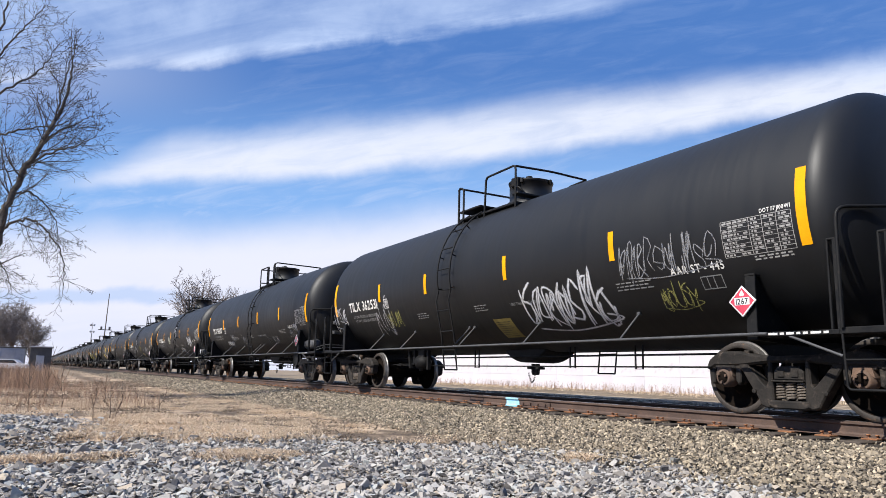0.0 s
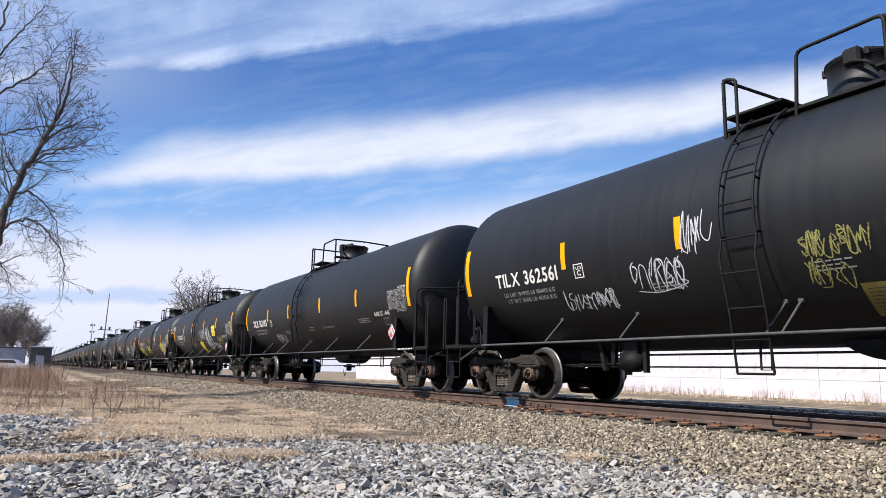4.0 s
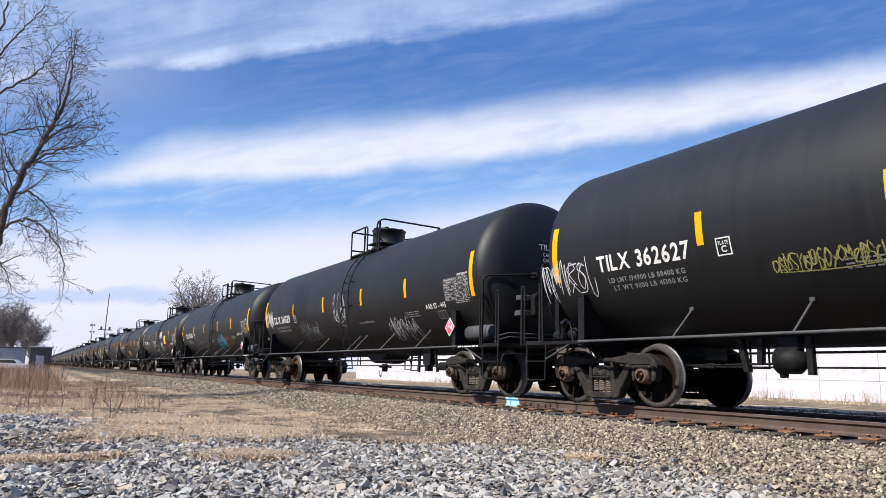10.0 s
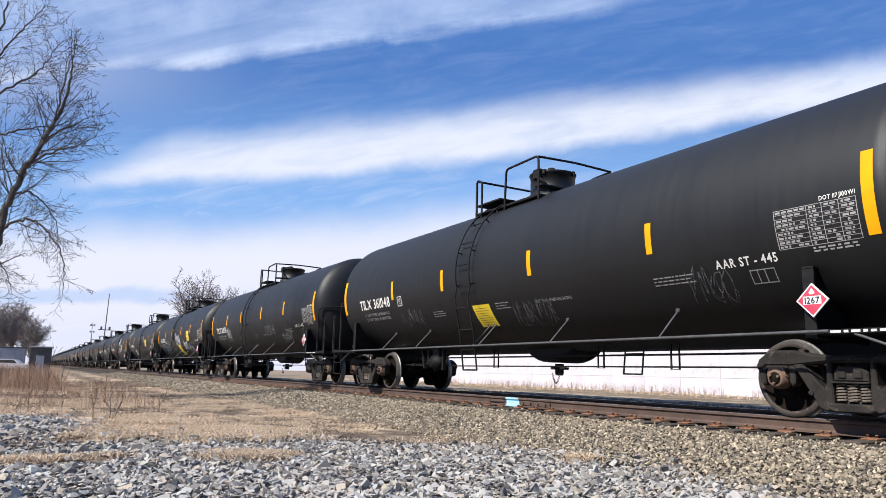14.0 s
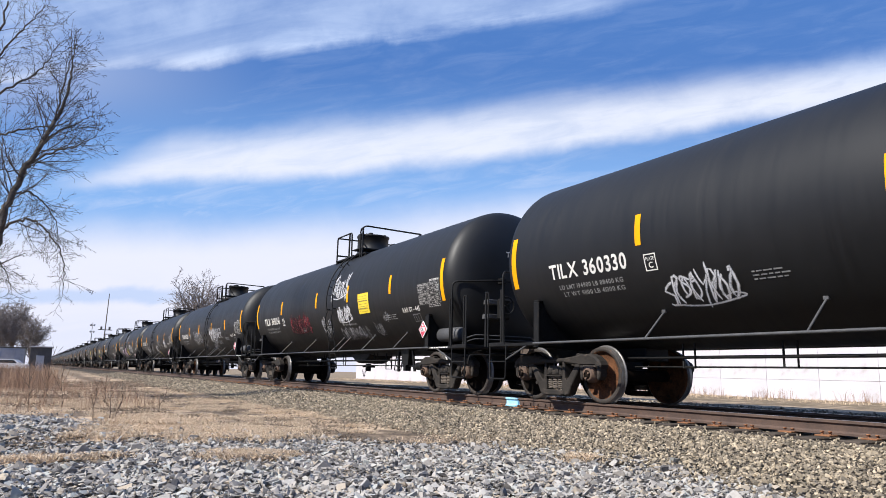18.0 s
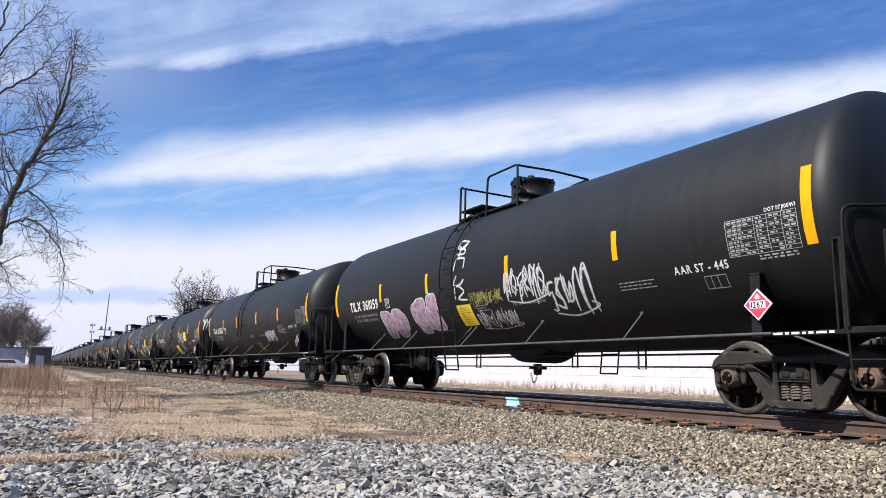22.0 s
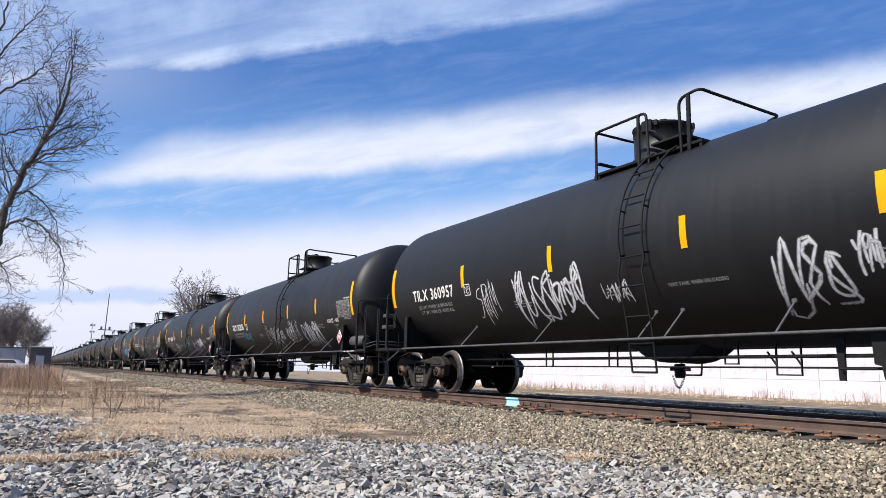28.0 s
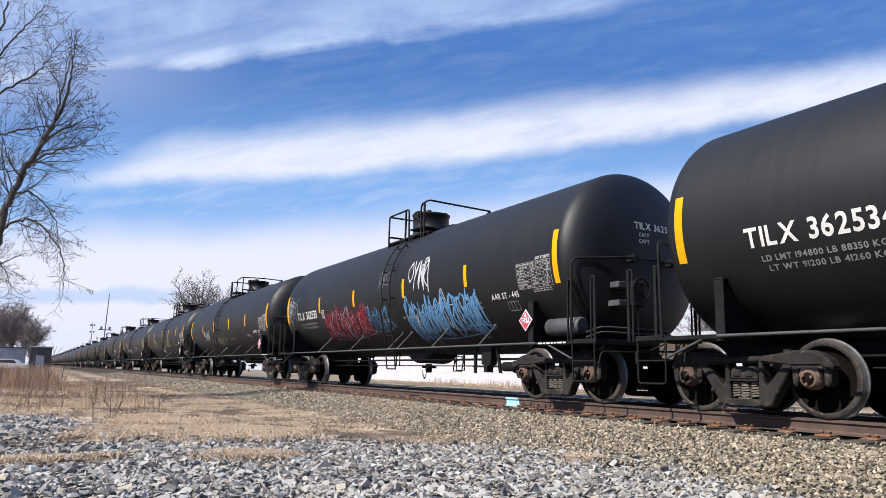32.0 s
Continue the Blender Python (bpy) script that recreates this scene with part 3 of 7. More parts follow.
    # coupler with knuckle, uncoupling lever and air hose
    cp = bx(Shape(), 8.0, 8.22, -0.11, 0.11, 0.78, 0.98, 0.02)
    cp.slab([(X(8.18), 0.74), (X(8.40), 0.72), (X(8.46), 0.80), (X(8.46), 0.98), (X(8.38), 1.05), (X(8.18), 1.02)], -0.24 * k, 0.08 * k)
    cp.lathe((X(8.42), 0.10 * k, 0.74), (0, 0, 1), (1, 0, 0), [(0, 0.0), (0, 0.09), (0.28, 0.09), (0.28, 0.0)], 12)
    part("coupler", cp, COUPLER_STEEL, car, "brown weathered cast coupler")
    lever = Shape().tube(rounded([(X(8.03), -1.42, 0.62), (X(8.06), -1.40, 0.80), (X(8.10), -0.50, 0.82), (X(8.34), -0.15, 1.02)], 0.06), 0.014, 6)
    part("uncoupling_lever", lever, BLACK_IRON, car)
    hose = Shape().tube([(X(8.15), 0.34, 0.80), (X(8.30), 0.36, 0.62), (X(8.40), 0.30, 0.42), (X(8.42), 0.18, 0.34)], 0.028, 8)
    part("air_hose", hose, BLACK_IRON, car)
    if brake:
        hb = Shape()
        hb.lathe((X(7.92), -0.62, 1.72), (k, 0, 0), (0, 0, 1), [(0.0, 0.0), (0.0, 0.10), (0.08, 0.10), (0.08, 0.03), (0.16, 0.03), (0.16, 0.0)], 16)
        hb.tube([(X(8.06), -0.62 + 0.27 * math.cos(a), 1.72 + 0.27 * math.sin(a)) for a in [2 * math.pi * i / 20 for i in range(20)]], 0.016, 6, closed=True)
        for i in range(3):
            a = 2 * math.pi * i / 3
            hb.tube([(X(8.04), -0.62, 1.72), (X(8.06), -0.62 + 0.27 * math.cos(a), 1.72 + 0.27 * math.sin(a))], 0.012, 6)
        part("brake_wheel", hb, BLACK_IRON, car)
        post = bx(bx(Shape(), 7.84, 7.94, -0.86, -0.38, 1.0, 1.95, 0.012), 7.78, 7.86, -0.70, -0.54, 0.95, 1.1, 0.01)
        part("brake_housing", post, BLACK_IRON, car)
    if k > 0 and reservoir:
        # air reservoir on the side tray
        res = Shape().lathe((X(6.54), -1.18, 1.24), (k, 0, 0), (0, 0, 1), [(0, 0.0), (0.0, 0.10), (0.05, 0.15), (0.83, 0.15), (0.88, 0.10), (0.88, 0.0)], 20)
        part("air_reservoir", res, GREY_PAINT, car)


def add_hand_brake(car):
    """Hand brake gear on the forward end: bracket arms, gear case, wheel and chain."""
    y = -0.48
    case = Shape().box(7.84, 7.97, y - 0.14, y + 0.14, 1.55, 1.98, 0.03)
    brake = part("hand_brake", case, BLACK_IRON, car)
    for z in (1.56, 1.86):
        part("bracket", Shape().box(7.58, 7.86, y - 0.34, y + 0.02, z, z + 0.10, 0.01), GREY_PAINT, brake)
    wheel = Shape().tube([(8.02, y + 0.18 * math.cos(a), 1.84 + 0.18 * math.sin(a)) for a in [2 * math.pi * i / 22 for i in range(22)]], 0.015, 6, closed=True)
    for i in range(4):
        a = math.pi / 2 * i + 0.5
        wheel.tube([(7.98, y, 1.84), (8.02, y + 0.18 * math.cos(a), 1.84 + 0.18 * math.sin(a))], 0.011, 6)
    part("brake_wheel", wheel, BLACK_IRON, brake)
    chain = Shape()
    for i in range(12):
        z = 1.52 - 0.045 * i
        chain.tube([(7.92 + (0.012 * math.cos(a) if i % 2 else 0), y + 0.02 + (0 if i % 2 else 0.012 * math.cos(a)), z + 0.028 * math.sin(a)) for a in [j * math.pi / 3 for j in range(6)]], 0.006, 4, closed=True)
    part("chain", chain, BLACK_IRON, brake)
    # pipes along the end
    for z in (1.14, 1.22):
        part("end_pipe", Shape().tube(rounded([(7.62, -1.30, z - 0.10), (7.70, -1.05, z), (7.78, 0.35, z), (7.80, 0.5, 1.0)], 0.08), 0.014, 6), GREY_PAINT, car)


def add_valve_cluster(car):
    """Control valve with its pipes on the rear walkway."""
    c = Shape().box(-7.76, -7.50, -1.00, -0.76, 1.0, 1.20, 0.06).lathe((-7.86, -0.88, 1.12), (-1, 0, 0), (0, 0, 1), [(-0.12, 0.09), (0.0, 0.09), (0.04, 0.05), (0.04, 0.0)], 14).lathe((-7.62, -0.88, 1.26), (0, 0, 1), (1, 0, 0), [(-0.08, 0.11), (0.04, 0.11), (0.05, 0.13), (0.08, 0.13), (0.12, 0.07), (0.16, 0.0)], 16)
    c.lathe((-7.44, -0.88, 1.14), (1, 0, 0), (0, 0, 1), [(0, 0.11), (0.16, 0.11), (0.20, 0.07), (0.20, 0.0)], 16)
    valve = part("control_valve", c, BLACK_IRON, car)
    part("valve_pipe", Shape().tube(rounded([(-7.5, -1.0, 1.2), (-7.3, -1.1, 1.35), (-7.1, -1.2, 1.25), (-7.0, -1.25, 0.99)], 0.1), 0.016, 6), BLACK_IRON, valve)
    part("valve_pipe", Shape().tube(rounded([(-7.7, -0.75, 1.25), (-7.75, -0.5, 1.40), (-7.7, -0.2, 1.2), (-7.6, 0.0, 0.99)], 0.1), 0.016, 6), BLACK_IRON, valve)


def ladder_path(x, side, off):
    """A ladder rail that follows the jacket down from the crown and then drops straight to the foot."""
    r = TANK_R + off
    pts = [(x, side * r * math.cos(radians(a)), TANK_Z + r * math.sin(radians(a))) for a in range(58, -13, -7)]
    y = side * (r + 0.01)
    return pts + [(x, y, 1.9), (x, side * 1.52, 1.2), (x, side * 1.43, 0.50)]


def add_ladder(car, x0, x1, side, split):
    s = Shape()
    for x in (x0, x1):
        s.tube(ladder_path(x, side, 0.10), 0.017, 6)
    s.tube([(x0, side * 1.43, 0.50), (x1, side * 1.43, 0.50)], 0.016, 6)
    r = TANK_R + 0.10
    spots = [(side * r * math.cos(radians(a)), TANK_Z + r * math.sin(radians(a))) for a in (52, 36, 20, 4, -11)]
    spots += [(side * 1.645, 1.70), (side * 1.533, 1.28), (side * 1.481, 0.90)]
    for a in (40, 14, -10):
        for x in (x0, x1):
            c, q = math.cos(radians(a)), math.sin(radians(a))
            s.tube([(x, side * (TANK_R - 0.01) * c, TANK_Z + (TANK_R - 0.01) * q), (x, side * r * c, TANK_Z + r * q)], 0.014, 6)
    rungs = []
    for y, z in spots:
        rung = s if not split else Shape()
        rung.tube([(x0, y, z), (x1, y, z)], 0.013, 6)
        rungs.append(rung)
    ladder = part("ladder", s, BLACK_IRON, car)
    if split:
        for rung in rungs:
            part("rung", rung, BLACK_IRON, ladder)


def add_platform(car, xl, g0, g1, xr, xc):
    """Top platform round the valve housing: rails with a gap (g0 to g1) for the ladder."""
    yy, zd, zt = 0.92, 3.80, 4.55
    deck = Shape()
    for y0, y1 in ((-yy, -0.60), (0.60, yy)):
        deck.box(xl, xr, y0, y1, zd - 0.02, zd + 0.03, 0.008)
    deck.box(xl, xc - 0.58, -yy, yy, zd + 0.17, zd + 0.21, 0.008)
    deck.box(xc + 0.58, max(min(xr, xc + 1.22), xc + 0.80), -yy, yy, zd + 0.17, zd + 0.21, 0.008)
    for x in (xl + 0.03, xc - 0.7, xc + 0.7, xr - 0.03):
        for y in (-yy + 0.04, yy - 0.04):
            deck.box(x - 0.025, x + 0.025, y - 0.025, y + 0.025, 3.66, zd, 0.004)
    part("top_platform", deck, BLACK_IRON, car)
    for side in (-1, 1):
        y = side * yy
        base = 3.70
        if side < 0:
            if g0 - xl > 0.3:
                part("top_handrail", Shape().tube(rounded([(xl, y, base), (xl, y, zt), (g0, y, zt), (g0 + 0.04, y, base)], 0.10), 0.024, 8).tube([(g0 - 0.17, y, base), (g0 - 0.17, y, zt)], 0.028, 8), BLACK_IRON, car)
            else:
                part("top_handrail", Shape().tube([(xl, y, base), (xl, y, zt - 0.03)], 0.026, 8).tube(rounded([(xl, y, zt - 0.05), (xl + 0.05, y, zt), (g0, y, zt - 0.06), (g0, y, base)], 0.05), 0.024, 8), BLACK_IRON, car)
            part("top_handrail", Shape().tube(rounded([(g1 + 0.02, y, base), (g1 - 0.01, y, zt), (xr, y, zt + 0.04), (xr, y + 0.25, zt + 0.03)], 0.14) if g0 - xl > 0.3 else rounded([(g1 - 0.05, y, base), (g1, y, zt), (xr, y, zt + 0.02), (xr, y, base)], 0.10) if xr - g1 > 0.3 else rounded([(g1 - 0.08, y, base), (g1 - 0.04, y, zt - 0.06), (xr, y, zt + 0.02), (xr, y, base)], 0.07), 0.024, 8), BLACK_IRON, car)
        elif g0 - xl > 0.3:
            part("top_handrail", Shape().tube(rounded([(xl, y, base), (xl, y, zt), (xl + 0.40, y, zt - 0.03), (xl + 0.44, y, base)], 0.08), 0.024, 8), BLACK_IRON, car)
            part("top_handrail", Shape().tube(rounded([(xr - 0.26, y, base), (xr - 0.24, y, zt - 0.02), (xr, y, zt), (xr, y - 0.25, zt)], 0.12), 0.024, 8).tube([(xr - 0.10, y, base), (xr - 0.10, y, zt - 0.01)], 0.024, 8), BLACK_IRON, car)
            part("grab_loop", Shape().tube(rounded([(xc + 0.45, 0.35, zd + 0.2), (xc + 0.50, 0.35, zd + 0.38), (xc + 1.02, 0.40, zd + 0.50), (xc + 1.16, 0.40, zd + 0.44), (xc + 1.18, 0.40, zd + 0.1)], 0.07), 0.020, 8).tube([(xc + 1.02, 0.40, zd + 0.1), (xc + 1.02, 0.40, zd + 0.49)], 0.022, 8), BLACK_IRON, car)
        else:
            part("top_handrail", Shape().tube(rounded([(xl, y, base), (xl, y, zt), (xl + 0.62, y, zt - 0.03), (xl + 0.66, y, base)], 0.08), 0.024, 8), BLACK_IRON, car)
            part("top_handrail", Shape().tube(rounded([(xr - 0.62, y, base), (xr - 0.58, y, zt - 0.03), (xr, y, zt), (xr, y, base)], 0.08), 0.024, 8), BLACK_IRON, car)
    part("cross_rail", Shape().tube([(xl, -yy, zt), (xl, yy, zt)], 0.024, 8), BLACK_IRON, car)
    if g0 - xl > 0.3:
        part("rail_post", Shape().box(g1 + 0.14, g1 + 0.20, -yy - 0.02, -yy + 0.02, 3.70, zt + 0.005, 0.004), BLACK_IRON, car)
        part("cross_rail", Shape().tube([(xr, -yy + 0.2, zt + 0.031), (xr, yy - 0.2, zt)], 0.024, 8), BLACK_IRON, car)
    else:
        part("cross_rail", Shape().tube(rounded([(xr, -yy, zt), (xr, 0.0, zt + 0.03), (xr, yy, zt)], 0.2), 0.024, 8), BLACK_IRON, car)


def add_housing(car, xc, rise=0.0, wide=1.0):
    """The round valve housing on the crown with its lid, clamps and skirt."""
    z0 = TANK_Z + TANK_R + rise
    s = Shape().lathe((xc, 0, z0 - 0.10), (0, 0, 1), (1, 0, 0), [(-rise, 0.50 * wide), (0.12 - rise, 0.50 * wide), (0.13 - rise, 0.455 * wide), (0.50, 0.455 * wide), (0.505, 0.47 * wide), (0.53, 0.47 * wide)], 40)
    s.lathe((xc, 0, z0 - 0.10), (0, 0, 1), (1, 0, 0), [(0.53, 0.47 * wide), (0.53, 0.0)], 40, smooth=False)
    housing = part("valve_housing", s, TANK, car, "round black steel valve housing on the crown")
    lid = Shape().lathe((xc, 0, z0 + 0.432), (0, 0, 1), (1, 0, 0), [(0, 0.48 * wide), (0.025, 0.48 * wide), (0.035, 0.45 * wide), (0.045, 0.25), (0.05, 0.0)], 40)
    part("lid", lid, BLACK_IRON, housing)
    for a in (20, 110, 200, 300):
        m = pose(xc, 0, z0 + 0.43, 0, 0, a)
        part("clamp", Shape().box(0.45 * wide, 0.45 * wide + 0.06, -0.03, 0.03, -0.06, 0.04, 0.008, m=m), BLACK_IRON, housing)
    valve = Shape().box(xc - 0.20, xc + 0.12, -0.30, -0.02, z0 + 0.475, z0 + 0.535, 0.02).lathe((xc + 0.16, -0.16, z0 + 0.46), (0, 0, 1), (1, 0, 0), [(0, 0.07), (0.09, 0.07), (0.09, 0.0)], 12).box(xc - 0.02, xc + 0.20, -0.52, -0.34, z0 + 0.28, z0 + 0.50, 0.03).tube(rounded([(xc + 0.05, -0.50, z0 + 0.34), (xc + 0.30, -0.52, z0 + 0.24), (xc + 0.38, -0.44, z0 + 0.10)], 0.06), 0.022, 6)
    part("vent_valve", valve, BLACK_IRON, housing)


def add_underside(car, kind):
    """Bottom outlet with its skid and chain, brake pipes with hangers, brake cylinder and rods."""
    zb = TANK_Z - TANK_R
    xo = 0.36 if kind == 0 else 0.28
    bowl = [(xo + 0.72 * math.cos(math.pi + math.pi * i / 14), zb + 0.08 - (0.29 if kind == 0 else 0.30) * math.sin(math.pi * i / 14) ** 1.4) for i in range(15)]
    skid = cast_slab(Shape(), bowl, -0.38, 0.38, 0.03)
    outlet = part("bottom_outlet", skid, BLACK_IRON, car)
    part("valve", Shape().lathe((xo, -0.1, zb - 0.45), (0, 0, 1), (1, 0, 0), [(0, 0.0), (0, 0.07), (0.05, 0.085), (0.22, 0.085), (0.22, 0.0)], 14).box(xo - 0.05, xo + 0.05, -0.28, 0.1, zb - 0.34, zb - 0.29, 0.01), BLACK_IRON, outlet)
    chain = Shape()
    for i in range(22):
        t = i / 21
        x = xo + 0.04 + 0.30 * t
        z = zb - 0.42 - 0.22 * math.sin(math.pi * min(1.0, t * 1.25)) ** 0.9 + 0.12 * t
        chain.tube([(x + 0.020 * math.cos(a), -0.30 + (0.014 * math.sin(a) if i % 2 else 0), z + (0.0 if i % 2 else 0.014 * math.sin(a)) + 0.020 * math.cos(a) * (0.4 - t) * 1.5) for a in [j * math.pi / 3 for j in range(6)]], 0.006, 4, closed=True)
    part("chain", chain, BLACK_IRON, outlet)
    for y, z, r, x0, x1 in ((-0.45, zb - (0.10 if kind == 0 else 0.145), 0.016 if kind == 0 else 0.024, -5.4, 5.4), (-0.40, zb - 0.285, 0.013, -5.3, 5.2)):
        part("brake_pipe", Shape().tube([(x0, y, z), (x1, y, z)], r, 8), BLACK_IRON, car)
    hangers = ((-4.3, 0.28, 0.30), (-1.40, 0.16, 0.32), (1.80, 0.14, 0.31), (3.42, 0.16, 0.32)) if kind == 0 else ((-4.3, 0.22, 0.30), (-2.65, 0.20, 0.29), (-0.95, 0.20, 0.29), (1.38, 0.22, 0.24), (2.18, 0.35, 0.38))
    for x, w, low in hangers:
        h = Shape().tube([(x, -0.42, zb + 0.10), (x, -0.42, zb - low), (x + w, -0.42, zb - low), (x + w, -0.42, zb + 0.10)], 0.016, 6)
        part("pipe_hanger", h, BLACK_IRON, car)
    if kind == 0:
        # brake gear behind the rear truck
        cyl = Shape().lathe((-3.84, -0.50, zb - 0.20), (1, 0, 0), (0, 0, 1), [(0, 0.0), (0, 0.10), (0.03, 0.17), (0.30, 0.17), (0.33, 0.13), (0.40, 0.10), (0.40, 0.0)], 20)
        cyl.box(-3.80, -3.50, -0.58, -0.42, zb - 0.08, zb + 0.12, 0.02).lathe((-3.76, -0.50, zb - 0.42), (0, 0, 1), (1, 0, 0), [(0, 0.0), (0, 0.05), (0.10, 0.06), (0.10, 0.0)], 12)
        part("brake_cylinder", cyl, BLACK_IRON, car)
        part("push_rod", Shape().tube([(-5.45, -0.50, zb - 0.27), (-3.84, -0.50, zb - 0.24)], 0.016, 8).box(-4.95, -4.83, -0.53, -0.47, zb - 0.31, zb - 0.23, 0.01), BLACK_IRON, car)
        for x0, x1, low in ((-4.39, -4.28, 0.35), (-4.06, -4.08, 0.26), (-3.38, -3.37, 0.38)):
            part("cylinder_bracket", Shape().slab([(x0 - 0.035, zb + 0.10), (x0 + 0.045, zb + 0.10), (x1 + 0.04, zb - low), (x1 - 0.035, zb - low)], -0.55, -0.47), BLACK_IRON, car)
        return
    for x in (2.05, 2.40):
        part("hanger_strut", Shape().tube([(x, -0.42, zb - 0.08), (x + 0.13, -0.42, zb - 0.26)], 0.014, 6), BLACK_IRON, car)
    cyl = Shape().lathe((4.26, -0.55, zb - 0.30), (1, 0, 0), (0, 0, 1), [(0, 0.0), (0, 0.06), (0.04, 0.095), (0.40, 0.095), (0.42, 0.125), (0.47, 0.125), (0.49, 0.09), (0.62, 0.07), (0.62, 0.0)], 20)
    cyl.tube([(3.1, -0.55, zb - 0.30), (4.36, -0.55, zb - 0.30)], 0.016, 8)
    part("brake_cylinder", cyl, BLACK_IRON, car)
    part("cylinder_bracket", Shape().slab([(3.52, zb + 0.12), (3.92, zb + 0.12), (3.88, zb - 0.26), (3.76, zb - 0.28), (3.75, zb - 0.42), (3.64, zb - 0.42), (3.62, zb - 0.27), (3.54, zb - 0.25)], -0.62, -0.46), BLACK_IRON, car)
    part("brake_lever", Shape().slab([(4.02, zb + 0.08), (4.10, zb + 0.08), (4.24, zb - 0.43), (4.16, zb - 0.43)], -0.60, -0.56), BLACK_IRON, car)
    for x in (3.08,):
        part("brake_lever", Shape().slab([(x - 0.05, zb + 0.10), (x + 0.06, zb + 0.10), (x + 0.04, zb - 0.44), (x - 0.03, zb - 0.44)], -0.50, -0.46), BLACK_IRON, car)


def add_side_rods(car, kind):
    for side in (-1, 1):
        part("side_rail", Shape().tube([(-6.55, side * SILL_Y, SILL_Z), (6.60, side * SILL_Y, SILL_Z)], 0.020, 8), GREY_PAINT, car, "long grey pipe rail along the side")
        for x in ((-4.66, -2.92, -0.52, -0.32, 1.85, 4.21) if kind == 0 else (-4.0, -1.60, 0.80, 1.28, 2.95, 4.80)):
            b = Shape().tube([(x, side * SILL_Y, SILL_Z), (x + 0.02, side * 1.14, 1.36)], 0.015, 6).box(x - 0.02, x + 0.05, min(side * 1.11, side * 1.16), max(side * 1.11, side * 1.16), 1.34, 1.39, 0.008)
            part("brace", b, GREY_PAINT, car)


def add_markings(car, tank, high, pattern, plate_x):
    """Reflective stripes, tables, stencils and the placard that every car carries."""
    lo, hi = (-5.8, 11.0) if high else (-11.5, 4.7)
    for side in (-1, 1):
        for x in pattern:
            part("reflective_stripe", wrapped_quad(Shape(), x - 0.055, x + 0.055, lo, hi, side=side), YELLOW, tank, "bright yellow reflective stripe")
        for x in (-7.07, 7.15):
            part("reflective_stripe", wrapped_quad(Shape(), x - 0.065, x + 0.065, -19.0, 14.5, side=side), YELLOW, tank, "long yellow reflective stripe")
    # test table: frame lines, rows and columns of small unreadable print
    t, small = Shape(), Shape()
    x0, x1, a0, a1 = 6.06, 7.02, -19.5, -3.0
    for i in range(10):
        a = a0 + (a1 - a0) * i / 9
        wrapped_quad(t, x0, x1, a - (0.13 if i in (0, 1, 9) else 0.08), a + (0.13 if i in (0, 1, 9) else 0.08))
    for x in (x0, x0 + 0.40, x0 + 0.58, x0 + 0.77, x1):
        wrapped_quad(t, x - 0.004, x + 0.004, a0, a1, 0.0055)
    rng = random.Random(4)
    for i in range(9):
        a = a0 + (a1 - a0) * (i + 0.5) / 9
        for c0, c1 in ((x0 + 0.02, x0 + 0.38), (x0 + 0.43, x0 + 0.56), (x0 + 0.61, x0 + 0.75), (x0 + 0.80, x1 - 0.02)):
            x = c0
            while x < c1 - 0.05:
                w = rng.uniform(0.02, 0.07)
                if rng.random() < 0.8:
                    wrapped_quad(small, x, min(c1, x + w), a - 0.46, a + 0.42, 0.0052)
                x += w + 0.016
    for i in range(2):
        x = x0 + 0.4
        while x < x1 - 0.05:
            w = rng.uniform(0.03, 0.09)
            wrapped_quad(small, x, x + w, a0 - 1.6 - 1.3 * i, a0 - 0.9 - 1.3 * i)
            x += w + 0.03
    part("test_table", t, TABLE_LINE, tank, "white stencilled table of test dates")
    tagged(part("table_print", small, TABLE_LINE, tank, "rows of small stencilled print in the table"), kind="stuff")
    s = Shape()
    side_text(s, "DOT 117J100W1", 6.62, -2.0, 0.05, 0.40)
    tagged(part("stencil", s, LETTER, tank), kind="stuff")
    tagged(part("stencil", side_text(Shape(), "AAR ST - 445", 5.13, -24.0, 0.115, 0.87), LETTER, tank), kind="stuff")
    tagged(part("stencil", side_text(Shape(), "VENT TANK WHEN UNLOADING", 1.26, -29.6, 0.055, 0.98), LETTER_DIM, tank), kind="stuff")
    # lines of fine print that cannot be read
    for x0, a0, n, w in ((4.05, -25.0, 3, 0.8), (0.05, -27.0, 3, 0.40), (-2.35, -27.5, 3, 0.55)):
        bars = Shape()
        for i in range(n):
            x = x0
            while x < x0 + w * rng.uniform(0.75, 1.0):
                d = rng.uniform(0.03, 0.12)
                wrapped_quad(bars, x, x + d, a0 - 1.9 * i, a0 - 1.9 * i + 0.7)
                x += d + 0.022
        tagged(part("fine_print", bars, LETTER_DIM, tank), kind="stuff")
    box = Shape()
    x0, x1, a0, a1 = 5.58, 5.92, -33.5, -26.5
    for a, b in ((a0, a0 + 0.5), (a1 - 0.5, a1)):
        wrapped_quad(box, x0, x1, a, b)
    for x in (x0, x0 + 0.10, x0 + 0.20, x1 - 0.012):
        wrapped_quad(box, x, x + 0.012, a0 + 0.5, a1 - 0.5)
    part("data_frame", box, LETTER_DIM, tank)
    # plate box by the number
    box = Shape()
    x0, x1 = plate_x, plate_x + 0.22
    a0, a1 = (-20.0, -11.0) if high else (-18.0, -9.5)
    for a, b in ((a0, a0 + 0.6), (a1 - 0.6, a1)):
        wrapped_quad(box, x0, x1, a, b)
    for x in (x0, x1 - 0.018):
        wrapped_quad(box, x, x + 0.018, a0 + 0.6, a1 - 0.6)
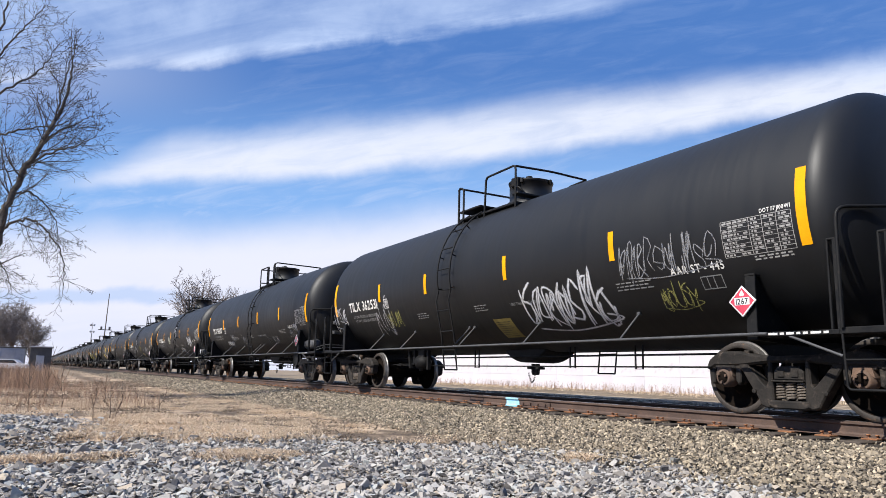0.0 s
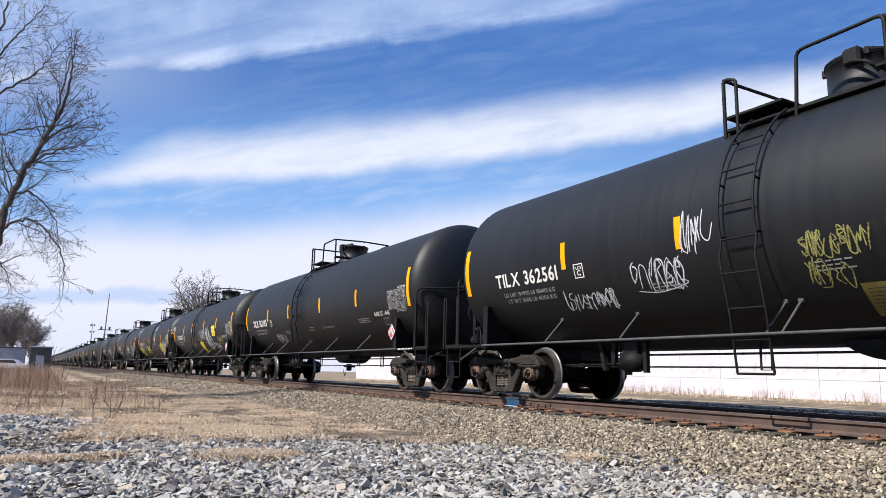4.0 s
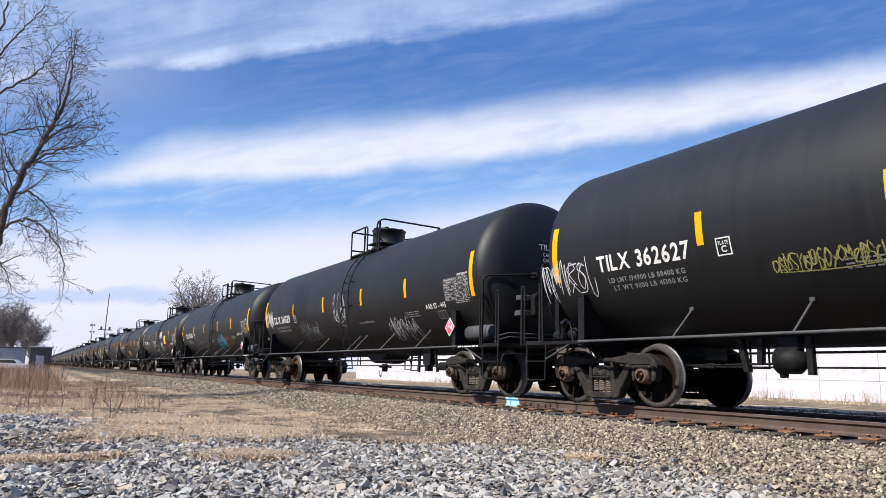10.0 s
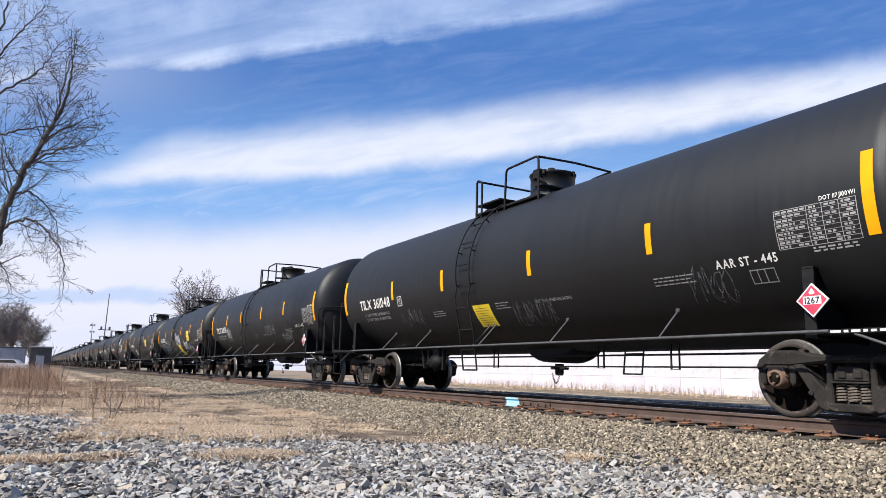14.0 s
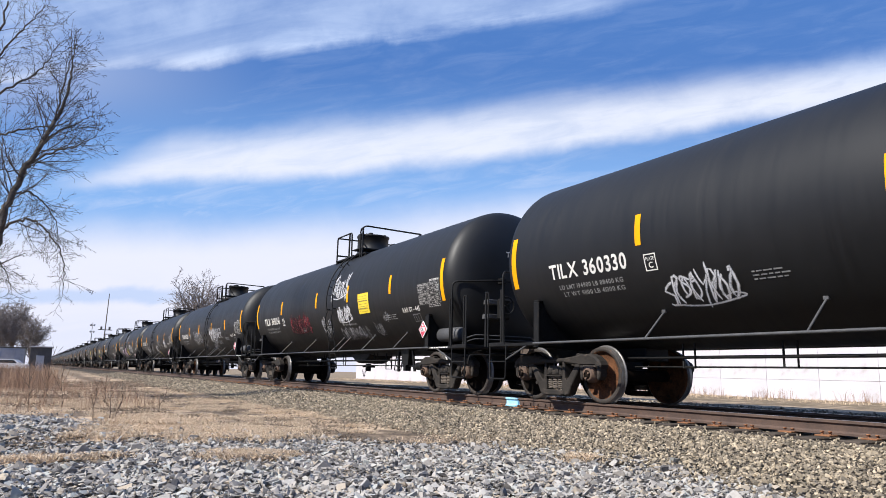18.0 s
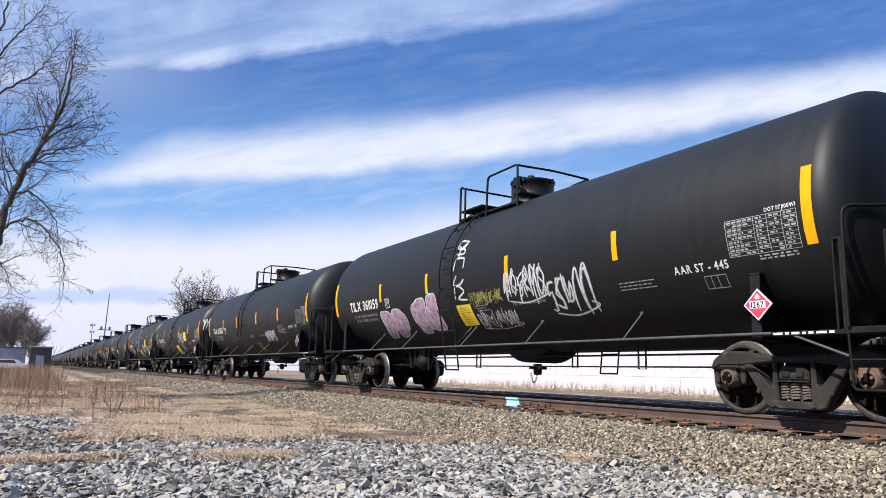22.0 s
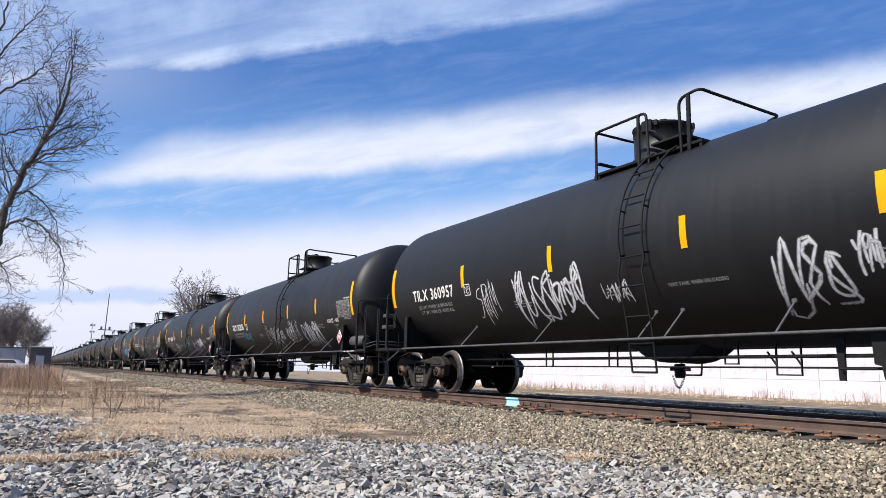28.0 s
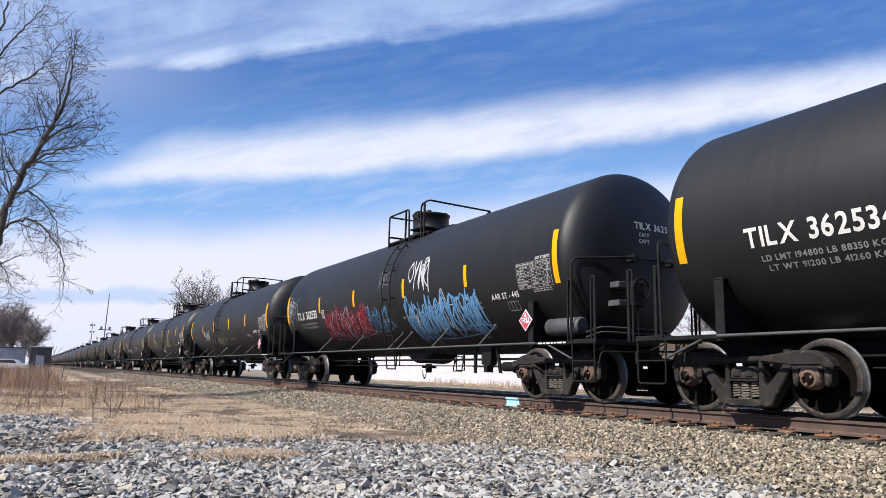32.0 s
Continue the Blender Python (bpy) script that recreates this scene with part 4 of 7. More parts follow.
    side_text(box, "PLATE", x0 + 0.035, a1 - 3.4, 0.05, 0.15)
    side_text(box, "C", x0 + 0.07, a0 + 1.6, 0.085, 0.08)
    part("plate_mark", box, LETTER, tank)


def add_placard(car):
    """Diamond placard in its holder beside the saddle."""
    cx, cz, y = 6.285, 1.365, -1.505
    holder = Shape().box(-0.136, 0.136, -0.006, 0.010, -0.136, 0.136, 0.004, m=pose(cx, y, cz, 0, 45, 0))
    p = part("placard", holder, PLACARD_WHITE, car, "red diamond hazard placard with white band")
    red = Shape()
    h = 0.166
    red.put([(cx + x, y - 0.0075, cz + z) for x, z in ((-h, 0), (0, -h), (h, 0), (0, h))], [(0, 1, 2, 3)])
    part("placard_field", red, PLACARD_RED, p)
    face = Shape().put([(cx + x, y - 0.009, cz + z) for x, z in ((-0.105, -0.045), (0.105, -0.045), (0.105, 0.045), (-0.105, 0.045))], [(0, 1, 2, 3)])
    part("placard_band", face, PLACARD_WHITE, p)
    verts, faces, wide = flat_text("1267")
    part("placard_number", Shape().put([(cx - 0.085 + x * 0.17 / wide, y - 0.0105, cz - 0.036 + y2 * 0.10) for x, y2 in verts], faces), PRINT_BLACK, p)
    flame = Shape().put([(cx + x, y - 0.009, cz + z) for x, z in ((-0.026, 0.065), (0.026, 0.065), (0.036, 0.085), (0.0, 0.135), (-0.036, 0.085))], [(0, 1, 2, 3, 4)])
    part("placard_flame", flame, PLACARD_WHITE, p)
    part("placard_arm", Shape().box(cx - 0.02, cx + 0.10, y + 0.012, y + 0.045, cz - 0.05, cz + 0.05, 0.006), BLACK_IRON, p)
    # small print on the side tray
    bars = Shape()
    rng = random.Random(8)
    x = 6.50
    while x < 7.3:
        w = rng.uniform(0.04, 0.12)
        bars.box(x, x + w, -1.475, -1.469, 0.945, 0.972, 0.001)
        x += w + 0.03
    part("tray_print", bars, LETTER, car)


def tank_car(kind, high):
    """One whole tank car at the origin. Kind 0 has its ladder left of the platform's middle, kind 1 right of it; high: where the stripes sit."""
    car = new("tank_car")
    tank = part("tank", tank_shape(), TANK, car, "black insulated steel tank with rounded ends")
    if kind == 0:
        ladder, plat = (-1.00, -0.50), (-1.40, -1.20, -0.30, 0.77, 0.05)
        pattern = (-4.13, -1.74, 1.31, 4.10)
    else:
        ladder, plat = (0.60, 1.06), (-0.65, 0.50, 1.16, 1.54, 0.0)
        pattern = (-4.05, -0.57, 1.92, 4.62) if high else (-4.03, -1.40, 1.56, 4.32)
    add_markings(car, tank, high, pattern, -4.12 if high and kind == 0 else -3.98 if high else -3.90)
    add_housing(car, plat[4], 0.02 if kind == 0 else 0.13, 1.0 if kind == 0 else 1.06)
    add_platform(car, *plat)
    add_ladder(car, *ladder, -1, True)
    add_ladder(car, -ladder[1], -ladder[0], 1, False)
    add_side_rods(car, kind)
    add_underside(car, kind)
    add_end(car, 1, False, kind == 1)
    add_end(car, -1, kind == 0, False)
    if kind == 1:
        add_hand_brake(car)
    if kind == 0:
        add_valve_cluster(car)
    add_placard(car)
    add_truck(car, TRUCK_X)
    add_truck(car, -TRUCK_X)
    return tagged(car, "black tank car on rails, coupled in a long train", "tank car", "tank cars of the train")


def far_car():
    """A car that stays far off: the same forms in fewer pieces."""
    car = new("tank_car")
    tank = part("tank", tank_shape(), TANK, car, "black insulated steel tank with rounded ends")
    for x in (-7.15, -4.08, -1.68, 1.37, 4.15, 7.15):
        part("reflective_stripe", wrapped_quad(Shape(), x - 0.055, x + 0.055, -11.5, 4.5), YELLOW, tank)
    add_housing(car, 0.12)
    rails = Shape()
    for y in (-0.92, 0.92):
        rails.tube([(-1.3, y, 3.7), (-1.3, y, 4.58), (0.85, y, 4.58), (0.85, y, 3.7)], 0.024, 5)
    part("top_handrail", rails, BLACK_IRON, car)
    sill = Shape()
    for y in (-SILL_Y, SILL_Y):
        sill.tube([(-6.5, y, SILL_Z), (6.6, y, SILL_Z)], 0.028, 5)
    part("side_rail", sill, GREY_PAINT, car)
    for k in (-1, 1):
        end = Shape().box(min(k * 5.3, k * 8.4), max(k * 5.3, k * 8.4), -0.26, 0.26, 0.70, 1.02)
        end.box(min(k * 7.6, k * 8.2), max(k * 7.6, k * 8.2), -1.46, 1.46, 0.92, 1.0)
        end.tube([(k * 7.74, -1.45, 1.0), (k * 7.74, -1.45, 2.36), (k * 7.74, 1.45, 2.36), (k * 7.74, 1.45, 1.0)], 0.025, 5)
        part("end_walkway", end, BLACK_IRON, car)
        s = Shape().slab([(-0.23, 0.50), (-0.23, 0.72), (0.23, 0.72), (0.23, 0.50)], -1.12, 1.12)
        truck = part("truck", s, CAST, car, "", pose(k * TRUCK_X, 0, 0))
        for side in (-1, 1):
            part("side_frame", side_frame_shape(side), CAST, truck)
        for wx in (-WHEEL_BASE / 2, WHEEL_BASE / 2):
            add_wheelset(car, k * TRUCK_X + wx)
    return tagged(car, "black tank car far along the train", "tank car", "tank cars of the train")


# ---- ground and track ----
def smooth(a, b, x):
    t = min(1.0, max(0.0, (x - a) / (b - a)))
    return t * t * (3 - 2 * t)


def ground_z(x, y):
    """Height of the ground: ballast shoulder on both sides of the track, a low gravel heap, slow waves."""
    d = abs(y)
    z = -0.215 - 0.02 * smooth(1.2, 1.7, d) - 0.185 * smooth(1.6, 3.9, d)
    if y < -3:
        if -13.0 < x < -4.5 and y > -10.5:
            z += 0.045 * straw_cover(x, y)
        z += 0.03 * noise.noise((x * 0.35, y * 0.35, 0.0)) * smooth(3.0, 5.0, d)
        z += 0.13 * math.exp(-((x + 10.6) / 1.5) ** 2 - ((y + 9.25) / 0.85) ** 2)
        z -= 0.10 * smooth(14.0, 40.0, -x) * smooth(4.0, 7.0, d)
    else:
        z += 0.02 * noise.noise((x * 0.3, y * 0.3, 4.0)) * smooth(3.0, 5.0, d)
        z += 0.33 * smooth(1.7, 3.6, y) * (1.0 - smooth(5.5, 17.0, y))
    return z


STRAW_PATCHES = ((-9.1, -6.55, 1.15, 1.05), (-6.7, -7.1, 0.42, 0.50), (-9.3, -8.05, 1.1, 0.40), (-7.0, -8.65, 0.24, 0.75), (-5.6, -3.9, 0.35, 0.30), (-11.2, -7.2, 0.9, 0.7))


def straw_cover(x, y):
    """How far dead straw covers the stones at a place, 0 to 1."""
    wx, wy = x + 0.35 * noise.noise((x * 1.3, y * 1.3, 31.0)), y + 0.30 * noise.noise((x * 1.3, y * 1.3, 37.0))
    g = max(math.exp(-((wx - cx) / a) ** 2 - ((wy - cy) / b) ** 2) for cx, cy, a, b in STRAW_PATCHES)
    return smooth(0.30, 0.62, g + 0.25 * noise.noise((x * 4.0, y * 4.0, 41.0)))


def steps(values):
    """Breakpoints (start, stop, step) joined into one rising list."""
    out = []
    for a, b, s in values:
        k = int(round((b - a) / s))
        out += [a + (b - a) * i / k for i in range(k)]
    return out + [values[-1][1]]


def build_ground():
    xs = steps([(-3000, -300, 150), (-300, -60, 8), (-60, -20, 1.0), (-20, 4, 0.25), (4, 60, 4), (60, 1500, 120)])
    ys = steps([(-2500, -200, 150), (-200, -20, 6), (-20, -11, 0.75), (-11, 4.5, 0.25), (4.5, 40, 1.5), (40, 200, 10), (200, 2500, 150)])
    verts = [(x, y, ground_z(x, y)) for x in xs for y in ys]
    n = len(ys)
    faces = [(i * n + j, (i + 1) * n + j, (i + 1) * n + j + 1, i * n + j + 1) for i in range(len(xs) - 1) for j in range(n - 1)]
    mat, nd, b = principled("ground_soil")
    where = nd.add("ShaderNodeTexCoord").outputs["Object"]
    sep = nd.add("ShaderNodeSeparateXYZ")
    nd.put(sep.inputs[0], where)
    x, y = sep.outputs[0], sep.outputs[1]
    big, mid, small = nd.noise(where, 0.35, 5.0, 0.6), nd.noise(where, 2.2, 6.0, 0.65), nd.noise(where, 28.0, 4.0, 0.7)
    # near-black base: shade in the gaps between loose stones, put into the colour
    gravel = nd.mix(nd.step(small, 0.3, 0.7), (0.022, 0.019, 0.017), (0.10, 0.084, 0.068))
    straw = nd.mix(nd.step(nd.math("MULTIPLY_ADD", mid, 0.6, nd.math("MULTIPLY", small, 0.4)), 0.3, 0.7), (0.36, 0.262, 0.172), (0.70, 0.53, 0.365))
    dirt = nd.mix(nd.step(small, 0.3, 0.7), (0.075, 0.056, 0.041), (0.27, 0.200, 0.140))
    soil = nd.mix(nd.step(nd.math("MULTIPLY_ADD", big, 0.5, nd.math("MULTIPLY", mid, 0.5)), 0.44, 0.53), dirt, straw)
    earth = nd.noise(where, 0.8, 6.0, 0.7, 0.6)
    soil = nd.mix(nd.step(earth, 0.52, 0.68, 0.0, 0.55), soil, (0.10, 0.074, 0.053))
    litter = nd.noise(where, 9.0, 5.0, 0.75)
    soil = nd.mix(nd.step(litter, 0.52, 0.64, 0.0, 0.60), soil, (0.14, 0.098, 0.066))
    # trodden dark earth along the foot of the ballast
    foot = nd.step(nd.math("ABSOLUTE", nd.math("ADD", nd.math("ADD", y, 5.5), nd.math("MULTIPLY", nd.math("SUBTRACT", big, 0.5), 1.5))), 0.15, 0.85, 1.0, 0.0)
    soil = nd.mix(nd.math("MULTIPLY", foot, nd.step(mid, 0.35, 0.55, 0.35, 0.95)), soil, (0.10, 0.075, 0.056))
    # rank olive and brown grass ground beyond the track
    soil = nd.mix(nd.math("MULTIPLY", nd.step(y, 4.0, 7.0), nd.step(earth, 0.36, 0.56, 0.3, 0.9)), soil, (0.17, 0.130, 0.080))
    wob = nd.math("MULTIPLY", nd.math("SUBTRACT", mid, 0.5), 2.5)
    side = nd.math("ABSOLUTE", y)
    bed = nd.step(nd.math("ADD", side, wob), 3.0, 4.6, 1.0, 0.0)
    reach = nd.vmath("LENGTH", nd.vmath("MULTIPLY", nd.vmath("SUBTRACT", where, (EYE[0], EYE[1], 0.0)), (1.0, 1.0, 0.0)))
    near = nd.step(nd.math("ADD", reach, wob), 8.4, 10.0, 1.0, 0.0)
    shift = nd.vmath("ADD", where, nd.vmath("SCALE", nd.combine(nd.math("SUBTRACT", mid, 0.5), nd.math("SUBTRACT", big, 0.5), 0.0), 1.2))
    straw_here = 0.0
    for cx, cy, a, c in STRAW_PATCHES:
        reach_p = nd.vmath("LENGTH", nd.vmath("MULTIPLY", nd.vmath("SUBTRACT", shift, (cx, cy, 0.0)), (1 / a, 1 / c, 0.0)))
        straw_here = nd.math("MAXIMUM", straw_here, nd.step(reach_p, 0.6, 1.15, 1.0, 0.0))
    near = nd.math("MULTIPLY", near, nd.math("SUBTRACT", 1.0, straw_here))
    # soil gives way to the darkened base wherever loose stones are scattered
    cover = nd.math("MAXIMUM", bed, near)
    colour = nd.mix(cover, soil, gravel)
    # spring grass far out
    far = nd.step(nd.math("MULTIPLY", x, -1.0), 40.0, 120.0)
    colour = nd.mix(nd.math("MULTIPLY", far, nd.math("SUBTRACT", 1.0, bed)), colour, nd.mix(mid, (0.17, 0.125, 0.085), (0.36, 0.28, 0.19)))
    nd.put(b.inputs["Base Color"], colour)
    b.inputs["Roughness"].default_value = 0.95
    b.inputs["Specular IOR Level"].default_value = 0.2
    bumped(nd, b, nd.math("MULTIPLY_ADD", mid, 0.5, nd.math("MULTIPLY", small, 0.5)), 0.9, 0.05)
    s = Shape().put(verts, faces, True)
    return thing("ground", s, mat, "flat ground of gravel, bare dirt and dry straw grass", "ground", kind="structure")


GAUGE = 0.7175


def rail_section(side):
    """The cross-section of a rail, about 17 cm high, its inner edge at the gauge line."""
    c = side * (GAUGE + 0.036)
    half = [(0.0, 0.0), (0.030, -0.001), (0.036, -0.006), (0.037, -0.034), (0.030, -0.040), (0.010, -0.052), (0.008, -0.125), (0.022, -0.146), (0.070, -0.158), (0.070, -0.168), (0.0, -0.168)]
    right = [(c + y, z) for y, z in half]
    left = [(c - y, z) for y, z in half[1:-1]][::-1]
    return right + left


def build_track():
    for side in (-1, 1):
        sec = rail_section(side)
        xs = steps([(-1500, -120, 60), (-120, 20, 5), (20, 900, 60)])
        n = len(sec)
        verts = [(x, y, z) for x in xs for y, z in sec]
        s = Shape()
        faces, slots = [], []
        for i in range(len(xs) - 1):
            for j in range(n):
                k = (j + 1) % n
                faces.append((i * n + j, i * n + k, (i + 1) * n + k, (i + 1) * n + j))
        s.put(verts, faces, False)
        for idx in range(len(faces)):
            j = idx % n
            if sec[j][1] > -0.004 and sec[(j + 1) % n][1] > -0.007:
                s.slot[idx] = 1
        rail = thing("rail", s, (RAIL_SIDE, RAIL_TOP), "rusty brown steel rail with polished running face", "rail", "rails of the track", "structure")
        if side < 0:
            # joint bar and bolts, and a light blue paint mark on the web
            y = -(GAUGE + 0.036)
            for x in (-10.62,):
                bar = Shape().box(x - 0.45, x + 0.45, y - 0.030, y - 0.008, -0.135, -0.055, 0.006)
                jb = part("joint_bar", bar, RAIL_SIDE, rail)
                for i in range(4):
                    bx = x - 0.33 + 0.22 * i
                    part("bolt", Shape().lathe((bx, y - 0.03, -0.095), (0, -1, 0), (0, 0, 1), [(0, 0.022), (0.025, 0.022), (0.025, 0.0)], 6, smooth=False), RAIL_SIDE, jb)
            mark = Shape().box(BLUE_X - 0.21, BLUE_X + 0.21, y - 0.0755, y - 0.0715, -0.170, -0.156, 0.001).box(BLUE_X - 0.21, BLUE_X + 0.21, y - 0.0405, y - 0.0375, -0.034, -0.004, 0.001)
            mark.put([(BLUE_X + dx, y - yy, z) for dx in (-0.21, 0.21) for yy, z in ((0.073, -0.154), (0.026, -0.142), (0.013, -0.124), (0.013, -0.055), (0.038, -0.038))],
                     [(i, i + 5, i + 6, i + 1) for i in range(4)])
            part("paint_mark", mark, BLUE_MARK, rail, "light blue paint mark across the rail web")
    # ties: the nearest are things of their own
    shape = Shape().box(-0.115, 0.115, -1.30, 1.30, -0.18, 0.0, 0.012)
    tie_mesh = shape.mesh("tie", TIE_WOOD)
    rng = random.Random(12)
    plate = Shape().box(-0.09, 0.09, -0.19, 0.19, -0.004, 0.014, 0.004)
    plate_mesh = plate.mesh("tie_plate", RUST_BRIGHT)
    spike = Shape().box(-0.010, 0.010, -0.010, 0.010, 0.0, 0.03, 0.002).box(-0.018, 0.018, -0.03, 0.016, 0.03, 0.046, 0.006)
    spike_mesh = spike.mesh("spike", RUST_BRIGHT)
    far = Shape()
    bed = new("track_bed")
    tagged(bed, "weathered wooden ties with rusty plates and spikes under the rails", "railway ties", kind="structure")
    x, i = -420.0, 0
    while x < 60:
        step = 0.50
        if -38 < x < 0:
            tie = part("tie", tie_mesh, TIE_WOOD, bed, "", pose(x + rng.uniform(-0.02, 0.02), rng.uniform(-0.05, 0.05), -0.186, 0, 0, rng.uniform(-1, 1)))
            for side in (-1, 1):
                y = side * (GAUGE + 0.036)
                part("tie_plate", plate_mesh, RUST_BRIGHT, tie, "", pose(0, y, 0.004))
                if side < 0:
                    for dx, dy, turn in ((-0.05, -0.095, 0), (0.05, -0.10, 0), (0.0, 0.095, 180)):
                        part("spike", spike_mesh, RUST_BRIGHT, tie, "", pose(dx, y + dy, 0.012, 0, 0, turn))
        else:
            far.box(x - 0.115, x + 0.115, -1.3, 1.3, -0.36, -0.186, 0.004)
        x += step
    tagged(part("far_ties", far, TIE_WOOD, bed, "weathered wooden ties further along the track"), kind="stuff")


BLUE_X = -11.32
build_ground()
build_track()


def stone_templates(count, rng, flat=0.22):
    """A few angular stones, about one unit across, made by cutting corners off a rough block."""
    made = []
    for _ in range(count):
        bm = bmesh.new()
        for sx in (-1, 1):
            for sy in (-1, 1):
                for sz in (-1, 1):
                    if rng.random() < 0.82:
                        bm.verts.new((sx * 0.42 * rng.uniform(0.45, 1.2), sy * 0.34 * rng.uniform(0.4, 1.2), sz * flat * rng.uniform(0.5, 1.25)))
        bm.verts.new((0.50 * rng.choice((-1, 1)), rng.uniform(-0.2, 0.2), rng.uniform(-0.1, 0.1)))
        bmesh.ops.convex_hull(bm, input=bm.verts)
        loose = [v for v in bm.verts if not v.link_faces]
        bmesh.ops.delete(bm, geom=loose, context="VERTS")
        bm.verts.index_update()
        made.append((np.array([v.co[:] for v in bm.verts]), np.array([[v.index for v in f.verts] for f in bm.faces if len(f.verts) == 3])))
        bm.free()
    return made


def scatter_stones(name, places, sizes, material, label, seed, category="gravel", flat=0.22, tip=0.55):
    """Many loose stones as one object, each turned and sized on its own."""
    rng = np.random.default_rng(seed)
    shapes = stone_templates(14, random.Random(seed), flat)
    pick = rng.integers(0, len(shapes), len(places))
    all_v, all_f, base = [], [], 0
    for k, (v, f) in enumerate(shapes):
        at = places[pick == k]
        size = sizes[pick == k]
        m = len(at)
        if not m:
            continue
        q = rng.normal(size=(m, 4)) * np.array([1.0, tip, tip, 1.0])
        q /= np.linalg.norm(q, axis=1)[:, None]
        w, x, y, z = q.T
        rot = np.stack([np.stack([1 - 2 * (y * y + z * z), 2 * (x * y - z * w), 2 * (x * z + y * w)], -1),
                        np.stack([2 * (x * y + z * w), 1 - 2 * (x * x + z * z), 2 * (y * z - x * w)], -1),
                        np.stack([2 * (x * z - y * w), 2 * (y * z + x * w), 1 - 2 * (x * x + y * y)], -1)], 1)
        pts = np.einsum("nij,kj->nki", rot, v) * size[:, None, None] + at[:, None, :]
        all_v.append(pts.reshape(-1, 3))
        idx = f[None] + (np.arange(m) * len(v))[:, None, None] + base
        all_f.append(idx.reshape(-1, 3))
        base += m * len(v)
    v, f = np.concatenate(all_v), np.concatenate(all_f)
    me = bpy.data.meshes.new(name)
    me.vertices.add(len(v))
    me.vertices.foreach_set("co", v.ravel())
    me.loops.add(len(f) * 3)
    me.loops.foreach_set("vertex_index", f.ravel().astype(np.int32))
    me.polygons.add(len(f))
    me.polygons.foreach_set("loop_start", np.arange(0, len(f) * 3, 3, dtype=np.int32))
    me.polygons.foreach_set("use_smooth", np.zeros(len(f), dtype=bool))
    me.materials.append(material)
    me.update(calc_edges=True)
    return thing(name, me, material, label, category, kind="stuff")


def stone_material(name, colours, rough=0.9, speck=(0.40, 0.36, 0.305), dust_colour=(0.31, 0.26, 0.20)):
    """Stone whose colour changes from piece to piece."""
    mat, n, b = principled(name)
    rnd = n.add("ShaderNodeNewGeometry").outputs["Random Per Island"]
    ramp = n.add("ShaderNodeValToRGB")
    ramp.color_ramp.interpolation = "CONSTANT"
    els = ramp.color_ramp.elements
    while len(els) < len(colours):
        els.new(0.5)
    for i, c in enumerate(colours):
        els[i].position = i / len(colours)
        els[i].color = (*c, 1.0)
    n.put(ramp.inputs[0], rnd)
    where = n.add("ShaderNodeTexCoord").outputs["Object"]
    spots = n.noise(where, 60.0, 4.0, 0.7)
    dust = n.noise(where, 3.0, 4.0, 0.6)
    colour = n.mix(n.step(spots, 0.3, 0.75, 0.0, 0.45), ramp.outputs[0], speck)
    colour = n.mix(n.step(dust, 0.45, 0.75, 0.0, 0.35), colour, dust_colour)
    n.put(b.inputs["Base Color"], colour)
    b.inputs["Roughness"].default_value = rough
    b.inputs["Specular IOR Level"].default_value = 0.3
    bumped(n, b, spots, 0.35, 0.006)
    return mat


BALLAST = stone_material("ballast_stone", [(0.199, 0.161, 0.111), (0.367, 0.297, 0.204), (0.261, 0.210, 0.145), (0.459, 0.370, 0.255), (0.085, 0.069, 0.047), (0.315, 0.253, 0.174), (0.625, 0.503, 0.347), (0.219, 0.176, 0.122), (0.127, 0.103, 0.070)], speck=(0.34, 0.30, 0.245), dust_colour=(0.28, 0.235, 0.18))
CRUSHED = stone_material("crushed_stone", [(0.356, 0.329, 0.296), (0.473, 0.442, 0.400), (0.136, 0.127, 0.122), (0.473, 0.442, 0.403), (0.418, 0.380, 0.337), (0.064, 0.059, 0.057), (0.473, 0.473, 0.435), (0.473, 0.391, 0.296), (0.228, 0.212, 0.198)], speck=(0.28, 0.26, 0.235), dust_colour=(0.25, 0.22, 0.185))


def in_view(x, y, margin=4.0):
    """Whether a place of the ground lies inside the wedge that the clip's standpoint overlooks."""
    a = math.degrees(math.atan2(y - EYE[1], -(x - EYE[0])))
    return -4.5 - margin < a < 64.0 + margin


